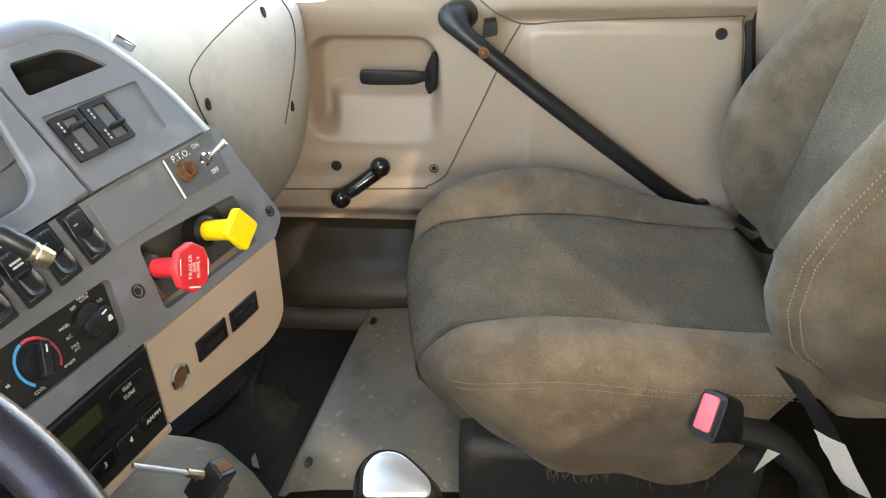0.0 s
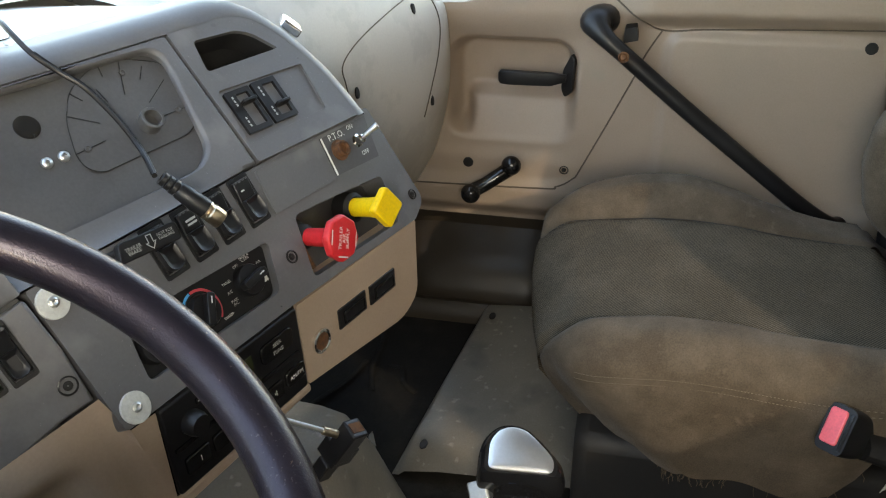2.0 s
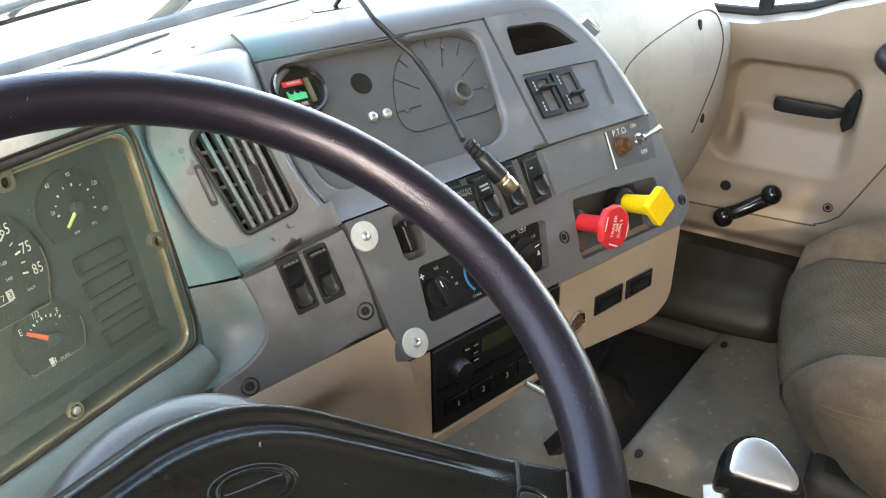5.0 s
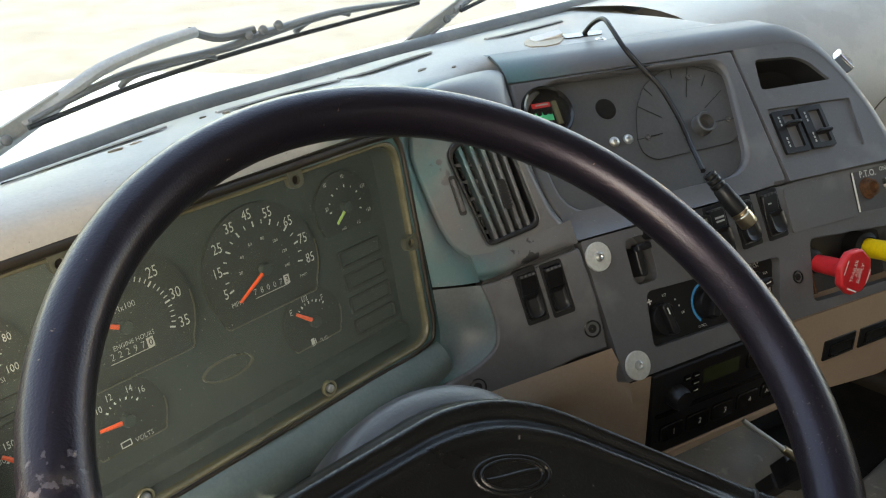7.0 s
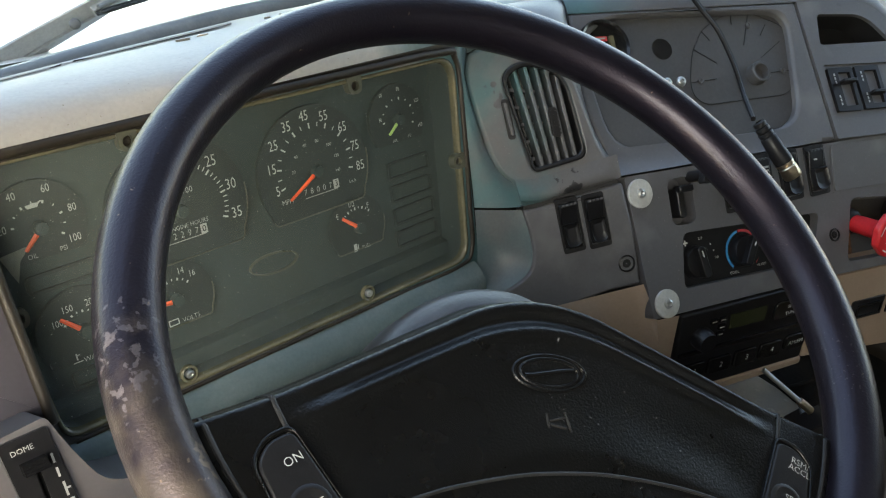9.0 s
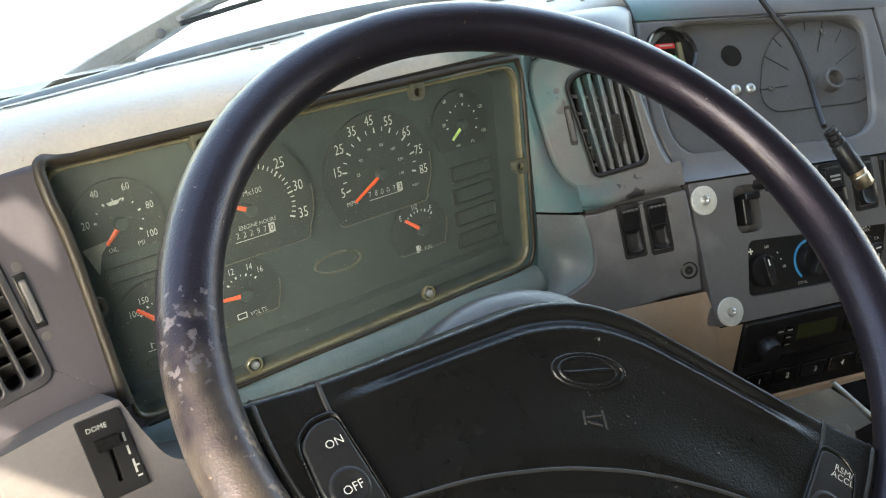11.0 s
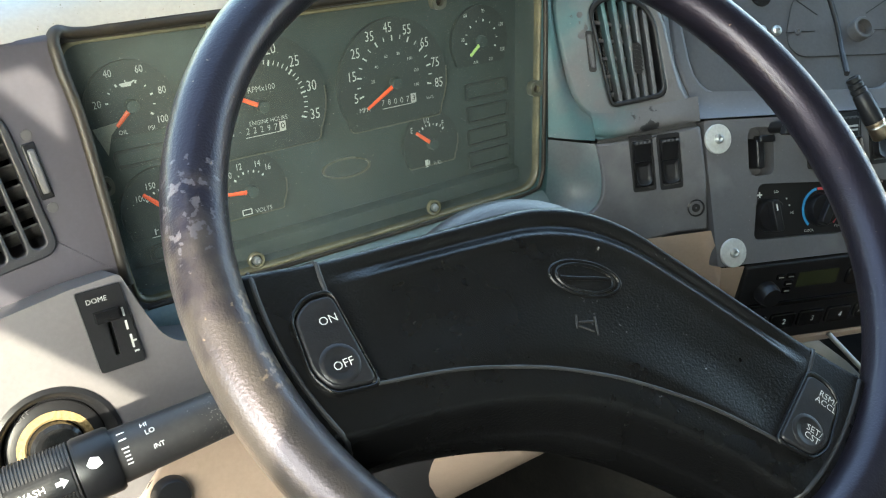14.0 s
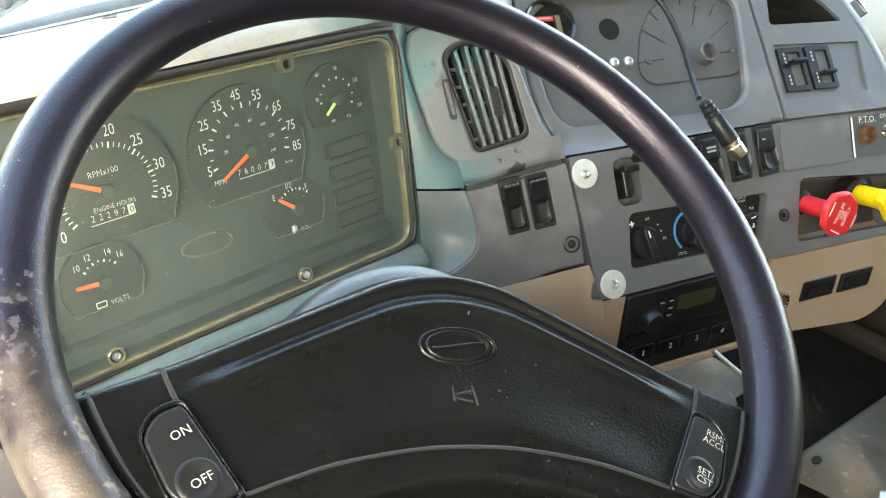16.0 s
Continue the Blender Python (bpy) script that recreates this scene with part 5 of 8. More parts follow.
def gauge(cx, cy, r, figures, tick_c, tick_r, ticks, a0, a1, needle, needle_len, size, words=(), edge=True, needle_mat=None, base=0.0, long_every=2):
    """One dial: a dark face with a flat foot and a lit edge, ticks, figures at their places, a hub and a needle."""
    bm = bmesh.new()
    arc = [(cx + r * math.cos(a), cy + r * math.sin(a)) for a in np.linspace(radians(-30), radians(210), 40)]
    loop = arc + rpoly([arc[-1], (cx - r * 0.84, cy - r * 0.66), (cx + r * 0.84, cy - r * 0.66), arc[0]], [0.0, r * 0.14, r * 0.14, 0.0], 4)[1:-1]
    prism(bm, loop, GZ - 0.004, GZ)
    f = part("gauge_face", bm, M_FACE, cluster)
    if edge:
        bm = bmesh.new()
        tube(bm, [(x, y, GZ + 0.0002) for x, y in loop[40:] + loop[:7]], 0.0006, 6)
        part("face_edge", bm, M_EDGE, f, "yellowed raised edge")
    bm = bmesh.new()
    for i in range(ticks):
        a = radians(a0 + (a1 - a0) * i / (ticks - 1))
        big = i % long_every == 0
        l0, l1, w = tick_r * (0.93 if big else 0.96), tick_r * 1.06, (0.0007 if big else 0.0004)
        d, q = Vector((math.cos(a), math.sin(a), 0)), Vector((-math.sin(a), math.cos(a), 0)) * w
        c = Vector((*tick_c, GZ + 0.0004))
        ngon(bm, [c + d * l0 - q, c + d * l1 - q, c + d * l1 + q, c + d * l0 + q])
    part("tick_marks", bm, M_FIGURE, f)
    for text, x, y in figures:
        word(text, size, f, x, y, GZ + 0.0005, name="figure", thin=0.004, material=M_FIGURE, wide=0.76)
    for text, x, y, sz in words:
        word(text, sz, f, x, y, GZ + 0.0005, name="figure", thin=0.012, material=M_FIGURE, wide=0.9)
    bm = bmesh.new()
    d = Vector((math.cos(radians(needle)), math.sin(radians(needle)), 0))
    q = Vector((-d.y, d.x, 0))
    c = Vector((cx, cy, GZ + 0.004))
    loft(bm, [[c + d * k - q * w + Vector((0, 0, -0.0004)), c + d * k + Vector((0, 0, 0.0005)), c + d * k + q * w + Vector((0, 0, -0.0004))] for k, w in ((base, 0.0019), (needle_len * 0.96, 0.0014), (needle_len, 0.0010))])
    part("needle", bm, needle_mat or M_NEEDLE, f, "orange needle")
    bm = bmesh.new()
    lathe(bm, [(0.0052, GZ), (0.0052, GZ + 0.004), (0.0044, GZ + 0.006), (0, GZ + 0.006)], 20, at=(cx, cy))
    part("needle_hub", bm, M_CLUSTER, f)
    return f


sp = gauge(0.0655, 0.0215, 0.0555, [("5", 0.0263, 0.0140), ("15", 0.0240, 0.0330), ("25", 0.0295, 0.0517), ("35", 0.0444, 0.0639), ("45", 0.0627, 0.0690), ("55", 0.0820, 0.0648), ("65", 0.0992, 0.0513), ("75", 0.1094, 0.0325), ("85", 0.1120, 0.0140)],
           (0.0666, 0.0240), 0.0363, 17, 195.3, -14.3, 209.5, 0.0355, 0.0122, words=[("MPH", 0.0335, 0.0030, 0.0062), ("km/h", 0.1013, 0.0025, 0.0042)], base=0.005)
for i in range(7):
    a = radians(175.3 - 32.5 * i)
    word(str(20 * (i + 1)), 0.0038, sp, 0.0666 + 0.0226 * math.cos(a), 0.0240 + 0.0226 * math.sin(a), GZ + 0.0005, name="figure", material=M_FADED)
for i, digit in enumerate("78007"):
    word(digit, 0.0074, sp, 0.0520 + 0.0064 * i, 0.0058 - 0.0002 * i, GZ + 0.0006, name="figure", thin=0.015, material=M_FIGURE, wide=0.9)
bm = bmesh.new()
box(bm, 0.0838, 0.0052, GZ + 0.0004, 0.0054, 0.0078, 0.0006)
part("tenths_drum", bm, M_FADED, sp)
word("3", 0.0074, sp, 0.0838, 0.0052, GZ + 0.0010, name="figure", material=M_BLACK)
bars(sp, [(0.0680, 0.0008, 0.034, 0.0006)], GZ + 0.0005, M_FADED)

rp = gauge(-0.0595, 0.0240, 0.0575, [("20", -0.0460, 0.0670), ("25", -0.0268, 0.0545), ("30", -0.0142, 0.0325), ("35", -0.0138, 0.0090)] + [(str(5 * i), -0.0570 + 0.047 * math.cos(radians(209 - 33 * i)), 0.0220 + 0.047 * math.sin(radians(209 - 33 * i))) for i in range(4)],
           (-0.0570, 0.0220), 0.0358, 36, 209, -22, 153, 0.030, 0.0126, words=[("RPMx100", -0.0580, 0.0380, 0.0068), ("ENGINE HOURS", -0.0555, 0.0115, 0.0052)], base=0.004, long_every=5)
for i, digit in enumerate("22297"):
    word(digit, 0.0074, rp, -0.0742 + 0.0060 * i, 0.0060 - 0.0002 * i, GZ + 0.0006, name="figure", thin=0.015, material=M_FIGURE, wide=0.9)
bm = bmesh.new()
box(bm, -0.0440, 0.0050, GZ + 0.0004, 0.0054, 0.0078, 0.0006)
part("tenths_drum", bm, M_FADED, rp)
word("0", 0.0074, rp, -0.0440, 0.0050, GZ + 0.0010, name="figure", material=M_BLACK)
bars(rp, [(-0.0600, 0.0010, 0.034, 0.0006)], GZ + 0.0005, M_FADED)
gauge(-0.1600, 0.0430, 0.0330, [("20", -0.1835, 0.0475), ("40", -0.1722, 0.0680), ("60", -0.1496, 0.0680), ("80", -0.1357, 0.0503), ("100", -0.1392, 0.0290)], (-0.1600, 0.0440), 0.0170, 9, 169, -34, 223.5, 0.0185, 0.0080,
      words=[("OIL", -0.1693, 0.0247, 0.0050), ("PSI", -0.1483, 0.0241, 0.0050)], edge=False, base=0.004)
gauge(-0.1502, -0.0388, 0.0330, [("100", -0.1671, -0.0276), ("150", -0.1581, -0.0196), ("200", -0.1410, -0.0195), ("250", -0.1300, -0.0300)], (-0.1500, -0.0390), 0.0150, 9, 146, 20, 135, 0.0214, 0.0074,
      words=[("WATER", -0.1475, -0.0603, 0.0058)], edge=False, base=0.004)
gauge(-0.0791, -0.0425, 0.0320, [("10", -0.0962, -0.0261), ("12", -0.0866, -0.0208), ("14", -0.0708, -0.0212), ("16", -0.0622, -0.0260)], (-0.0791, -0.0425), 0.0165, 7, 137, 43, 174, 0.0222, 0.0076,
      words=[("VOLTS", -0.0705, -0.0606, 0.0056)], base=0.005)
gauge(0.0996, -0.0407, 0.0300, [("E", 0.0791, -0.0246), ("1/2", 0.0953, -0.0180), ("F", 0.1131, -0.0238)], (0.0996, -0.0420), 0.0195, 9, 140, 45, 141.5, 0.0232, 0.0074, words=[("FUEL", 0.1050, -0.0600, 0.0048)], base=0.004)
gauge(0.1608, 0.0440, 0.0320, [("30", 0.1410, 0.0473), ("60", 0.1449, 0.0685), ("90", 0.1652, 0.0704), ("120", 0.1850, 0.0560), ("150", 0.1860, 0.0330)], (0.1620, 0.0450), 0.0175, 9, 185, -25, 219, 0.0185, 0.0050,
      words=[("AIR", 0.1547, 0.0253, 0.0040), ("PSI", 0.1720, 0.0258, 0.0040)], edge=False, needle_mat=M_AIRNEEDLE)
# small pictograms: oil can, thermometer, battery, pump
PICTOGRAMS = (("oil_can", [[(-0.1640, 0.0572), (-0.1575, 0.0572), (-0.1565, 0.0590), (-0.1540, 0.0605), (-0.1545, 0.0612), (-0.1572, 0.0602), (-0.1600, 0.0605), (-0.1625, 0.0600), (-0.1655, 0.0598), (-0.1652, 0.0588)]]),
              ("thermometer", [[(-0.1612, -0.0585), (-0.1602, -0.0585), (-0.1602, -0.0535), (-0.1612, -0.0535)], [(-0.1640, -0.0605), (-0.1570, -0.0605), (-0.1570, -0.0598), (-0.1640, -0.0598)], [(-0.1602, -0.0552), (-0.1580, -0.0552), (-0.1580, -0.0546), (-0.1602, -0.0546)]]),
              ("pump", [[(0.0912, -0.0615), (0.0948, -0.0615), (0.0948, -0.0545), (0.0912, -0.0545)], [(0.0955, -0.0600), (0.0964, -0.0600), (0.0964, -0.0555), (0.0955, -0.0555)]]))
for name_, loops in PICTOGRAMS:
    bm = bmesh.new()
    for lp_ in loops:
        ngon(bm, [(x, y, GZ + 0.0006) for x, y in lp_])
    part(name_ + "_pictogram", bm, M_FIGURE, cluster)
bm = bmesh.new()
panel(bm, rrect(-0.0850, -0.0595, 0.0085, 0.0050, 0.0004, 2), [rrect(-0.0850, -0.0595, 0.0070, 0.0036, 0.0003, 2)], back=0.0004, z=GZ + 0.0006)
part("battery_pictogram", bm, M_FIGURE, cluster)
# embossed oval and tell-tale windows
bm = bmesh.new()
oval = lambda a, b: [(0.0120 + a * math.cos(q) * 0.998 + b * math.sin(q) * 0.06, -0.0447 - a * math.cos(q) * 0.06 + b * math.sin(q)) for q in np.linspace(0, 2 * math.pi, 33)[:-1]]
panel(bm, oval(0.0238, 0.0092), [oval(0.0222, 0.0078)], back=0.004, z=-0.0305)
part("embossed_oval", bm, M_EDGE, cluster)
for y0 in (0.0, -0.022, -0.044, -0.066):
    bm = bmesh.new()
    panel(bm, rrect(0.168, y0 - 0.002, 0.050, 0.016, 0.003), [rrect(0.168, y0 - 0.002, 0.046, 0.012, 0.002)], back=0.003, z=-0.029)
    part("telltale_window", bm, M_FACE, cluster)
for x0, y0, w0 in ((-0.153, 0.004, 0.052), (-0.143, -0.0745, 0.048)):
    bm = bmesh.new()
    panel(bm, rrect(x0, y0, w0, 0.014, 0.005), [rrect(x0, y0, w0 - 0.005, 0.0095, 0.004)], back=0.003, z=-0.029)
    part("telltale_window", bm, M_FACE, cluster)
bm = bmesh.new()
ngon(bm, [(-0.1905, 0.0310, -0.0268), (-0.1690, 0.0335, -0.0268), (-0.1780, 0.0245, -0.0268), (-0.1830, 0.0100, -0.0268)])
part("paper_scrap", bm, M_SCRAP, cluster, "scrap of pale paper inside the lens")
# clips that hold the lens
for x0, y0, a in ((0.0976, 0.0915, 0), (-0.0975, 0.0935, 0), (0.2045, -0.0033, -90), (-0.1995, -0.0040, 90)):
    bm = bmesh.new()
    panel(bm, rpoly([(-0.0068, -0.0098), (0.0068, -0.0098), (0.0072, 0.0050), (-0.0072, 0.0050)], [0.0062, 0.0062, 0.001, 0.001]), [circle(0, -0.0030, 0.0040, 14)], back=0.007, z=0.0030, depths=[0.006])
    bmesh.ops.transform(bm, matrix=pose(x0, y0, 0, 0, 0, a), verts=bm.verts)
    tab_ = part("lens_tab", bm, M_EDGE, cluster, bevel=0.0012)
    bm = bmesh.new()
    lathe(bm, [(0.0038, -0.004), (0.0038, -0.0012), (0.0020, -0.0004), (0, -0.001)], 14, at=(0, -0.0030))
    bmesh.ops.transform(bm, matrix=pose(x0, y0, 0, 0, 0, a), verts=bm.verts)
    part("tab_pin", bm, M_BEZEL, tab_)


def screw_head(name, parent, m, r=0.0045, material=None, ring=None):
    bm = bmesh.new()
    lathe(bm, [(r, -0.002), (r, 0.0008), (r * 0.8, 0.0018), (r * 0.45, 0.0021), (r * 0.4, 0.0008), (0, 0.0006)], 18)
    if ring:
        lathe(bm, [(ring, -0.002), (ring, 0.0004), (ring * 0.8, 0.0006), (r * 0.9, 0.0004)], 20)
    bmesh.ops.transform(bm, matrix=m, verts=bm.verts)
    return part(name, bm, material or M_STEEL, parent)


for x0, y0 in ((0.0795, -0.0905), (-0.0942, -0.0912)):
    screw_head("lens_screw", cluster, pose(x0, y0, 0.0015), 0.0034, M_STEEL)
    bm = bmesh.new()
    lathe(bm, [(0.0070, -0.002), (0.0070, 0.0012), (0.0062, 0.0018), (0.0050, 0.0012), (0.0046, -0.001)], 22, at=(x0, y0))
    part("screw_cup", bm, M_RIM_GOLD, cluster)


# ---- vents ----
def slat(bm, a, b, w, h, z):
    """A thin blade from a to b on the x-y plane, w wide and h deep."""
    a, b = Vector((*a, 0)), Vector((*b, 0))
    d = (b - a).normalized()
    q = Vector((-d.y, d.x, 0)) * w / 2
    pts = [a - q, b - q, b + q, a + q]
    return prism(bm, [(p.x, p.y) for p in pts], z - h, z)


vent = thing("dash_vent", MID, "dark grey louvred air vent with upright blades", "air vent")
bm = bmesh.new()
panel(bm, rpoly([(x * 1.0 + (x + 0.04) * 0.06, y + (y - 0.08) * 0.05) for x, y in VENT], [0.007, 0.011, 0.013, 0.011, 0.013, 0.013]),
      [rpoly([(x - (x + 0.04) * 0.07, y - (y - 0.08) * 0.05) for x, y in VENT], [0.005, 0.009, 0.011, 0.01, 0.011, 0.011])], back=0.02, z=0.003)
part("frame", bm, M_BLACK, vent, bevel=0.0015)
bm = bmesh.new()
ngon(bm, [(x, y, -0.035) for x, y in VENT])
part("backing", bm, M_GLOSS, vent)
for i in range(5):
    t = (i + 1) / 6
    top = Vector((-0.079, 0.121)).lerp(Vector((-0.018, 0.114)), t) + Vector((0, 0.012 * math.sin(math.pi * t)))
    bot = Vector((-0.046, 0.031)).lerp(Vector((0.002, 0.045)), t)
    bm = bmesh.new()
    slat(bm, bot, top, 0.0040, 0.022, 0.0005)
    part("blade", bm, M_BLADE, vent, bevel=0.0012)
for i in range(6):
    t = (i + 0.5) / 6
    for end, way in ((Vector((-0.046, 0.031)).lerp(Vector((0.002, 0.045)), t), 1), (Vector((-0.079, 0.121)).lerp(Vector((-0.018, 0.114)), t) + Vector((0, 0.012 * math.sin(math.pi * t))), -1)):
        bm = bmesh.new()
        d = (Vector((-0.048, 0.085)) if way > 0 else Vector((0.048, -0.085))).normalized()
        q = Vector((-d.y, d.x))
        fill = [end + q * 0.0046, end - q * 0.0046] + [end + d * (0.0050 - 0.0038 * math.sin(a)) - q * 0.0046 * math.cos(a) for a in np.linspace(0, math.pi, 9)]
        prism(bm, [tuple(p) for p in fill], -0.014, -0.0006)
        part("slot_end", bm, M_BLADE, vent)
for i in range(5):
    t = (i + 0.6) / 5.4
    bm = bmesh.new()
    slat(bm, Vector((-0.044, 0.030)).lerp(Vector((-0.077, 0.120)), t), Vector((0.002, 0.044)).lerp(Vector((-0.019, 0.114)), t), 0.0030, 0.012, -0.016)
    part("cross_blade", bm, M_VENT, vent)
bm = bmesh.new()
prism(bm, rpoly([(-0.030, 0.062), (-0.022, 0.062), (-0.028, 0.090), (-0.036, 0.090)], 0.003), -0.004, 0.003)
for i in range(7):
    box(bm, -0.026 - 0.0009 * i, 0.066 + 0.0036 * i, 0.0035, 0.008, 0.0014, 0.002)
part("blade_knob", bm, M_BLACK, vent)
bm = bmesh.new()
panel(bm, rpoly([(-0.0722, 0.0590), (-0.0650, 0.0600), (-0.0740, 0.0975), (-0.0812, 0.0965)], 0.003), [], back=0.002, z=0.0008)
part("thumbwheel_slot", bm, M_BLACK, vent)
bm = bmesh.new()
prism(bm, rpoly([(-0.0708, 0.0630), (-0.0668, 0.0636), (-0.0752, 0.0940), (-0.0792, 0.0934)], 0.002), 0, 0.004)
part("thumbwheel", bm, M_RECESS, vent, bevel=0.001)

lvent = thing("dash_vent", LFT, "black grid air vent beside the instrument cluster", "air vent")
bm = bmesh.new()
LV_A, LV_B, LV_C, LV_D = (Vector(p) for p in ((-0.0310, -0.0520), (0.0340, -0.0420), (0.0225, 0.0475), (-0.0425, 0.0360)))


def lv_pt(u, v):
    """A point of the grid at u across and v up."""
    p = LV_A.lerp(LV_B, u).lerp(LV_D.lerp(LV_C, u), v)
    return p.x, p.y


slots = []
for i, (lo_, hi_) in enumerate(((0.05, 0.90), (0.04, 1.03), (0.03, 1.06), (0.03, 1.05), (0.04, 0.97))):
    u0, u1 = 0.012 + i * 0.197, 0.160 + i * 0.197
    slots.append(rpoly([lv_pt(u0, lo_), lv_pt(u1, lo_), lv_pt(u1, hi_), lv_pt(u0, hi_)], 0.0047))
panel(bm, rpoly([(x * 1.09, y * 1.08) for x, y in LV], [0.011, 0.011, 0.015, 0.013, 0.013, 0.013]), slots, back=0.006, z=0.0035)
part("frame", bm, M_VENTDARK, lvent, bevel=0.0012)
bm = bmesh.new()
ngon(bm, [(x, y, -0.042) for x, y in LV])
part("backing", bm, M_GLOSS, lvent)
for i in range(1, 5):
    bm = bmesh.new()
    slat(bm, lv_pt(i * 0.197 - 0.012, 0.02), lv_pt(i * 0.197 - 0.012, 0.98), 0.0030, 0.014, -0.002)
    part("blade", bm, M_VENTDARK, lvent, bevel=0.0008)
for i in range(6):
    v = 0.10 + i * 0.155
    bm = bmesh.new()
    slat(bm, lv_pt(0.0, v), lv_pt(1.0, v), 0.0016, 0.018, -0.007)
    bmesh.ops.rotate(bm, verts=bm.verts, cent=(*lv_pt(0.5, v), -0.02), matrix=Matrix.Rotation(radians(-38), 3, "X"))
    part("cross_blade", bm, M_DUST, lvent)
for i, (a, b) in enumerate((((0.0385, -0.010), (0.0345, 0.028)),)):
    bm = bmesh.new()
    slat(bm, a, b, 0.0085, 0.002, 0.0012)
    part("thumbwheel_slot", bm, M_BLACK, lvent, bevel=0.003)
    bm = bmesh.new()
    slat(bm, (0.0382, -0.006), (0.0349, 0.024), 0.005, 0.003, 0.0042)
    part("thumbwheel", bm, M_GREY, lvent, bevel=0.0015)
for y0 in (0.033, -0.016):
    bm = bmesh.new()
    lathe(bm, [(0.0035, 0.0), (0.0035, 0.0008), (0.0026, 0.0010), (0, 0.0004)], 16, at=(0.0355 if y0 > 0 else 0.0395, y0))
    part("dimple", bm, M_RECESS, lvent)


# ---- rocker switches ----
def rocker(m, label, w=0.0225, h=0.054, low=False):
    sw = thing("rocker_switch", m, label, "switch", "dash rocker switches")
    bm = bmesh.new()
    panel(bm, rrect(0, 0, w, h, 0.003), [rrect(0, 0, w * 0.78, h * 0.84, 0.002)], back=0.008, z=0.0025, depths=[0.008])
    part("bezel", bm, M_BLACK, sw, bevel=0.001)
    bm = bmesh.new()
    top = 0.006 if low else 0.0115
    prof = [(-h * 0.40, 0.0), (-h * 0.40, 0.003), (-h * 0.10, 0.0025), (h * 0.08, 0.0035), (h * 0.36, top), (h * 0.41, top - 0.0005), (h * 0.41, 0.0)]
    rows = [[(sx * w * 0.375, y, z) for y, z in prof] for sx in (-1, 1)]
    loft(bm, rows, closed=True)
    ngon(bm, rows[0])
    ngon(bm, rows[1])
    bmesh.ops.remove_doubles(bm, verts=bm.verts, dist=1e-6)
    part("rocker", bm, M_BLACK, sw, bevel=0.0012)
    bm = bmesh.new()
    u = rpoly([(-w * 0.36, -h * 0.40), (w * 0.36, -h * 0.40), (w * 0.36, h * 0.04), (-w * 0.36, h * 0.04)], [w * 0.33, w * 0.33, 0.001, 0.001], 6)
    loft(bm, [[(x * k, (y + h * 0.16) * k - h * 0.16, z + 0.05 * (-(y + h * 0.16))) for x, y in u] for k, z in ((1.0, 0.002), (1.0, 0.0075 if low else 0.0055), (0.93, 0.0090 if low else 0.0066), (0.78, 0.0072 if low else 0.0050), (0.5, 0.0062 if low else 0.0042))], closed=True)
    ngon(bm, [(x * 0.5, (y + h * 0.16) * 0.5 - h * 0.16, (0.0062 if low else 0.0042) + 0.05 * (-(y + h * 0.16))) for x, y in u])
    part("paddle", bm, M_BLACK, sw)
    bars(sw, [(-w * 0.26 + i * w * 0.175, h * 0.395, w * 0.11, 0.0022) for i in range(4)], top + 0.0009, M_RECESS, "grip_mark")
    return sw


SWM = MID @ pose(0.0028, -0.0202, -0.002, 0, 0, 13)
rocker(SWM @ pose(-0.0132, 0.0007, 0), "black rocker switch with a raised top in the dash")
rocker(SWM @ pose(0.0132, -0.0007, 0), "black rocker switch with a raised top in the dash")
for i, (cx, lab) in enumerate(((0.015, "black rocker switch with a small arrow mark"), (-0.024, "black rocker switch below the loose cable plug"), (-0.063, "black rocker switch with faded white print"), (-0.102, "black rocker switch partly behind the brake lever"))):
    r = rocker(LOW @ pose(cx, 0.034, -0.001, 0, 0, 2), lab, 0.029, 0.055, True)
    bars(r, [(0, 0.013, 0.013, 0.0022), (0.0, 0.009, 0.012, 0.002)] if i == 2 else [(-0.005, 0.012, 0.005, 0.0016)], 0.0072, M_FADED)

# ---- trailer brake lever over the switches ----
lev = thing("brake_lever", LOW @ pose(-0.1305, 0.0480, 0.028, 0, 0, -4), "flat black hand brake lever with white lettering", "lever")
bm = bmesh.new()
prism(bm, rpoly([(-0.0350, -0.0080), (0.0335, -0.0088), (0.0335, 0.0084), (-0.0290, 0.0100)], 0.004), -0.006, 0.003)
part("blade", bm, M_BLACK, lev, bevel=0.001)
bm = bmesh.new()
lathe(bm, [(0.006, -0.03), (0.006, -0.002)], 16, at=(-0.024, 0.001))
part("stem", bm, M_BLACK, lev)
word("TRAILER\nBRAKE", 0.0046, lev, -0.0175, -0.0004, 0.0034, material=M_FADED)
word("NOT FOR\nPARKING", 0.0042, lev, 0.0185, 0.0012, 0.0034, material=M_FADED)
bm = bmesh.new()
panel(bm, [(-0.002, 0.007), (-0.002, 0.0), (-0.005, 0.0), (0.001, -0.007), (0.007, 0.0), (0.004, 0.0), (0.004, 0.007)], [[(-0.0012, 0.0062), (-0.0012, -0.0008), (-0.003, -0.0008), (0.001, -0.0058), (0.005, -0.0008), (0.0032, -0.0008), (0.0032, 0.0062)]], back=0.0003, z=0.0036)
part("arrow", bm, M_FADED, lev)
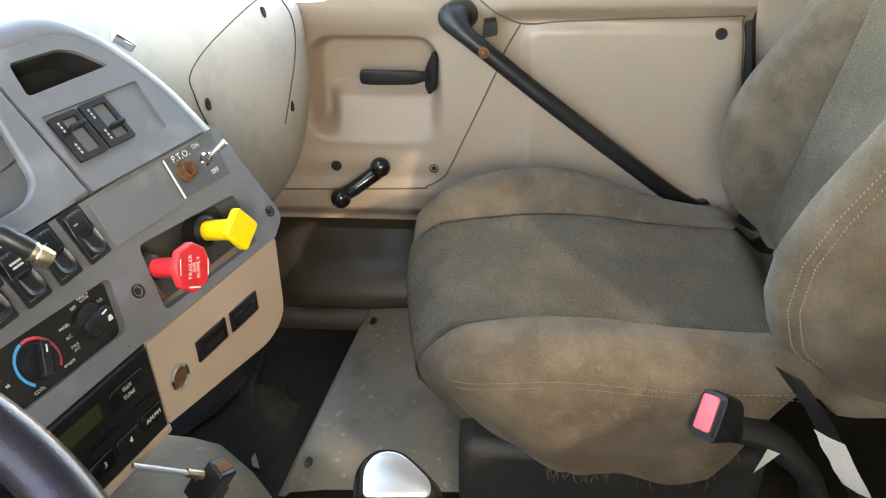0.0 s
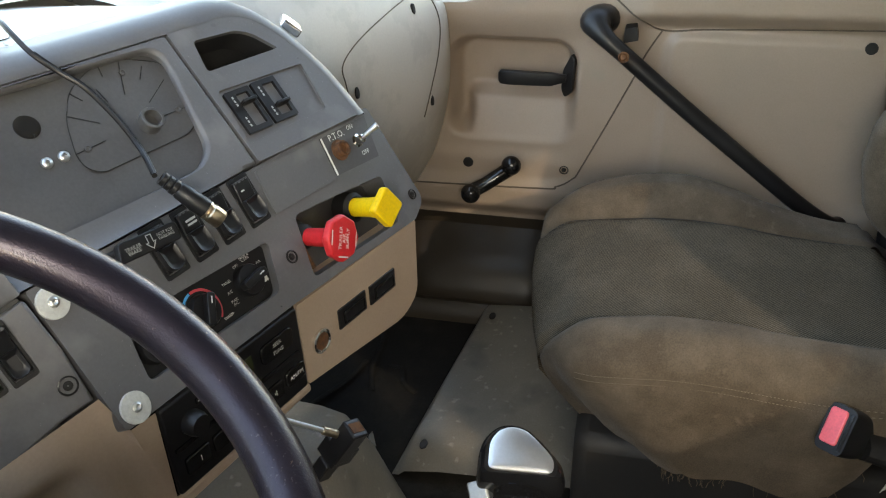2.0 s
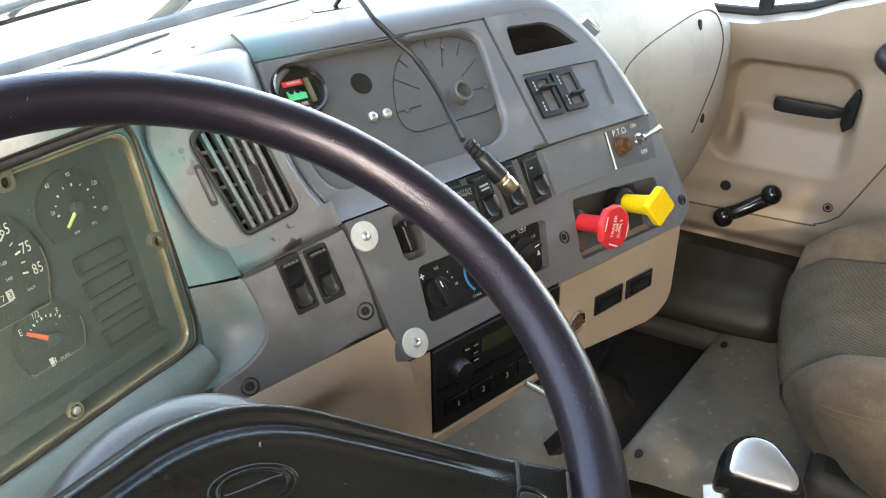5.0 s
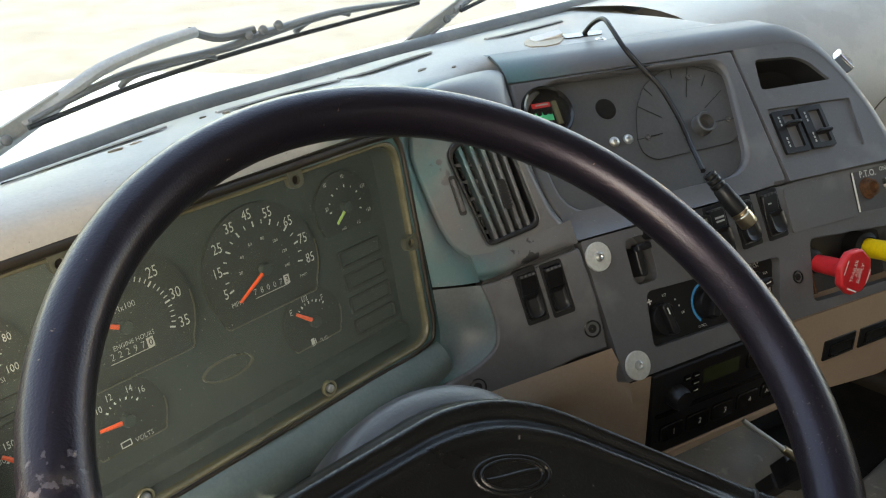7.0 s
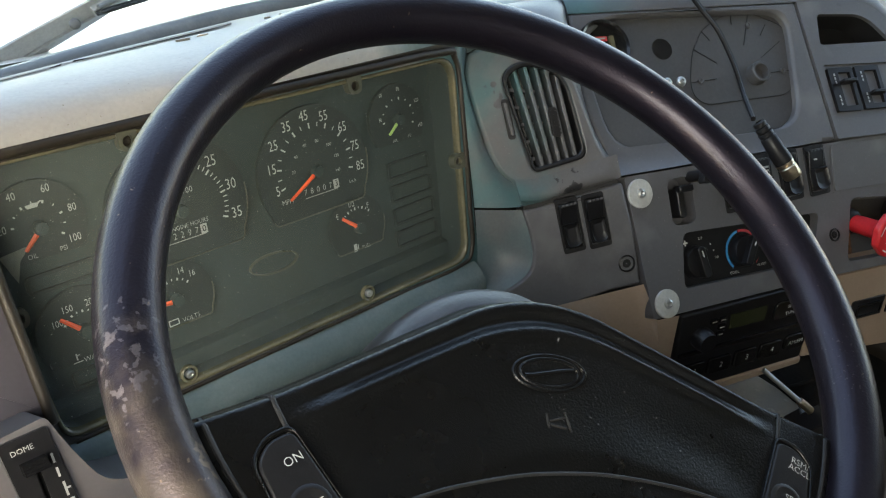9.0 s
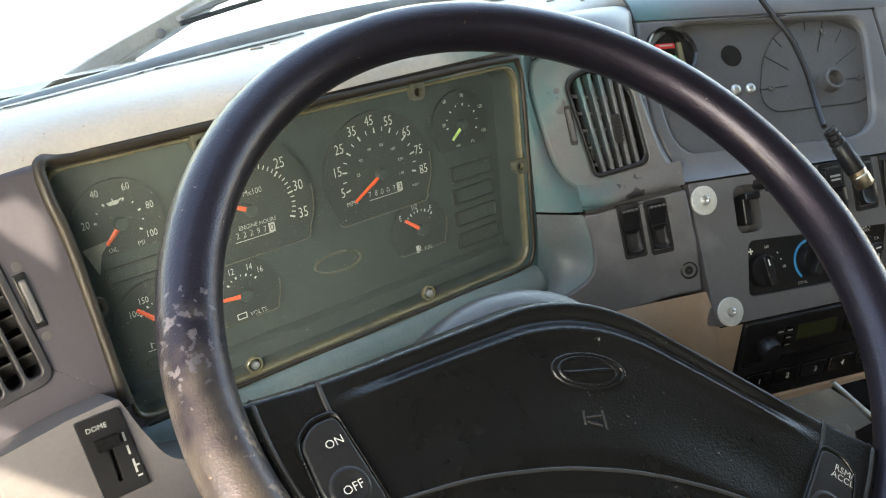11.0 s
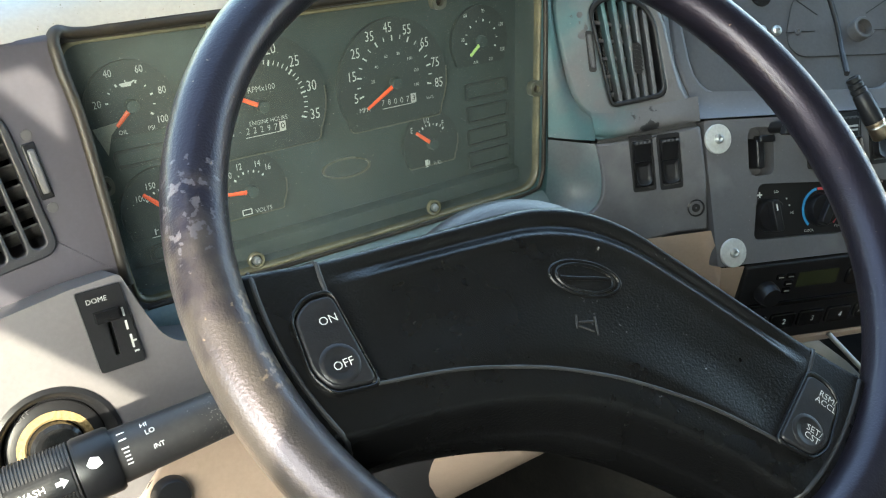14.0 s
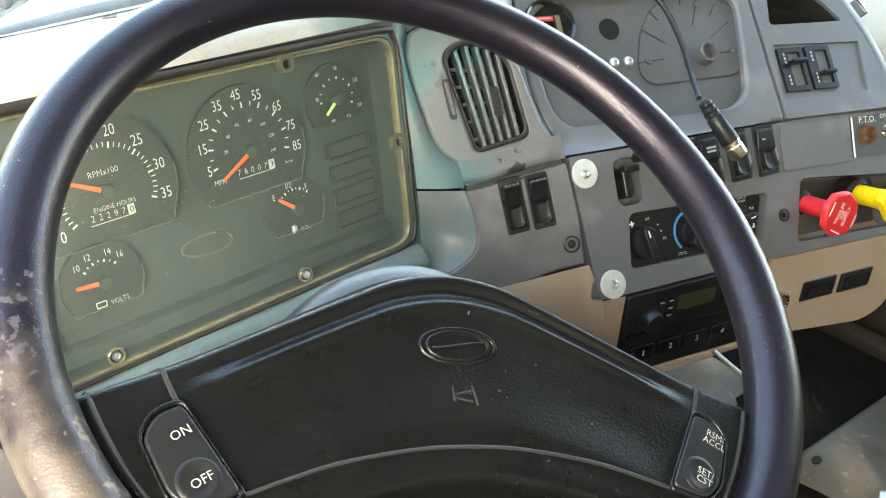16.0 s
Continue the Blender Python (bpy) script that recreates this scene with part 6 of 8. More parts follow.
# parking lever in its slot
bm = bmesh.new()
prism(bm, rrect(0, 0, 0.009, 0.030, 0.004), -0.015, 0.004)
box(bm, 0.005, 0.014, 0.003, 0.018, 0.007, 0.012)
solo("slot_lever", bm, M_BLACK, LOW @ pose(-0.170, 0.026, -0.004), "small black lever in a dash slot", "lever", bevel=0.0015)

# ---- climate control ----
hv = thing("climate_control", LOW @ pose(0, 0, -0.011), "black heater control panel with three rotary knobs", "control panel")
bm = bmesh.new()
prism(bm, rpoly([(-0.184, -0.061), (-0.007, -0.064), (0.011, -0.011), (-0.176, -0.003)], 0.008), -0.02, 0.0)
part("plate", bm, M_BLACK, hv)


def rotary(parent, x, y, r, turn):
    bm = bmesh.new()
    lathe(bm, [(r, 0), (r * 0.97, 0.007), (r * 0.9, 0.009), (0, 0.009)], 28, at=(x, y))
    k = part("knob", bm, M_BLACK, parent)
    bm = bmesh.new()
    prism(bm, rpoly([(-r * 0.95, -r * 0.26), (r * 0.95, -r * 0.26), (r * 0.95, r * 0.26), (-r * 0.95, r * 0.26)], r * 0.2), 0.006, 0.017)
    bmesh.ops.transform(bm, matrix=pose(x, y, 0, 0, 0, turn), verts=bm.verts)
    part("grip", bm, M_BLACK, k, bevel=0.001)
    bm = bmesh.new()
    box(bm, r * 0.5, 0, 0.0172, r * 0.4, 0.0012, 0.0006)
    bmesh.ops.transform(bm, matrix=pose(x, y, 0, 0, 0, turn), verts=bm.verts)
    part("pointer", bm, M_WHITE, k)


rotary(hv, -0.157, -0.0370, 0.0172, 100)
rotary(hv, -0.093, -0.0362, 0.0172, 60)
rotary(hv, -0.0295, -0.0358, 0.0172, 8)
for a0, a1, m_ in ((100, 225, mat("blue_print", (0.03, 0.3, 0.62), 0.5, bump=0)), (-45, 98, mat("red_print", (0.62, 0.06, 0.08), 0.5, bump=0))):
    bm = bmesh.new()
    arc = np.linspace(radians(a0), radians(a1), 24)
    loft(bm, [[(-0.093 + q * math.cos(a), -0.036 + q * math.sin(a), 0.0006) for a in arc] for q in (0.0200, 0.0228)])
    part("temperature_arc", bm, m_, hv)
for t_, x, y, s in (("LO", -0.146, -0.014, 0.0042), ("HI", -0.128, -0.037, 0.0042), ("COOL", -0.108, -0.057, 0.0042), ("WARM", -0.070, -0.055, 0.0042), ("OFF", -0.034, -0.017, 0.0042), ("PANEL", -0.053, -0.026, 0.0042),
                    ("A/C", -0.055, -0.036, 0.0042), ("MAX\nA/C", -0.055, -0.047, 0.0042), ("PANEL &\nFLOOR", -0.019, -0.0145, 0.0036), ("FLR", -0.006, -0.026, 0.0042)):
    word(t_, s, hv, x, y, 0.0006)
bars(hv, [(-0.166, -0.016, 0.006, 0.0016), (-0.166, -0.016, 0.0016, 0.006), (-0.134, -0.022, 0.0016, 0.0016), (-0.131, -0.029, 0.0016, 0.0016), (-0.008, -0.045, 0.006, 0.005)], 0.0006)

# ---- radio ----
rd = thing("radio", LST @ pose(0, 0, -0.002), "black dash radio with preset buttons and a dim display", "radio")
bm = bmesh.new()
prism(bm, rrect(-0.097, -0.052, 0.190, 0.100, 0.004), -0.03, 0.004)
part("face", bm, M_BLACK, rd, bevel=0.002)
bm = bmesh.new()
prism(bm, rrect(-0.100, -0.0245, 0.050, 0.018, 0.002), 0.003, 0.0046)
part("display", bm, M_LCD, rd, "dim green display")
bm = bmesh.new()
lathe(bm, [(0.0125, 0.004), (0.0125, 0.012), (0.0105, 0.018), (0, 0.018)], 26, at=(-0.162, -0.034))
part("volume_knob", bm, M_BLACK, rd)
bm = bmesh.new()
panel(bm, rpoly([(-0.187, -0.054), (-0.010, -0.054), (-0.010, -0.050), (-0.187, -0.050)], 0.001), [], back=0.003, z=0.0065)
part("moulding", bm, M_GLOSS, rd)
for i, t_ in enumerate(("1", "2", "3", "4")):
    bm = bmesh.new()
    prism(bm, rrect(-0.165 + 0.036 * i, -0.076, 0.030, 0.019, 0.003), 0.003, 0.0075)
    b = part("preset_button", bm, M_GLOSS, rd, bevel=0.001)
    word(t_, 0.0095, b, -0.163 + 0.036 * i, -0.076, 0.0079)
bm = bmesh.new()
prism(bm, rrect(-0.021, -0.074, 0.030, 0.019, 0.006), 0.003, 0.0075)
b = part("band_button", bm, M_GLOSS, rd, bevel=0.001)
word("AM/FM", 0.0072, b, -0.021, -0.074, 0.0079)
bm = bmesh.new()
prism(bm, rrect(-0.040, -0.026, 0.048, 0.022, 0.007), 0.003, 0.0072)
b = part("seek_button", bm, M_GLOSS, rd, bevel=0.001)
word("SEEK", 0.0062, b, -0.041, -0.0215, 0.0076)
word("TUNE", 0.0062, b, -0.041, -0.0305, 0.0076)
for i, (x, y) in enumerate(((-0.148, -0.018), (-0.136, -0.018), (-0.136, -0.027), (-0.136, -0.036))):
    bm = bmesh.new()
    prism(bm, rrect(x, y, 0.009, 0.006, 0.001), 0.003, 0.0058)
    b = part("small_button", bm, M_GLOSS, rd)
    bars(b, [(x, y, 0.006, 0.0014)], 0.0061, M_FADED)

# ---- lighter ring and blank switches in the tan trim ----
bm = bmesh.new()
lathe(bm, [(0.0105, -0.02), (0.0105, 0.003), (0.0125, 0.0042), (0.0145, 0.003), (0.0145, 0.0)], 28)
lg = solo("lighter_socket", bm, M_CHROME, LST @ pose(0.030, -0.064, 0), "chrome-ringed lighter socket in tan trim", "socket")
bm = bmesh.new()
lathe(bm, [(0.0108, 0.0024), (0.009, 0.0016), (0, 0.0012)], 24)
part("plug", bm, M_RUST, lg)
for x, y in ((0.090, -0.058), (0.151, -0.060)):
    bl = thing("blank_switch", LST @ pose(x, y, 0.0, 0, 0, -1), "black blank switch plate in tan trim", "switch plate", "blank plates")
    bm = bmesh.new()
    prism(bm, rrect(0, 0, 0.053, 0.026, 0.002), -0.004, 0.002)
    part("plate", bm, M_BLACK, bl, bevel=0.0008)
    bm = bmesh.new()
    panel(bm, rrect(0.002, -0.001, 0.040, 0.016, 0.002), [rrect(0.003, -0.002, 0.036, 0.012, 0.002)], back=0.002, z=0.0032)
    part("rim", bm, M_GLOSS, bl)

# ---- PTO plate with bolt and toggle ----
pto = thing("switch_plate", LOW @ pose(0.188, 0.029, 0.0005), "black engraved plate with a rusty bolt and chrome toggle", "switch plate")
bm = bmesh.new()
prism(bm, [(-0.043, -0.022), (0.036, -0.028), (0.046, 0.023), (-0.040, 0.024)], -0.002, 0.0012)
part("plate", bm, M_RECESS, pto)
bm = bmesh.new()
ngon(bm, [(-0.0435, -0.022, 0.0016), (-0.0405, -0.022, 0.0016), (-0.0375, 0.024, 0.0016), (-0.0405, 0.024, 0.0016)])
part("white_edge", bm, M_WHITE, pto)
word("P.T.O.", 0.0110, pto, -0.014, 0.0185, 0.0016, turn=-3)
word("ON", 0.0075, pto, 0.013, 0.0195, 0.0016, turn=-3)
word("OFF", 0.0075, pto, 0.018, -0.0155, 0.0016, turn=-3)
bm = bmesh.new()
lathe(bm, [(0.0125, 0.001), (0.0125, 0.003), (0.0095, 0.004), (0.0095, 0.010), (0.007, 0.0105), (0.006, 0.006), (0, 0.006)], 24, at=(-0.020, 0.002))
part("bolt", bm, M_RUST, pto, "rusty bolt")
bm = bmesh.new()
lathe(bm, [(0.0085, 0.001), (0.0085, 0.003), (0.006, 0.0045), (0.0055, 0.012), (0.003, 0.013)], 6, at=(0.013, 0.001))
part("toggle_nut", bm, M_CHROME, pto, "chrome nut")
bm = bmesh.new()
tube(bm, [(0.013, 0.001, 0.010), (0.018, 0.004, 0.020), (0.025, 0.007, 0.032)], [0.0022, 0.0030, 0.0040], 14)
part("toggle", bm, M_STEEL, pto, "steel toggle")

# ---- air brake knobs ----
red = thing("air_supply_knob", LOW @ pose(0.0655, -0.0232, -0.0357), "red octagonal trailer air supply knob on its stem", "knob", "air brake knobs")
AXR = pose(0, 0, 0, 17.5, 0, 0)
bm = bmesh.new()
lathe(bm, [(0.020, 0.0), (0.020, 0.012), (0.016, 0.016), (0.014, 0.030), (0.010, 0.034)], 22)
bmesh.ops.transform(bm, matrix=AXR, verts=bm.verts)
part("valve_collar", bm, M_RUBBER, red, "black valve collar")
bm = bmesh.new()
lathe(bm, [(0.010, 0.026), (0.0105, 0.060), (0.013, 0.070), (0.016, 0.074), (0.016, 0.078)], 22)
bmesh.ops.transform(bm, matrix=AXR, verts=bm.verts)
part("stem", bm, M_RED, red)
bm = bmesh.new()
prism(bm, circle(0, 0, 0.0258, 8), 0.074, 0.084)
bmesh.ops.rotate(bm, verts=bm.verts, cent=(0, 0, 0), matrix=Matrix.Rotation(radians(22), 3, "Z"))
bmesh.ops.transform(bm, matrix=AXR, verts=bm.verts)
part("knob_plate", bm, M_RED, red, bevel=0.0025)
wd = word("TRAILER\nAIR\nSUPPLY", 0.0068, red, 0, 0, 0)
wd.matrix_local = AXR @ pose(0, 0, 0.0846, 0, 0, 62)
bars(red, [(0.0, 0.0195, 0.016, 0.0015), (0.0, -0.0195, 0.016, 0.0015), (-0.020, 0, 0.0015, 0.016)], 0.0, m=AXR @ pose(0, 0, 0.0847, 0, 0, 62))
yel = thing("parking_brake_knob", LOW @ pose(0.1579, -0.0310, -0.0296), "yellow square parking brake knob on its stem", "knob", "air brake knobs")
AXY = pose(0, 0, 0, 14.3, -5.5, 0)
bm = bmesh.new()
lathe(bm, [(0.018, 0.0), (0.018, 0.020), (0.013, 0.024)], 22)
bmesh.ops.transform(bm, matrix=AXY, verts=bm.verts)
part("valve_collar", bm, M_RUBBER, yel, "black valve collar")
bm = bmesh.new()
lathe(bm, [(0.0115, 0.022), (0.0115, 0.046), (0.0125, 0.058), (0.014, 0.068)], 22)
bmesh.ops.transform(bm, matrix=AXY, verts=bm.verts)
part("stem", bm, M_YELLOW, yel)
bm = bmesh.new()
prism(bm, rpoly([(-0.0175, -0.0175), (0.0175, -0.0175), (0.0175, 0.0175), (-0.0175, 0.0175)], 0.005), 0.066, 0.077)
bmesh.ops.rotate(bm, verts=bm.verts, cent=(0, 0, 0), matrix=Matrix.Rotation(radians(30), 3, "Z"))
bmesh.ops.transform(bm, matrix=AXY, verts=bm.verts)
part("knob_plate", bm, M_YELLOW, yel, bevel=0.002)
bm = bmesh.new()
box(bm, 0.155, 0.003, -0.020, 0.016, 0.028, 0.02)
solo("lock_tab", bm, M_BLACK, LOW, "black plastic tab above the brake knob", "tab", bevel=0.003)

bm = bmesh.new()
box(bm, 0.0505, -0.040, -0.016, 0.003, 0.050, 0.030)
solo("rust_stain", bm, M_RUST, LOW, "rusty metal edge inside the knob recess", "bracket")

# ---- washers and screws on the panels ----
for x, y in ((-0.220, 0.043), (-0.208, -0.070)):
    w_ = thing("washer", LOW @ pose(x, y, 0.0008), "large zinc washer under a cross-head screw", "washer", "panel washers")
    bm = bmesh.new()
    lathe(bm, [(0.0145, -0.001), (0.0145, 0.0014), (0.0140, 0.0019), (0.0045, 0.0019), (0.0045, 0.0010)], 40)
    part("disc", bm, M_ZINC, w_, angle=25)
    bm = bmesh.new()
    lathe(bm, [(0.0050, 0.002), (0.0046, 0.0042), (0.0025, 0.0052), (0.0012, 0.0040), (0, 0.0036)], 20)
    part("screw", bm, M_STEEL, w_)


def dark_screw(m, label="dark recessed screw in the dash panel", r=0.0075):
    s_ = thing("panel_screw", m, label, "screw", "panel screws")
    bm = bmesh.new()
    lathe(bm, [(r * 1.15, -0.004), (r * 1.15, 0.0006), (r * 0.95, 0.0012), (r * 0.8, -0.003)], 22)
    part("cup", bm, M_BLACK, s_)
    bm = bmesh.new()
    lathe(bm, [(r * 0.62, -0.004), (r * 0.62, -0.0005), (r * 0.5, 0.0006), (r * 0.2, 0.0008), (0, -0.0006)], 18)
    part("head", bm, M_RUBBER, s_)
    return s_


dark_screw(MID @ pose(0.048, -0.061, 0))
dark_screw(MID @ pose(-0.069, -0.1035, 0))
dark_screw(LOW @ pose(0.028, -0.040, 0.0005), r=0.0065)
dark_screw(LOW @ pose(0.247, -0.062, 0.0005), r=0.006)

# ---- upper centre panel: filter gauge, hole, bolts, moulded dial ----
fg = thing("filter_gauge", CP @ pose(-0.139, 0.020, -0.010), "round air filter gauge with red and green bands", "gauge")
bm = bmesh.new()
lathe(bm, [(0.0290, 0.0), (0.0290, 0.013), (0.0275, 0.0155), (0.0250, 0.014), (0.0245, 0.004)], 36)
part("bezel", bm, M_GLOSS, fg)
bm = bmesh.new()
ngon(bm, [(x, y, 0.004) for x, y in circle(0, 0, 0.0247, 36)])
part("dial", bm, M_GLOSS, fg)
for m_, y0, w, h in ((M_RED, 0.011, 0.022, 0.0055), (mat("green_print", (0.03, 0.5, 0.22), 0.5, bump=0), -0.002, 0.020, 0.010)):
    bm = bmesh.new()
    prism(bm, rrect(-0.001, y0, w, h, 0.0005), 0.004, 0.0046)
    part("colour_band", bm, m_, fg)
for x0 in (-0.006, 0.001, 0.007):
    bm = bmesh.new()
    lathe(bm, [(0.0032, 0.0046), (0, 0.0052)], 12, at=(x0, 0.0025))
    part("band_notch", bm, M_GLOSS, fg)
bm = bmesh.new()
box(bm, 0.014, 0.000, 0.0055, 0.005, 0.026, 0.003)
part("window_edge", bm, M_RIM_GOLD, fg)
bars(fg, [(0.0, 0.0112, 0.015, 0.0018)], 0.005, M_FADED)
word("FILTER", 0.0045, fg, 0.0, -0.0125, 0.0046)
bars(fg, [(0.0, -0.0175, 0.014, 0.001), (0.0, -0.0195, 0.011, 0.001)], 0.0046, M_FADED)
bm = bmesh.new()
ngon(bm, [(x, y, 0.0105) for x, y in circle(0, 0, 0.0246, 30)])
g_ = part("glass", bm, M_PANE, fg)
g_.visible_shadow = False

bm = bmesh.new()
lathe(bm, [(0.0122, -0.001), (0.0118, 0.0006), (0.0108, 0.0008), (0, 0.0006)], 26)
solo("panel_hole", bm, M_GLOSS, CP @ pose(-0.063, 0.017, -0.0100), "dark drilled hole in the grey panel", "hole")
for x in (-0.068, -0.0505):
    bm = bmesh.new()
    lathe(bm, [(0.0056, 0), (0.0056, 0.0010), (0.0050, 0.0026), (0.0034, 0.0038), (0.0016, 0.0042), (0.0012, 0.0030), (0, 0.0028)], 20)
    solo("round_bolt", bm, M_STEEL, CP @ pose(x, -0.0215, -0.0102), "small bright domed bolt in the grey panel", "bolt", "panel bolts")

dl = thing("moulded_dial", CP @ pose(0.033, -0.012, -0.0104), "moulded blank clock dial in grey plastic", "panel")
DO = [(-0.0402, 0.048), (-0.0076, 0.0637), (0.029, 0.0648), (0.0696, 0.0468), (0.0744, 0.0161), (0.0625, -0.0257), (0.0462, -0.0353), (-0.0036, -0.0366), (-0.0603, -0.0384), (-0.0724, -0.0282), (-0.0728, -0.0126), (-0.0611, 0.0206)]
bm = bmesh.new()
prism(bm, rpoly(DO[::-1], 0.012), -0.001, 0.0012)
part("dial_plate", bm, M_RECESS, dl, bevel=0.0008)
bm = bmesh.new()
tube(bm, [(x, y, 0.0009) for x, y in rpoly(DO[::-1], 0.012)], 0.0006, 6)
part("dial_outline", bm, M_SEAM, dl)
bm = bmesh.new()
lathe(bm, [(0.0120, 0.0), (0.0120, 0.013), (0.0112, 0.014), (0.0086, 0.0138), (0.0082, 0.004), (0, 0.003)], 30, at=(0.0125, -0.0100))
part("centre_boss", bm, M_RECESS, dl)
for ax, ay, bx, by in ((0.0035, 0.0669, 0.0004, 0.0515), (0.0258, 0.0617, 0.0094, 0.0268), (0.0457, 0.0494, 0.0349, 0.0366), (0.0586, 0.0279, 0.0276, 0.0103), (0.0301, -0.0082, 0.0654, -0.0080),
                       (-0.0573, 0.0253, -0.0325, 0.0079), (-0.0411, 0.0461, -0.0337, 0.0348), (-0.0142, 0.0412, -0.0114, 0.0250), (-0.0735, -0.0124, -0.0386, -0.0103)):
    bm = bmesh.new()
    slat(bm, (ax, ay), (bx, by), 0.0010, 0.0006, 0.0017)
    part("dial_mark", bm, M_BLACK, dl)
for x, y in ((0.0218, 0.0492), (0.0513, -0.0074), (-0.0596, -0.0113)):
    bm = bmesh.new()
    lathe(bm, [(0.0036, 0.0012), (0.0036, 0.0030), (0.0024, 0.0034), (0.0012, 0.0024), (0, 0.0024)], 14, at=(x, y))
    part("dial_screw", bm, M_RECESS, dl)

# slide switches below the bin
for cx in (0.1535, 0.1925):
    ss = thing("slide_switch", CP @ pose(cx, -0.051, -0.003, 0, 0, -1), "black mirror slide switch with faded print", "switch", "slide switches")
    bm = bmesh.new()
    panel(bm, rrect(0, 0, 0.035, 0.052, 0.002), [rrect(0.004, 0.0, 0.017, 0.040, 0.001)], back=0.006, z=0.004, depths=[0.012], floors=[True])
    part("body", bm, M_BLACK, ss, bevel=0.001)
    bm = bmesh.new()
    box(bm, 0.004, 0.008 if cx < 0.17 else -0.008, 0.006, 0.019, 0.004, 0.012)
    part("slider", bm, M_BLACK, ss, bevel=0.001)
    bm = bmesh.new()
    box(bm, 0.008, -0.015, -0.004, 0.004, 0.003, 0.003)
    part("lamp", bm, M_FADED, ss)
    bars(ss, [(-0.0105, 0.013, 0.0022, 0.0030), (-0.0105, 0.0175, 0.0022, 0.0030), (-0.0105, 0.0085, 0.0022, 0.0030), (-0.0105, -0.013, 0.0022, 0.0030), (-0.0105, -0.0085, 0.0022, 0.0030), (-0.0105, -0.0175, 0.0022, 0.0030)], 0.0045, M_FADED)

M_STALK = mat("dusty_stalk_plastic", (0.022, 0.021, 0.022), 0.5, second=(0.034, 0.032, 0.031), mix_scale=40, bump=0.1)
wear(M_STALK, (((0, 0, 0.05), 0.06, 900, 0.60, (0.3, 0.28, 0.25), 0.05),))

# ---- rear glass: unseen pane, its tint added to weaken the sunlight ----
bm = bmesh.new()
ngon(bm, [(RW[0] - 0.02, REAR_Y - 0.03, RW[2] - 0.02), (RW[1] + 0.02, REAR_Y - 0.03, RW[2] - 0.02), (RW[1] + 0.02, REAR_Y - 0.03, RW[3] + 0.02), (RW[0] - 0.02, REAR_Y - 0.03, RW[3] + 0.02)])
solo("window_2", bm, M_TINT, Matrix(), "unseen rear window pane, tint added to dim the sun", "window", kind="structure")

# ---- steering wheel details ----
LEFT_BTN = [(-0.1120, -0.1205), (-0.1400, -0.0785), (-0.1520, -0.0845), (-0.1570, -0.0955), (-0.1445, -0.1215), (-0.1335, -0.1285)]


for side, words in ((-1, (("ON", -0.1402, -0.0940, 0.0062), ("OFF", -0.1306, -0.1150, 0.0062))), (1, (("RSM/\nACCL", 0.1470, -0.0960, 0.0056), ("SET/\nCST", 0.1337, -0.1165, 0.0056)))):
    loop = rpoly([(x * -side, y) for x, y in LEFT_BTN], 0.005)
    bm = bmesh.new()
    ring = [((x - 0.135 * side) * 1.09 + 0.135 * side, (y + 0.105) * 1.09 - 0.105) for x, y in loop]
    panel(bm, ring, [loop], back=0.006, z=0.0044, depths=[0.004])
    bmesh.ops.transform(bm, matrix=TURN, verts=bm.verts)
    part("button_surround", bm, M_PAD, wheel, bevel=0.0008)
    bm = bmesh.new()
    prism(bm, [((x - 0.135 * side) * 0.96 + 0.135 * side, (y + 0.105) * 0.96 - 0.105) for x, y in loop], -0.004, 0.0046)
    lathe(bm, [(0.0104, 0.0044), (0.0092, 0.0056), (0.0070, 0.0052), (0.004, 0.0044), (0, 0.0042)], 24, at=(side * 0.132, -0.1145))
    bmesh.ops.transform(bm, matrix=TURN, verts=bm.verts)
    btn = part("cruise_button", bm, M_BLACK, wheel, "black button with white lettering", bevel=0.0012)
    for t_, x, y, sz in words:
        w_ = word(t_, sz, btn, 0, 0, 0, material=M_FADED, thin=0.008)
        w_.matrix_local = TURN @ pose(x, y, 0.0062, 0, 0, -30 * side)
# embossed oval, horn mark, seams and crease, laid on the pad
def pad_line(name, pts, r, material=None, closed=False, sink=0.0):
    bm = bmesh.new()
    pts = [Vector((x, y, pad_z(x, y) - sink)) for x, y in pts]
    tube(bm, pts, r, 8, caps=not closed)
    bmesh.ops.transform(bm, matrix=TURN, verts=bm.verts)
    return part(name, bm, material or M_PAD, wheel)


for k in (0.0215, 0.0175):
    pad_line("emblem_oval", [(k * math.cos(q), -0.044 + k * 0.46 * math.sin(q)) for q in np.linspace(0, 2 * math.pi, 49)], 0.0011)
pad_line("emblem_bar", [(x, -0.044 + 0.002 * math.sin(x * 90)) for x in np.linspace(-0.015, 0.015, 9)], 0.0013)
for pts in (((-0.006, -0.067), (-0.006, -0.075)), ((-0.005, -0.071), (0.004, -0.069)), ((-0.005, -0.073), (0.004, -0.075)), ((0.005, -0.066), (0.0065, -0.077))):
    pad_line("horn_mark", pts, 0.0007, M_RUBBER)
for side in (-1, 1):
    pad_line("pad_seam", [(side * q.x, q.y) for q in spline([(x, y, 0) for x, y in ((0.1515, -0.0545), (0.1465, -0.068), (0.137, -0.087), (0.124, -0.107), (0.112, -0.1215))], 24)], 0.0013, M_SEAM)
for side in (-1, 1):
    pad_line("spoke_edge", [(side * 0.1945 * math.cos(q), 0.1945 * math.sin(q)) for q in np.linspace(radians(-22), radians(-52), 20)], 0.0014, M_SEAM)
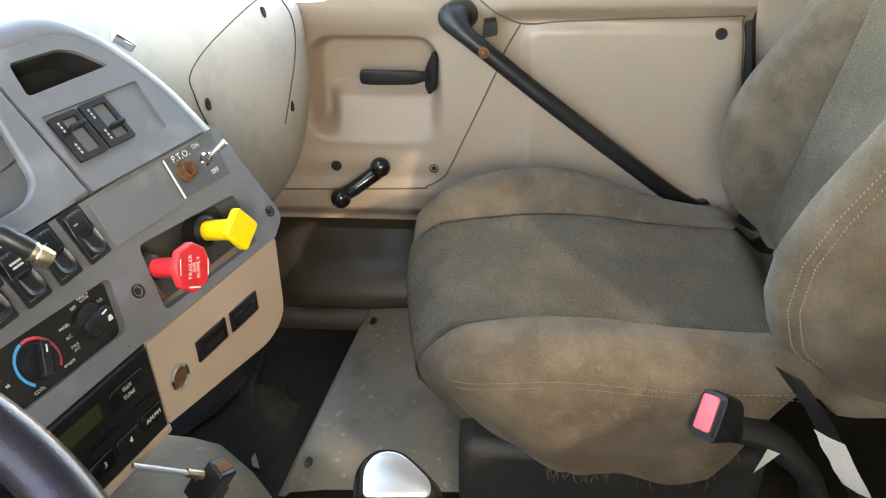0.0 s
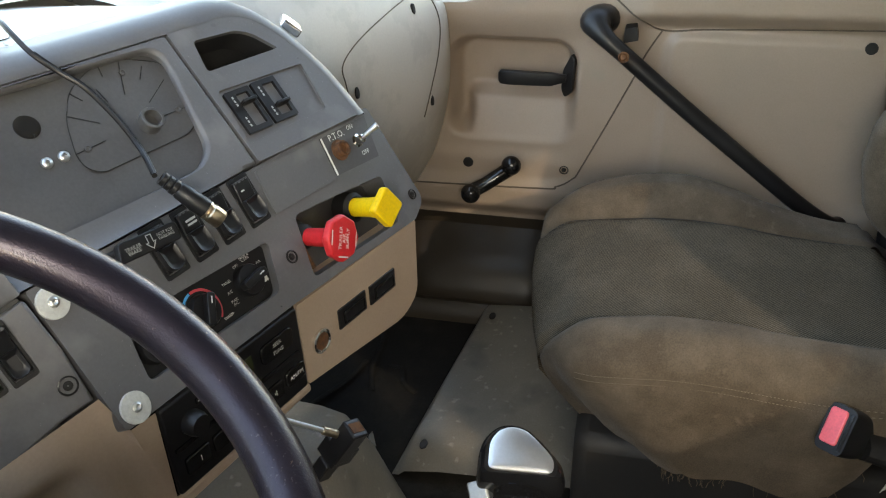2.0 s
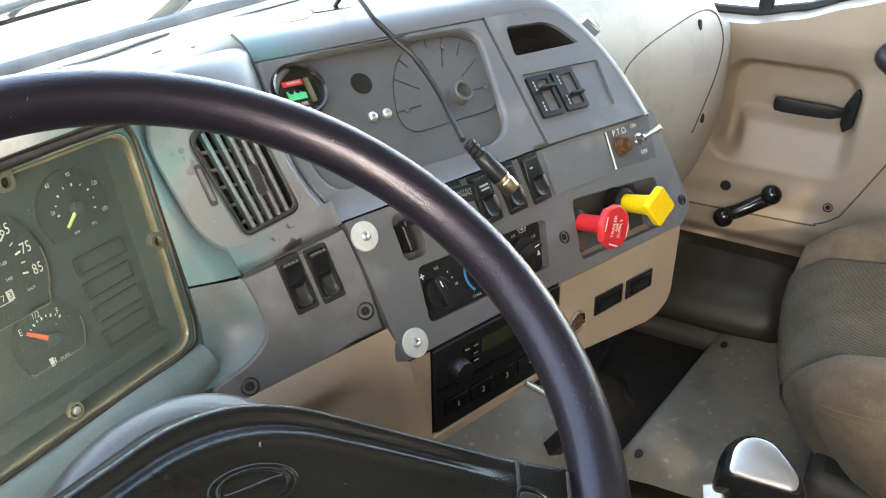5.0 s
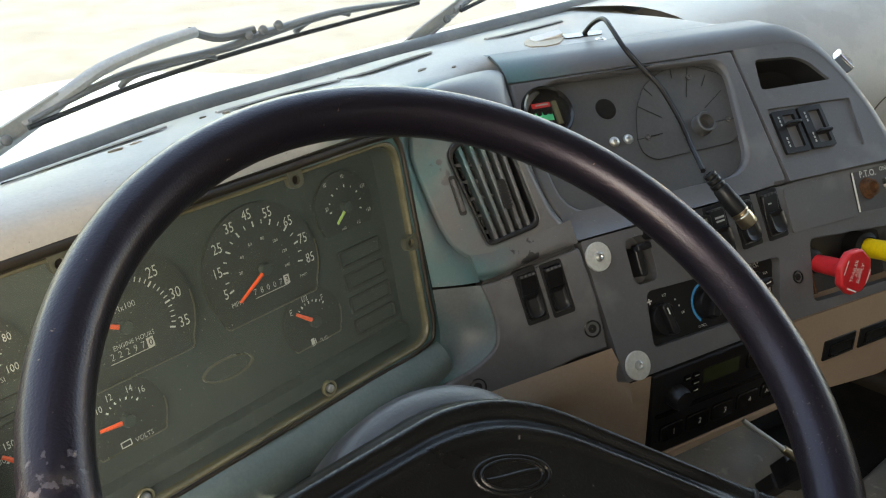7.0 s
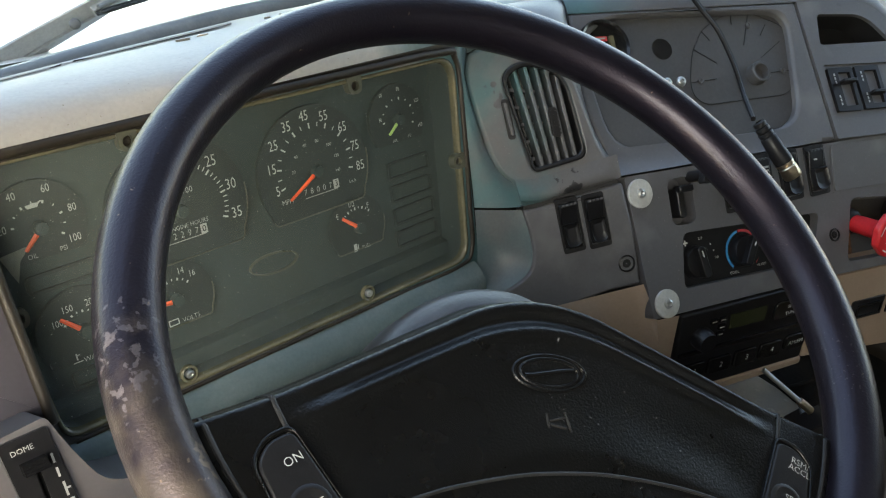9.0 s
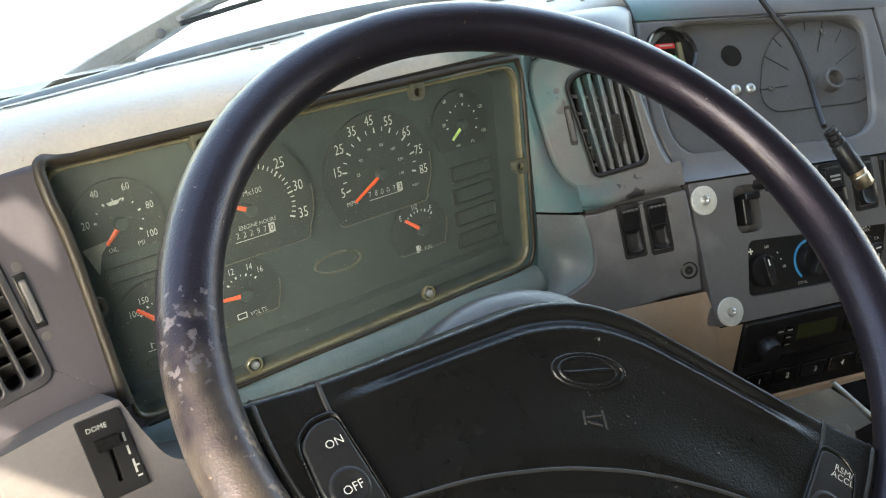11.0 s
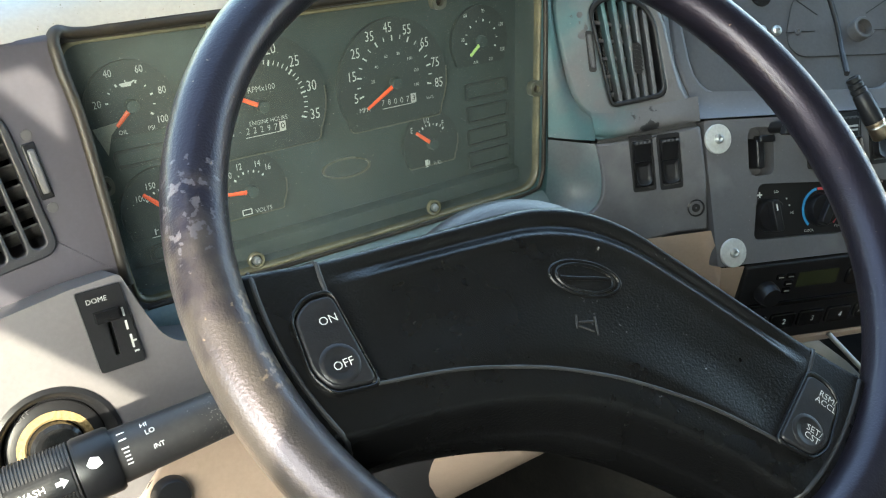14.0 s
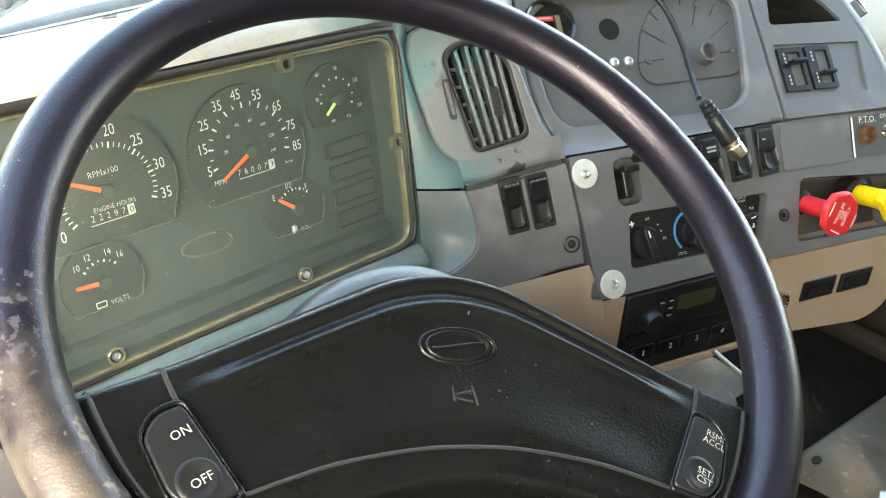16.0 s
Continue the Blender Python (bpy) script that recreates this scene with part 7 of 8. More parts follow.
pad_line("pad_crease", [(q.x, q.y) for q in spline([(x, y, 0) for x, y in mirrored([(0, -0.0985), (0.03, -0.100), (0.07, -0.107), (0.112, -0.1205)])], 60)], 0.0011, M_SEAM)

# column shroud: collar above the pad
bm = bmesh.new()
rows = []
for d, r, dy in ((-0.034, 0.030, 0.0), (-0.035, 0.050, 0.0), (-0.040, 0.066, 0.0), (-0.052, 0.076, 0.0), (-0.075, 0.082, 0.0), (-0.10, 0.084, 0.0), (-0.16, 0.085, 0.0), (-0.26, 0.086, -0.01), (-0.36, 0.088, -0.03)):
    rows.append([world_of(WHEEL, -0.028 + r * 1.0 * math.cos(a), dy + r * 0.72 * math.sin(a) - 0.012, d) for a in np.linspace(0, 2 * math.pi, 41)[:-1]])
loft(bm, rows, closed=True)
ngon(bm, rows[0])
part("shroud", bm, M_SHROUD, column, "grey-brown upper shroud")

# ---- multifunction stalk ----
S0, S1 = Vector((0.03, 0.394, 0.945)), Vector((-0.175, 0.406, 0.922))
st = thing("wiper_stalk", axes(S0, S1 - S0, (0.1, 0.55, 0.82)), "black ribbed wiper and indicator stalk with white print", "stalk")
LN = (S1 - S0).length
bm = bmesh.new()
lathe(bm, [(0.0115, 0.0), (0.0135, 0.05), (0.0155, LN * 0.62)], 28)
part("shaft", bm, M_STALK, st)
bm = bmesh.new()
lathe(bm, [(0.0170, LN * 0.60), (0.0182, LN * 0.61), (0.0186, LN * 0.69), (0.0178, LN * 0.70)], 32)
part("collar", bm, M_BLACK, st)
bm = bmesh.new()
prof = [(0.0165, LN * 0.70)]
z0 = LN * 0.705
while z0 < LN * 0.985:
    prof += [(0.0184, z0), (0.0184, z0 + 0.0008), (0.0177, z0 + 0.0010), (0.0177, z0 + 0.0016)]
    z0 += 0.0018
lathe(bm, prof + [(0.016, LN * 0.99), (0.0, LN * 1.0)], 40)
part("ribbed_grip", bm, M_STALK, st)


def round_stalk(off, z, r):
    a = radians(off - 58)
    out_, along = Vector((math.cos(a), math.sin(a), 0)), Vector((0, 0, -1))
    m = Matrix((along, out_.cross(along), out_)).transposed().to_4x4()
    m.translation = out_ * r + Vector((0, 0, z))
    return m


bm = bmesh.new()
for k in range(7):
    m = round_stalk(-42 + 6 * k, LN * 0.79, 0.0188)
    ngon(bm, [m @ Vector((x, y, 0)) for x, y in ((-0.016, -0.0011), (0.016, -0.0011), (0.016, 0.0011), (-0.016, 0.0011))])
part("print_field", bm, M_BLACK, st)
for t_, z0, off, sz, rr in (("HI", LN * 0.515, 24, 0.0042, 0.0152), ("LO", LN * 0.505, 4, 0.0042, 0.0152), ("INT", LN * 0.495, -30, 0.0038, 0.0152), ("WASH", LN * 0.815, -24, 0.0052, 0.0190)):
    w_ = word(t_, sz, st, 0, 0, 0)
    w_.matrix_local = round_stalk(off, z0, rr)
for name_, zc, off, shape, rr in (("wash_arrow", 0.740, -24, [(-0.003, -0.0012), (0.0, -0.0012), (0.0, -0.003), (0.0035, 0), (0.0, 0.003), (0.0, 0.0012), (-0.003, 0.0012)], 0.0190),
                                  ("wiper_symbol", 0.655, -14, [(-0.004, 0.0), (-0.001, 0.0034), (0.003, 0.002), (0.004, -0.002), (0.0, -0.0034), (-0.003, -0.002)], 0.0189)):
    bm = bmesh.new()
    ngon(bm, [round_stalk(off, LN * zc, rr) @ Vector((x, y, 0)) for x, y in shape])
    part(name_, bm, M_WHITE, st)
for off, w in ((24, 0.004), (8, 0.004), (-10, 0.004), (-18, 0.003), (-26, 0.003), (-34, 0.003), (-42, 0.003)):
    m = round_stalk(off, LN * 0.575, 0.0157)
    bm = bmesh.new()
    ngon(bm, [m @ Vector((x, y, 0)) for x, y in ((-w / 2, -0.0004), (w / 2, -0.0004), (w / 2, 0.0004), (-w / 2, 0.0004))])
    part("position_mark", bm, M_WHITE, st)

# ---- left lower panel: dimmer, marker switch, ignition, button ----
dm = thing("dimmer_switch", LWR @ pose(0.0065, -0.020, 0), "black dome lamp dimmer slider with white print", "switch")
bm = bmesh.new()
panel(bm, rpoly([(-0.0125, -0.027), (0.0155, -0.027), (0.0125, 0.027), (-0.0155, 0.027)], 0.002), [rrect(0, -0.004, 0.003, 0.028, 0.001)], back=0.010, z=0.0035, depths=[0.010], floors=[True])
part("body", bm, M_BLACK, dm, bevel=0.001)
bm = bmesh.new()
box(bm, -0.001, 0.009, 0.007, 0.014, 0.007, 0.008)
for i in range(3):
    box(bm, -0.001, 0.0067 + 0.0023 * i, 0.0113, 0.013, 0.0008, 0.0012)
part("slider", bm, M_GLOSS, dm)
word("DOME", 0.0046, dm, -0.004, 0.0195, 0.0039, material=M_FADED)
bars(dm, [(0.0098, 0.008, 0.0014, 0.006), (0.0098, -0.001, 0.0014, 0.006), (0.0105, -0.012, 0.0014, 0.009), (0.0118, -0.019, 0.003, 0.0012), (0.0118, -0.012, 0.003, 0.0012)], 0.0039, M_FADED)
mk = thing("marker_switch", LWR @ pose(-0.088, -0.026, 0.002), "grey-framed black marker light rocker switch", "switch")
bm = bmesh.new()
panel(bm, rrect(0, 0, 0.034, 0.046, 0.003), [rrect(0, 0, 0.024, 0.036, 0.002)], back=0.008, z=0.003)
part("frame", bm, M_GREY_LOW, mk, bevel=0.001)
bm = bmesh.new()
prism(bm, rrect(0, 0.004, 0.022, 0.026, 0.002), -0.004, 0.004)
prism(bm, rrect(0, -0.013, 0.022, 0.010, 0.003), -0.004, 0.010)
part("rocker", bm, M_GLOSS, mk, bevel=0.0015)
word("MARK\nBLNK", 0.0048, mk, 0, 0.004, 0.0046, material=M_FADED)
ig = thing("ignition_switch", LWR @ pose(-0.042, -0.085, -0.012), "round black ignition switch with a worn metal face", "ignition switch")
bm = bmesh.new()
lathe(bm, [(0.040, -0.01), (0.040, 0.013), (0.037, 0.0145), (0.034, 0.012), (0.031, 0.002), (0.024, 0.0)], 40)
part("ring", bm, M_BLACK, ig)
bm = bmesh.new()
lathe(bm, [(0.030, 0.0), (0.030, 0.004), (0.0285, 0.005), (0.018, 0.005)], 36)
part("face", bm, M_BLACK, ig)
bm = bmesh.new()
lathe(bm, [(0.0235, 0.004), (0.0235, 0.0056), (0.019, 0.0062), (0.0175, 0.005)], 36)
part("worn_ring", bm, M_FOAM, ig, "worn tan ring")
bm = bmesh.new()
lathe(bm, [(0.0175, 0.0), (0.0165, 0.012), (0.014, 0.014), (0.006, 0.014), (0.005, 0.009), (0, 0.009)], 30)
part("key_barrel", bm, M_GLOSS, ig)
word("OFF", 0.0062, ig, -0.014, 0.0262, 0.0054, turn=28, material=M_RECESS)
bm = bmesh.new()
lathe(bm, [(0.0165, 0), (0.0165, 0.002), (0.0135, 0.003), (0.0125, 0.010), (0.011, 0.012), (0, 0.0125)], 28)
solo("push_button", bm, M_BLACK, LWR @ pose(0.014, -0.140, 0.0), "round black push button below the stalk", "button")

def top_at(x, y):
    hit = TOP_TREE.ray_cast(Vector((x, y, 1.5)), Vector((0, 0, -1)))[0]
    return hit.z if hit else 1.09


# ---- cable and plug ----
cb = thing("loose_cable", Matrix(), "loose black cable with a metal-tipped plug hanging over the dash", "cable")
CBL = [Vector((0.726, 0.670, 1.092)), Vector((0.723, 0.657, 1.106)), Vector((0.708, 0.634, 1.117)), Vector((0.693, 0.612, 1.111)), world_of(CP, -0.028, 0.072, 0.012), world_of(CP, -0.014, 0.050, 0.008), world_of(CP, 0.000, 0.026, 0.007),
       world_of(CP, 0.009, -0.014, 0.006), world_of(CP, 0.009, -0.051, 0.008), world_of(LOW, -0.087, 0.098, 0.026)]
bm = bmesh.new()
tube(bm, spline(CBL, 60), 0.0027, 8)
part("cord", bm, M_BLACK, cb)
bm = bmesh.new()
tube(bm, [v + Vector((0.0035, 0.001, 0.0008)) for v in spline(CBL[4:], 30)], 0.0015, 6)
part("drain_wire", bm, M_BLACK, cb)
P0, P1 = world_of(LOW, -0.085, 0.094, 0.030), world_of(LOW, -0.052, 0.028, 0.036)
PLUG = axes(P0, P1 - P0, (0.2, 0.3, 0.9))
bm = bmesh.new()
lathe(bm, [(0.003, 0), (0.0066, 0.001), (0.0066, 0.005), (0.0054, 0.006), (0.0072, 0.007), (0.0072, 0.011), (0.0060, 0.012), (0.0078, 0.013), (0.0078, 0.017), (0.0068, 0.018), (0.0084, 0.020), (0.0090, 0.034), (0.0096, 0.038), (0.0096, 0.050), (0.004, 0.051)], 24)
bmesh.ops.transform(bm, matrix=PLUG, verts=bm.verts)
part("plug_body", bm, M_BLACK, cb, "ribbed black plug body")
bm = bmesh.new()
lathe(bm, [(0.0080, 0.047), (0.0094, 0.048), (0.0094, 0.0525), (0.0085, 0.0535), (0.0085, 0.055), (0.0094, 0.056), (0.0094, 0.067), (0.0086, 0.0685), (0.0078, 0.068), (0.0070, 0.062), (0, 0.061)], 26)
bmesh.ops.transform(bm, matrix=PLUG, verts=bm.verts)
part("plug_tip", bm, M_BRASS, cb, "nickel-brass plug ring")
bm = bmesh.new()
prism(bm, rpoly([(-0.03, -0.006), (0.02, -0.010), (0.03, 0.006), (-0.025, 0.010)], 0.004), -0.004, 0.0012)
solo("broken_slot", bm, M_GLOSS, axes((0.722, 0.668, top_at(0.722, 0.668) + 0.0005), (0, -0.02, 1), (0.94, -0.3, 0)), "jagged dark hole in the dash top", "hole")
bm = bmesh.new()
prism(bm, rpoly([(-0.03, -0.008), (0.012, -0.006), (0.016, 0.006), (-0.028, 0.008)], 0.003), 0, 0.005)
solo("cover_chip", bm, M_TAG, axes((0.690, 0.690, top_at(0.69, 0.69)), (-0.1, -0.1, 1), (0.94, -0.2, 0.1)), "broken pale cover chip on the dash top", "chip", bevel=0.001)


# ---- dash top: defroster slots, screws, bits ----
for x0, x1, y0, y1 in ((-0.041, 0.070, 0.708, 0.734), (0.081, 0.226, 0.740, 0.757), (0.281, 0.413, 0.746, 0.746), (0.432, 0.555, 0.757, 0.757), (0.66, 0.80, 0.757, 0.757)):
    way = lambda x: y0 + (y1 - y0) * (x - x0) / (x1 - x0)
    bm = bmesh.new()
    loft(bm, [[(x, way(x) - 0.0115 + 0.003 * k, top_at(x, way(x) - 0.0115) + 0.0008), (x, way(x) - 0.003, top_at(x, way(x) - 0.003) + 0.0008)] for x, k in zip(np.linspace(x0, x1, 9), (1.6, 0.3, 0, 0, 0, 0, 0, 0.3, 1.6))])
    solo("defroster_slot", bm, M_FLOOR, Matrix(), "dark defroster slot in the dash top", "slot", "defroster slots")
    bm = bmesh.new()
    tube(bm, [(x, way(x) + 0.002, top_at(x, way(x) + 0.002) + 0.0006) for x in np.linspace(x0 - 0.006, x1 + 0.004, 7)], 0.0030, 8, flat=0.6)
    solo("slot_lip", bm, M_GREY_TOP, Matrix(), "raised grey lip of a defroster slot", "trim", "slot lips")
for x, y in ((0.624, 0.640), (0.715, 0.640), (0.955, 0.56)):
    sc_ = screw_head("top_screw", None, pose(x, y, top_at(x, y) + 0.0005), 0.0042, M_STEEL, 0.0065)
    tagged(sc_, "small screw in the dash top", "screw", "top screws")
# peeled patch and bits of dirt on the dash top
def flake(name, outline, lift, material, label, category, group=""):
    bm = bmesh.new()
    loop = [Vector((x, y, top_at(x, y) + lift)) for x, y in outline]
    low = [v - Vector((0, 0, lift + 0.0006)) for v in loop]
    ngon(bm, loop)
    wall(bm, low, loop)
    solo(name, bm, material, Matrix(), label, category, group)


flake("peeled_patch", [(0.636, 0.679), (0.650, 0.668), (0.668, 0.664), (0.684, 0.671), (0.702, 0.680), (0.716, 0.690), (0.702, 0.698), (0.680, 0.701), (0.662, 0.706), (0.650, 0.699), (0.640, 0.690)], 0.0012, M_PEEL, "peeled beige patch on the dash top", "patch")
rnd = random.Random(7)
for x, y, r in ((0.260, 0.747, 0.006), (0.276, 0.735, 0.005), (0.185, 0.727, 0.007), (0.165, 0.722, 0.009), (0.494, 0.708, 0.009), (0.523, 0.690, 0.006)):
    outline = []
    for k in range(7):
        a, q = 2 * math.pi * k / 7, r * rnd.uniform(0.3, 0.75)
        outline.append((x + 1.3 * q * math.cos(a), y + 0.55 * q * math.sin(a)))
    flake("dirt_crumb", outline, rnd.uniform(0.0008, 0.002), rnd.choice((M_DIRT, M_PEEL)), "crumb of dry dirt on the dash top", "crumb", "crumbs on the dash top")
# scorched gap at the far left of the slot row
bm = bmesh.new()
GAP = ((-0.100, 0.668), (-0.090, 0.664), (-0.083, 0.669), (-0.074, 0.670), (-0.066, 0.678), (-0.052, 0.686), (-0.060, 0.690), (-0.073, 0.686), (-0.084, 0.690), (-0.096, 0.684))
ngon(bm, [(x, y, top_at(x, y) + 0.0018) for x, y in GAP])
solo("dash_gap", bm, M_FLOOR, Matrix(), "jagged dark hole broken in the dash top", "gap")
bm = bmesh.new()
loft(bm, [[(x, y + 0.004 * math.cos(a), top_at(x, y) + 0.0010 + 0.0035 * math.sin(a)) for a in np.linspace(0, math.pi, 7)] for x, y in ((-0.080, 0.685), (-0.074, 0.689), (-0.066, 0.690), (-0.058, 0.691), (-0.053, 0.690))])
solo("foam_scrap", bm, M_FOAM, Matrix(), "scrap of yellow-brown foam in the broken dash top", "foam")

# ---- price sticker on the windscreen, seen from behind ----
def glass_y(z, x):
    return WS0[0] + (WS1[0] - WS0[0]) * (z - WS0[1]) / (WS1[1] - WS0[1]) - sweep(x)


sk = thing("windscreen_sticker", axes((-0.134, glass_y(1.124, -0.134) - 0.003, 1.124), (0, -(WS1[1] - WS0[1]), -(WS0[0] - WS1[0])), (0.985, -0.07, 0.16)), "yellow paper lot number sticker on the windscreen", "sticker")
bm = bmesh.new()
prism(bm, rpoly([(-0.022, -0.0385), (0.0675, -0.0320), (0.0788, 0.0080), (-0.006, 0.0078)], 0.001), -0.0004, 0.0004)
part("paper", bm, M_STICKER, sk)
word("026", 0.034, sk, 0.0395, -0.0072, 0.0008, mirror=True, material=M_MARKER, wide=1.04, thin=0.010)
word("173,000", 0.0078, sk, 0.0490, -0.0290, 0.0008, turn=4, mirror=True, material=M_MARKER, thin=0.012)

# ---- passenger-side pad: cover panel, vent, clip ----
def pad_pt(x, k):
    """A point on the pale pad: x across, k from 0 (foot) to 1 (top)."""
    t = (x - 0.92) / 0.61
    f = 0.52 - 0.14 * smooth(0.0, 1.0, t)
    top = 1.085 - 0.02 * t - 0.10 * smooth(0.90, 1.02, t)
    pts = [(f + 0.06, 0.60), (f + 0.03, 0.66), (f + 0.005, 0.76), (f, 0.86), (f + 0.012, 0.94), (f + 0.05, top - 0.055), (f + 0.11, top - 0.012), (f + 0.2, top), (0.84, 1.066)]
    p = spline([(0, a, b) for a, b in pts], 81)[int(round(k * 80))]
    return Vector((x, p.y, p.z))


def pad_at_z(x, z):
    ps = [pad_pt(x, k / 80) for k in range(60)]
    for a, b in zip(ps, ps[1:]):
        if a.z <= z <= b.z:
            return a.lerp(b, (z - a.z) / max(1e-6, b.z - a.z))
    return ps[-1]


GR = [(1.215, 0.82), (1.195, 0.865), (1.188, 0.90), (1.194, 0.929), (1.256, 0.954), (1.361, 0.974), (1.432, 0.977), (1.474, 0.960), (1.482, 0.917), (1.458, 0.868), (1.425, 0.82), (1.40, 0.77)]
bm = bmesh.new()
gr = [pad_at_z(x, z) + Vector((0, -0.0008, 0)) for x, z in [(q.x, q.z) for q in spline([(x, 0, z) for x, z in GR], 60)]]
tube(bm, spline([tuple(p) for p in gr], 90), 0.0010, 6)
solo("panel_gap", bm, M_JOINT, Matrix(), "dark joint round the pale fuse cover", "joint")
for x, z in ((1.403, 0.958), (1.210, 0.879), (1.429, 0.791)):
    p = pad_at_z(x, z)
    bm = bmesh.new()
    lathe(bm, [(0.0120, -0.002), (0.0115, 0.0016), (0.0100, 0.0020), (0, 0.0016)], 24)
    bmesh.ops.scale(bm, vec=(0.45, 0.80, 1), verts=bm.verts)
    solo("cover_hole", bm, M_RUBBER, axes(p, (-0.25, -0.95, 0.15)), "dark recessed screw hole in the pale cover", "hole", "cover holes")
pv = thing("side_vent", axes((1.378, 0.474, 1.040), (-0.30, -0.78, 0.55), (0.97, -0.24, 0.07)), "black louvred side vent in the pale dash pad", "air vent")
bm = bmesh.new()
panel(bm, rrect(0, 0, 0.100, 0.066, 0.014), [rrect(0.004, 0.004, 0.078, 0.050, 0.008)], back=0.05, z=0.006)
part("frame", bm, M_BULGE, pv, bevel=0.003)
bm = bmesh.new()
prism(bm, rrect(0.004, 0.004, 0.079, 0.051, 0.006), -0.022, -0.020)
part("backing", bm, M_RUBBER, pv)
for i in range(4):
    bm = bmesh.new()
    slat(bm, (-0.035, -0.010 + 0.0095 * i), (0.043, -0.010 + 0.0095 * i), 0.0014, 0.010, -0.002)
    part("blade", bm, M_RUBBER, pv)
bm = bmesh.new()
prism(bm, rrect(0.02, -0.026, 0.014, 0.004, 0.002), 0.005, 0.009)
part("tab", bm, M_BULGE, pv)
bm = bmesh.new()
prism(bm, rpoly([(-0.010, -0.016), (0.012, -0.012), (0.010, 0.014), (-0.012, 0.010)], 0.004), 0, 0.012)
solo("chrome_clip", bm, M_CHROME, axes((1.00, 0.470, 1.035), (0.2, -0.6, 0.75)), "small bright metal clip behind the pod", "clip", bevel=0.003)

# ---- passenger door fittings ----
grab = thing("grab_handle", Matrix(), "long black plastic grab handle across the door", "handle")
G0, G1 = Vector((1.492, 0.110, 0.905)), Vector((1.505, -0.330, 0.565))
bm = bmesh.new()
pts = [Vector((1.55, 0.108, 0.915)), Vector((1.515, 0.118, 0.918)), Vector((1.492, 0.100, 0.900)), Vector((1.487, 0.060, 0.868)), Vector((1.485, -0.05, 0.780)), Vector((1.49, -0.18, 0.678)), Vector((1.50, -0.27, 0.607)), Vector((1.515, -0.325, 0.568)), Vector((1.545, -0.350, 0.552))]
tube(bm, spline(pts, 48), [0.032 - 0.010 * smooth(0.05, 0.22, i / 47) - 0.007 * smooth(0.14, 0.3, i / 47) + 0.004 * smooth(0.85, 1, i / 47) for i in range(48)], 18, flat=0.85)
part("bar", bm, M_BLACK, grab)
bm = bmesh.new()
lathe(bm, [(0.0095, -0.002), (0.0095, 0.0015), (0.0075, 0.002), (0.0065, -0.001), (0.003, 0.001), (0, 0.001)], 24)
bmesh.ops.transform(bm, matrix=axes((1.468, 0.066, 0.874), (-1, 0, 0.25)), verts=bm.verts)
part("bolt", bm, M_RUST, grab, "rusty bolt")
bm = bmesh.new()
prism(bm, rpoly([(-0.012, -0.014), (0.014, -0.008), (0.010, 0.016), (-0.010, 0.012)], 0.003), -0.02, 0.01)
bmesh.ops.transform(bm, matrix=axes((1.535, 0.058, 0.895), (-1, 0, 0)), verts=bm.verts)
part("bracket_tab", bm, M_RUBBER, grab)

crank = thing("window_crank", Matrix(), "black window crank handle with round knobs", "handle")
H, K = Vector((1.545, 0.258, 0.622)), Vector((1.500, 0.336, 0.577))
bm = bmesh.new()
tube(bm, [H, H.lerp(K, 0.3), H.lerp(K, 0.7), K + Vector((0.012, 0, 0))], [0.0155, 0.0145, 0.0140, 0.0145], 18)
part("arm", bm, M_GLOSS, crank)
for c, r in ((H + Vector((-0.012, 0.004, 0.006)), 0.0195), (K, 0.0195)):
    bm = bmesh.new()
    bmesh.ops.create_uvsphere(bm, u_segments=24, v_segments=14, radius=r)
    bmesh.ops.scale(bm, vec=(0.9, 1, 1), verts=bm.verts)
    bmesh.ops.translate(bm, vec=c, verts=bm.verts)
    part("knob", bm, M_GLOSS, crank, "round gloss black knob")

latch = thing("door_latch", Matrix(), "black door release lever in the pull pocket", "handle")
bm = bmesh.new()
prism(bm, rpoly([(-0.006, -0.042), (0.008, -0.030), (0.012, 0.034), (0.004, 0.044), (-0.012, 0.010), (-0.014, -0.026)], 0.006), -0.006, 0.006)
bmesh.ops.transform(bm, matrix=axes((1.575, 0.163, 0.800), (-1, 0.35, 0)), verts=bm.verts)
part("escutcheon", bm, M_BLACK, latch, bevel=0.002)
bm = bmesh.new()
loft_rows = []
for y, hh, xx in ((0.168, 0.007, 1.562), (0.180, 0.009, 1.556), (0.195, 0.0125, 1.551), (0.24, 0.0130, 1.549), (0.275, 0.0135, 1.550), (0.289, 0.0125, 1.552), (0.293, 0.008, 1.555)):
    loft_rows.append([(xx - 0.005, y, 0.800 - hh), (xx - 0.007, y, 0.800), (xx - 0.005, y, 0.800 + hh), (xx + 0.005, y, 0.800 + hh), (xx + 0.005, y, 0.800 - hh)])
loft(bm, loft_rows, closed=True)
ngon(bm, loft_rows[0])
ngon(bm, loft_rows[-1])
bmesh.ops.remove_doubles(bm, verts=bm.verts, dist=1e-6)
part("lever", bm, M_BLACK, latch, bevel=0.0015)

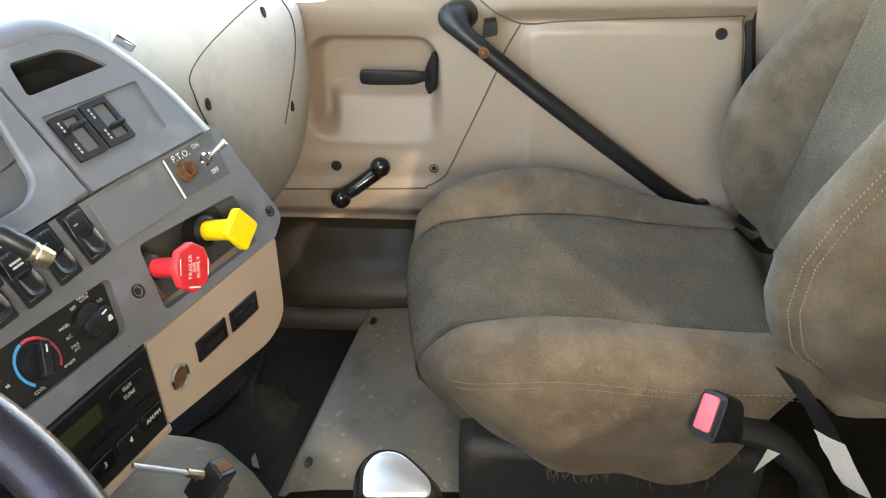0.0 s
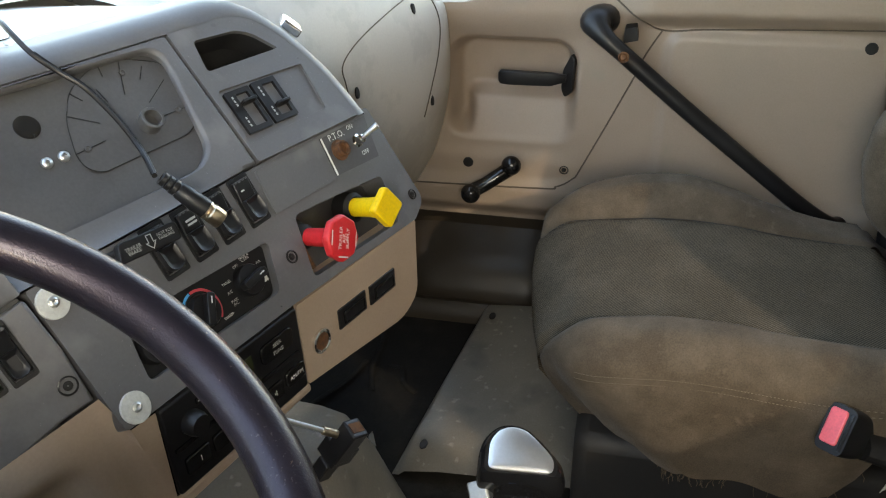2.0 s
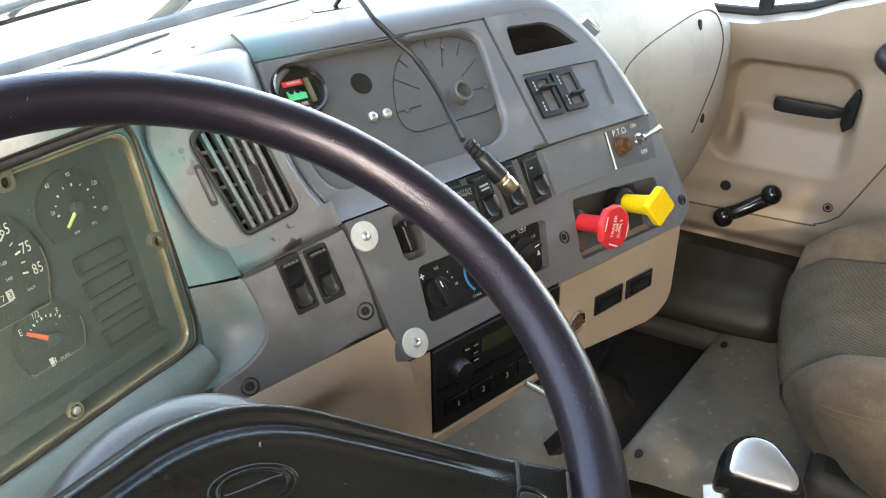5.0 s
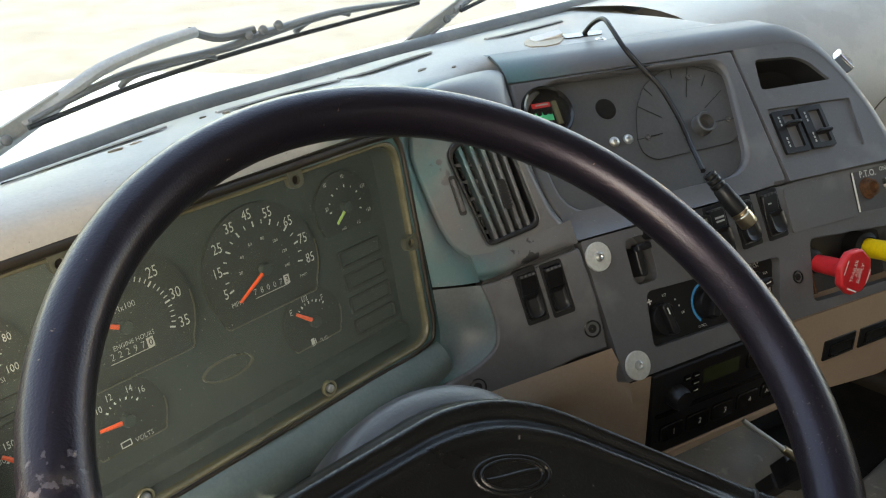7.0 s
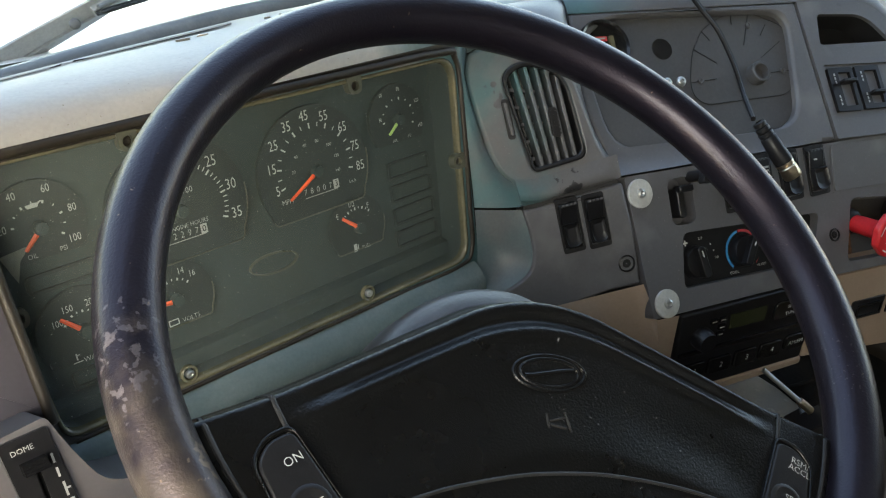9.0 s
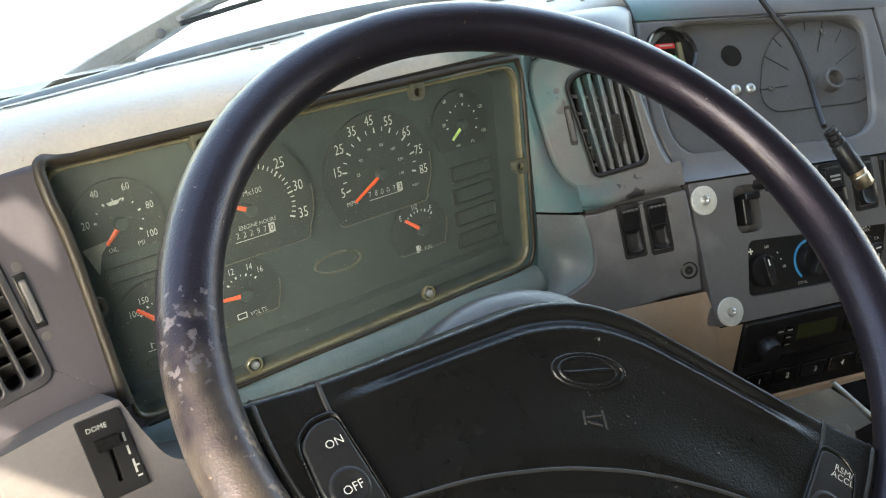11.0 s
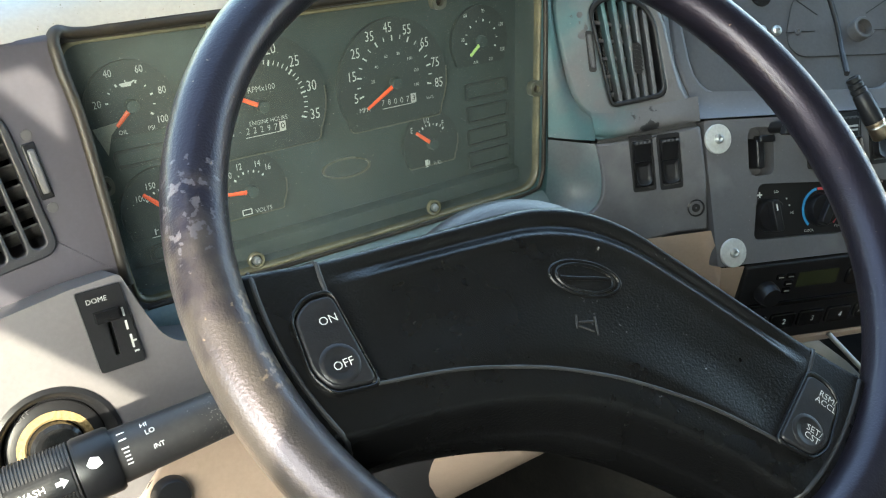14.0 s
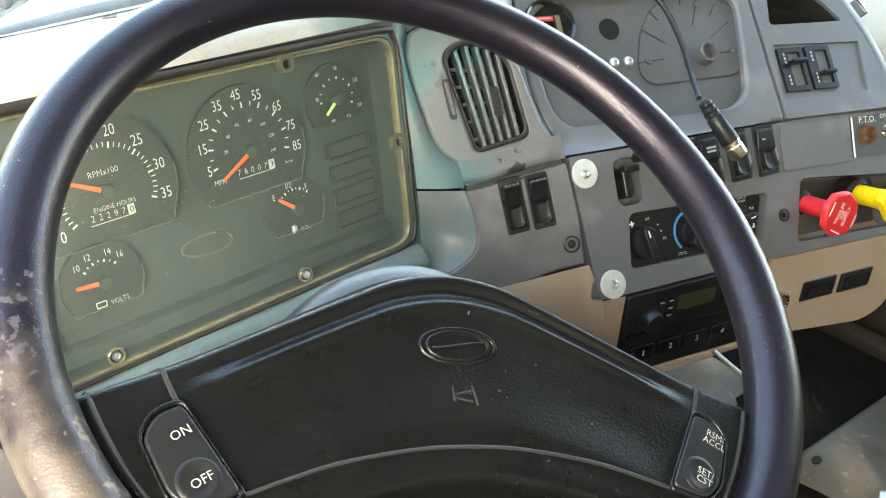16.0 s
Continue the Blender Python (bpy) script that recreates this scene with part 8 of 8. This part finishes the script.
for y, z, lab, m_ in ((0.352, 0.617, "dark screw hole in the door panel", M_RUBBER), (-0.338, 0.885, "black plug in the door panel corner", M_RUBBER)):
    bm = bmesh.new()
    lathe(bm, [(0.0105, -0.001), (0.0102, 0.0016), (0.0090, 0.0020), (0, 0.0016)], 24)
    solo("door_hole", bm, m_, axes((DOOR_X - door_h(y, z) - 0.0005, y, z), (-1, 0, 0)), lab, "hole", "door holes")
dark_screw(axes((DOOR_X - door_h(0.162, 0.615) - 0.001, 0.162, 0.615), (-1, 0, 0)), "recessed screw in the beige door panel", 0.0078)
lp = thing("lock_pin", pose(1.575, -0.294, belt_z(-0.294) + 0.004), "small black door lock pin in a pale collar", "lock pin")
bm = bmesh.new()
lathe(bm, [(0.010, 0.0), (0.010, 0.002), (0.006, 0.004), (0.005, 0.004)], 20)
part("collar", bm, M_BULGE, lp, "pale collar")
bm = bmesh.new()
lathe(bm, [(0.0035, 0.0), (0.0035, 0.014), (0.0048, 0.016), (0.0048, 0.026), (0, 0.028)], 16)
part("pin", bm, M_BLACK, lp)

# ---- floor: cover plate, mat folds, engine hump, gear lever ----
bm = bmesh.new()
rows = []
for i, t in enumerate(np.linspace(0, 1, 16)):
    f = Vector((1.045, 0.385, 0.262)).lerp(Vector((1.53, 0.320, 0.262)), t)
    e = 0.03 * smooth(0.12, 0.0, t)
    rows.append([f, f + Vector((0, -0.012, 0.030 - e)), f + Vector((0, -0.022, 0.040 - e)), f + Vector((0.0, -0.08, 0.050 - e)), f + Vector((0, -0.16, 0.055 - e)), f + Vector((0, -0.30, 0.058 - e)), f + Vector((0, -0.36, 0.0))])
loft(bm, rows)
fcover = thing("floor_cover", Matrix(), "worn tan plastic cover below the passenger seat", "cover")
part("plate", bm, M_COVER, fcover, angle=50)
for x, y in ((1.075, 0.335), (1.475, 0.285)):
    bm = bmesh.new()
    lathe(bm, [(0.010, -0.001), (0.009, 0.0010), (0, 0.0010)], 20)
    bmesh.ops.scale(bm, vec=(1.2, 0.7, 1), verts=bm.verts)
    bmesh.ops.transform(bm, matrix=axes((x, y, 0.3115), (0, 0.1, 1), (1, 0, 0)), verts=bm.verts)
    part("fixing_slot", bm, M_RUBBER, fcover, "dark fixing slot")
bm = bmesh.new()
rows = []
for a in np.linspace(0, math.pi, 41):
    cx, sz = -math.copysign(abs(math.cos(a)) ** 0.55, math.cos(a)), math.sin(a) ** 0.45
    row = []
    for k in np.linspace(0, 1, 18):
        y = 0.86 - 0.60 * k
        hgt = 0.31 * (1 - smooth(0.72, 1.0, k) ** 1.5)
        row.append(Vector((0.705 + (0.235 + 0.03 * (1 - sz)) * cx * (1 - 0.12 * smooth(0.6, 1.0, k)), y, FLOOR_Z + hgt * sz)))
    rows.append(row)
loft(bm, rows)
hump = thing("engine_hump", Matrix(), "worn tan engine cover hump, driver's side darkened for shade", "engine cover")
part("cover", bm, M_COVER, hump, angle=70)
# dark sheet added over the driver's side, standing in for the deep shade
bm = bmesh.new()
loft(bm, [[v + Vector((-0.005, -0.003, 0.004)) for v in row] for row in rows if row[0].x < 0.60])
part("side_shade_sheet", bm, M_FLOOR, hump, "dark sheet for the shade down the driver's side", angle=70)
bm = bmesh.new()
prism(bm, rpoly([(0.62, 0.10), (0.945, 0.13), (0.985, 0.22), (0.965, 0.34), (0.60, 0.36)], [0.03, 0.04, 0.05, 0.04, 0.03]), FLOOR_Z, FLOOR_Z + 0.028)
solo("floor_flange", bm, M_COVER, Matrix(), "worn tan plastic flange beside the gear lever", "flange", bevel=0.008)
dark_screw(axes((0.943, 0.285, FLOOR_Z + 0.029), (0, 0, 1), (1, 0, 0)), "dark bolt in the tan floor flange", 0.011)
for k, (x, y, ln, an) in enumerate(((1.36, 0.50, 0.22, 10), (1.22, 0.56, 0.26, -20), (1.30, 0.43, 0.10, 40))):
    bm = bmesh.new()
    tube(bm, spline([(-ln / 2, 0, 0), (-ln / 5, 0.008, 0.006), (ln / 5, -0.006, 0.007), (ln / 2, 0.004, 0)], 14), 0.006, 8, flat=0.35)
    solo("mat_fold", bm, M_FLOOR, pose(x, y, FLOOR_Z, 0, 0, an), "creased fold in the dark floor mat", "mat", "mat folds")
bm = bmesh.new()
prism(bm, rpoly([(-0.02, -0.004), (0.02, 0.0), (0.008, 0.008), (-0.012, 0.007)], 0.002), 0, 0.003)
solo("leaf_scrap", bm, M_COVER, pose(1.12, 0.44, FLOOR_Z + 0.002, 0, 0, 20), "small brown scrap on the floor mat", "scrap")

gl = thing("gear_lever", pose(0.648, 0.120, 0.715), "gear lever with a black and chrome range knob", "gear lever")
bm = bmesh.new()
rows = []
KN = [(-0.040, -0.023), (-0.040, 0.014), (-0.024, 0.033), (0.002, 0.033), (0.026, 0.012), (0.042, -0.006), (0.041, -0.023)]
kloop = rpoly(KN, [0.008, 0.018, 0.016, 0.018, 0.02, 0.010, 0.008])
for z, s_ in ((-0.085, 0.55), (-0.075, 0.72), (-0.055, 0.92), (-0.035, 1.02), (-0.012, 1.03), (0.006, 0.97), (0.014, 0.90), (0.018, 0.82)):
    rows.append([(x * s_ * 1.06, y * s_ * 1.06, z) for x, y in kloop])
loft(bm, rows, closed=True)
ngon(bm, rows[0])
ngon(bm, rows[-1])
KT = axes((0, 0, 0), (-0.42, -0.05, 0.90), (0.08, -1, 0))
bmesh.ops.transform(bm, matrix=KT, verts=bm.verts)
bmesh.ops.remove_doubles(bm, verts=bm.verts, dist=1e-6)
part("knob", bm, M_KNOB, gl, "gloss black knob body")
bm = bmesh.new()
tube(bm, [(0.004, 0.0, -0.035), (0.008, -0.001, -0.066), (0.0085, -0.001, -0.069), (0.009, -0.001, -0.071), (0.018, -0.003, -0.135), (0.019, -0.003, -0.140)], [0.033, 0.033, 0.030, 0.033, 0.031, 0.026], 28)
part("knob_collar", bm, M_KNOB, gl, "gloss black collar below the knob")
bm = bmesh.new()
prism(bm, [(x * 0.78, y * 0.78 + 0.001) for x, y in kloop], 0.0165, 0.0205, 0.0012, 0.15)
bmesh.ops.transform(bm, matrix=KT, verts=bm.verts)
part("knob_plate", bm, M_SATIN, gl, "brushed chrome top plate")
bm = bmesh.new()
tube(bm, [(0.01, 0.0, -0.04), (0.03, -0.01, -0.10), (0.10, 0.0, -0.455)], [0.024, 0.016, 0.014], 16)
part("shaft", bm, M_BLACK, gl)
bm = bmesh.new()
prism(bm, rrect(0, 0, 0.022, 0.026, 0.003), -0.02, 0.008)
bmesh.ops.transform(bm, matrix=KT @ pose(-0.038, -0.026, -0.030, 20, -25, 10), verts=bm.verts)
part("range_switch", bm, M_STEEL, gl, "grey range lever", bevel=0.003)
bm = bmesh.new()
prism(bm, rrect(0, 0, 0.018, 0.019, 0.003), -0.02, 0.008)
bmesh.ops.transform(bm, matrix=KT @ pose(-0.003, -0.042, -0.038, 45, 0, 0), verts=bm.verts)
part("splitter_button", bm, M_BLUE, gl, "bright blue button", bevel=0.003)

# ---- rod and connector below the radio ----
rb_ = thing("loose_connector", Matrix(), "black connector on a thin metal rod below the radio", "connector")
R0_, R1_ = Vector((0.640, 0.375, 0.735)), Vector((0.668, 0.328, 0.698))
bm = bmesh.new()
tube(bm, [R0_, R1_], 0.0028, 10)
part("rod", bm, M_STEEL, rb_)
bm = bmesh.new()
tube(bm, [R1_ - (R1_ - R0_) * 0.15, R1_ + (R1_ - R0_) * 0.12], 0.0048, 12)
part("rod_end", bm, M_BRASS, rb_)
bm = bmesh.new()
box(bm, 0, 0, 0, 0.022, 0.024, 0.050)
box(bm, 0.004, 0.004, -0.020, 0.030, 0.030, 0.026)
box(bm, -0.004, 0.0, -0.046, 0.020, 0.018, 0.030)
bmesh.ops.transform(bm, matrix=pose(0.676, 0.315, 0.680, 25, 20, -30), verts=bm.verts)
part("body", bm, M_BLACK, rb_, bevel=0.002)
bm = bmesh.new()
box(bm, 0, 0, 0.0255, 0.016, 0.012, 0.001)
bmesh.ops.transform(bm, matrix=pose(0.676, 0.315, 0.680, 25, 20, -30), verts=bm.verts)
part("contact", bm, M_RUST, rb_)

# ---- seat belt buckle and webbing ----
M_WEB = mat("belt_webbing", (0.02, 0.02, 0.022), 0.4, second=(0.035, 0.034, 0.034), mix_scale=60, bump=0.5, bump_scale=900)
bk = thing("belt_buckle", axes((0.852, -0.222, 0.640), (-0.55, 0.62, 0.55), (0.55, 0.35, 0.35)) @ pose(0, 0, 0, 0, 0, 38), "black seat belt buckle with a red release button", "seat belt buckle")
bm = bmesh.new()
loft(bm, [[(x * k, y * k, z) for x, y in rrect(0, 0, 0.036, 0.060, 0.010)] for z, k in ((-0.085, 0.62), (-0.070, 0.80), (-0.040, 0.96), (-0.010, 1.0), (0.0, 0.97))], closed=True)
ngon(bm, [(x * 0.97, y * 0.97, 0.0) for x, y in rrect(0, 0, 0.036, 0.060, 0.010)])
part("housing", bm, M_BLACK, bk, bevel=0.002)
bm = bmesh.new()
prism(bm, rrect(0.003, -0.002, 0.022, 0.044, 0.005), -0.004, 0.0025)
part("release_button", bm, M_PINK, bk, "red release button", bevel=0.002)
bm = bmesh.new()
box(bm, -0.013, 0, 0.0006, 0.004, 0.046, 0.003)
part("tongue_slot", bm, M_GLOSS, bk)
bm = bmesh.new()
tube(bm, spline([(0.882, -0.262, 0.600), (0.885, -0.300, 0.585), (0.888, -0.345, 0.545), (0.90, -0.39, 0.47), (0.92, -0.44, FLOOR_Z)], 20), [0.030] * 10 + [0.026] * 10, 14, flat=0.6)
solo("buckle_stalk", bm, M_RUBBER, Matrix(), "black sleeve of the belt buckle beside the seat", "sleeve")
bm = bmesh.new()
pts = spline([(0.862, -0.305, 0.700), (0.861, -0.322, 0.678), (0.861, -0.356, 0.631), (0.861, -0.390, 0.571), (0.868, -0.433, 0.497), (0.875, -0.47, 0.40)], 26)
loft(bm, [[p + Vector((-0.001, 0.019, 0.012)), p + Vector((-0.003, 0, 0)), p + Vector((0.001, -0.019, -0.012))] for p in pts])
bmesh.ops.solidify(bm, geom=bm.faces[:], thickness=0.0015)
belt = solo("seat_belt", bm, M_WEB, Matrix(), "dark seat belt webbing hanging beside the seat", "seat belt")
bm = bmesh.new()
loft(bm, [[p + Vector((-0.0030, 0.0215, 0.012 + 0.002 * math.sin(i * 2.1))), p + Vector((-0.0052, 0, 0)), p + Vector((-0.0015, -0.0215, -0.013))] for i, p in enumerate(pts[12:20])])
bmesh.ops.solidify(bm, geom=bm.faces[:], thickness=0.001)
solo("belt_label", bm, M_TAG, Matrix(), "frayed white label on the seat belt", "label")
bm = bmesh.new()
prism(bm, rpoly([(-0.004, -0.022), (0.009, 0.018), (-0.006, 0.016)], 0.001), 0, 0.001)
solo("paper_tag", bm, M_SCRAP, axes((0.853, -0.300, 0.570), (-0.95, 0.2, 0.2), (0, -0.5, -0.2)), "small torn paper tag on the belt sleeve", "tag")

# ---- outside ----
bm = bmesh.new()
box(bm, 0, 0, -1.25, 400, 400, 0.1)
solo("ground", bm, M_GROUND, Matrix(), "pale gravel yard", "ground", kind="structure")
# bonnet
bm = bmesh.new()
rows = []
for y in np.linspace(0.93, 2.6, 16):
    t = (y - 0.93) / 1.67
    hw = 1.02 - 0.12 * t
    rows.append([(0.53 + hw * math.sin(a), y, 0.10 + (0.80 - 0.275 * t ** 1.1) * max(0.0, math.cos(a)) ** 0.22) for a in np.linspace(-math.pi / 2, math.pi / 2, 31)])
loft(bm, rows)
ngon(bm, rows[-1])
solo("bonnet", bm, M_WHITEPAINT, Matrix(), "white truck bonnet beyond the windscreen", "bonnet", angle=60)
bm = bmesh.new()
loft(bm, [[(x, 0.868, 1.050), (x, 0.90, 1.046), (x, 1.02, 1.02), (x, 1.10, 0.955)] for x in np.linspace(-0.55, 1.62, 12)])
solo("cowl", bm, M_WHITEPAINT, Matrix(), "white painted cowl panel below the windscreen", "cowl", angle=60)


def wiper(shift, label):
    """A wiper parked low on the glass: a padded arm, a riveted link, a bridge with claws and the rubber."""
    wp = thing("wiper", Matrix(), label, "wiper", "wipers")
    o = Vector(shift)

    def run(name, pts, radius, material, n=10, flat=1.0, label=""):
        bm = bmesh.new()
        pts = [Vector(p) + o for p in pts]
        if len(pts) > 2:
            pts = spline(pts, 24)
        r = list(np.interp(np.linspace(0, 1, len(pts)), np.linspace(0, 1, len(radius)), radius)) if isinstance(radius, tuple) else radius
        tube(bm, pts, r, n, flat=flat)
        return part(name, bm, material, wp, label)

    root = spline([Vector(p) + o for p in ((-0.055, 0.893, 0.975), (0.045, 0.887, 1.030), (0.102, 0.886, 1.056), (0.166, 0.885, 1.081), (0.200, 0.885, 1.095))], 20)
    across = Vector((-0.40, -0.35, 0.85))
    for name, lo_, hi_, out, material in (("arm_root", -0.004, 0.018, 0.004, M_WIPERPALE), ("root_flange", -0.0155, -0.004, -0.004, M_WIPER)):
        bm = bmesh.new()
        rows = []
        for i, p in enumerate(root):
            k = 1.15 - 0.55 * i / 19
            away = Vector((0.05, 0.93, 0.36))
            rows.append([p + across * (lo_ * k), p + across * (lo_ * k) - away * 0.003, p + across * (hi_ * k) - away * (0.003 if out > 0 else 0.006), p + across * (hi_ * k)])
        loft(bm, [r + [r[0]] for r in rows])
        part(name, bm, material, wp, "pale painted arm root" if out > 0 else "dark side of the arm root", bevel=0.0006)
    run("arm", [(0.160, 0.885, 1.079), (0.205, 0.885, 1.098), (0.246, 0.884, 1.114), (0.300, 0.882, 1.125), (0.345, 0.881, 1.130)], (0.0095, 0.0095, 0.009, 0.0085, 0.008), M_WIPER, 12, 0.7, "pale grey wiper arm")
    run("link", [(0.338, 0.880, 1.132), (0.377, 0.887, 1.117), (0.420, 0.886, 1.118)], 0.0045, M_WIPERDARK, 8)
    run("bridge", [(0.162, 0.870, 1.086), (0.266, 0.888, 1.102), (0.379, 0.890, 1.104), (0.422, 0.889, 1.109), (0.536, 0.886, 1.117), (0.675, 0.888, 1.109)], (0.003, 0.006, 0.006, 0.008, 0.006, 0.003), M_WIPERDARK, 10, 0.7)
    run("rubber", [(0.159, 0.868, 1.081), (0.288, 0.888, 1.090), (0.446, 0.893, 1.098), (0.676, 0.890, 1.105)], 0.0026, M_RUBBER, 8)
    for x0, x1, z in ((0.262, 0.372, 1.094), (0.480, 0.560, 1.108)):
        run("claw", [(x0, 0.895, z - 0.006), (x0 + 0.02, 0.892, z + 0.004), (x1 - 0.02, 0.891, z + 0.007), (x1, 0.892, z + 0.002)], 0.0032, M_WIPERDARK, 8)
    for x, y, z in ((0.410, 0.882, 1.114), (0.428, 0.881, 1.117), (0.448, 0.880, 1.119), (0.140, 0.874, 1.073)):
        bm = bmesh.new()
        lathe(bm, [(0.005, -0.003), (0.005, 0.001), (0.003, 0.0025), (0, 0.0025)], 14)
        bmesh.ops.transform(bm, matrix=axes(Vector((x, y, z)) + o, (-0.2, -0.9, 0.4)), verts=bm.verts)
        part("rivet", bm, M_WIPERDARK, wp)


M_WIPER = mat("weathered_wiper_paint", (0.34, 0.35, 0.345), 0.6, second=(0.26, 0.27, 0.27), mix_scale=30, bump=0.2)
M_WIPERPALE = mat("pale_wiper_paint", (0.42, 0.43, 0.42), 0.6, second=(0.34, 0.35, 0.345), mix_scale=30, bump=0.2)
M_WIPERDARK = mat("faded_wiper_black", (0.11, 0.113, 0.113), 0.55, second=(0.13, 0.13, 0.127), mix_scale=40, bump=0.2)
wiper((0, 0, 0), "weathered grey wiper with a faded blade low on the windscreen")
wiper((0.56, -0.012, 0.012), "weathered grey wiper with a faded blade before the passenger")

# grass bank far ahead and parked white truck beside the passenger window
bm = bmesh.new()
loft(bm, [[(x, 24 + 1.5 * math.sin(x * 0.3), -1.2), (x, 27, 0.2 + 0.3 * math.sin(x * 0.7)), (x, 34, 1.3 + 0.4 * math.sin(x * 0.23))] for x in np.linspace(-30, 60, 60)])
solo("grass_bank", bm, M_GRASS, Matrix(), "green grassy bank beyond the yard", "bank", kind="structure")
tk = thing("parked_truck", pose(4.4, 1.3, -1.2), "white parked truck with an amber lamp and chrome mirror", "truck")
bm = bmesh.new()
box(bm, 1.2, 0.4, 1.75, 2.2, 4.2, 2.3)
part("body", bm, M_WHITEPAINT, tk, bevel=0.12)
bm = bmesh.new()
box(bm, 0.08, 0.0, 2.28, 0.06, 0.16, 0.26)
part("side_lamp", bm, M_YELLOW, tk, "amber lamp", bevel=0.03)
bm = bmesh.new()
box(bm, 0.08, 0.42, 2.30, 0.08, 0.3, 0.5)
part("grille", bm, M_STEEL, tk, bevel=0.03)
bm = bmesh.new()
tube(bm, [(-0.15, -0.55, 3.2), (-0.1, -0.62, 2.6), (-0.05, -0.68, 2.0)], 0.03, 8)
part("mirror_stay", bm, M_CHROME, tk)
bm = bmesh.new()
box(bm, -0.12, -0.95, 2.75, 0.08, 0.25, 0.45)
part("mirror", bm, M_BLACK, tk, bevel=0.04)
bm = bmesh.new()
lathe(bm, [(0, -0.15), (0.5, -0.15), (0.52, 0.15), (0, 0.15)], 28)
bmesh.ops.transform(bm, matrix=pose(0.2, 1.2, 0.5, 0, 90, 0), verts=bm.verts)
part("wheel", bm, M_RUBBER, tk)
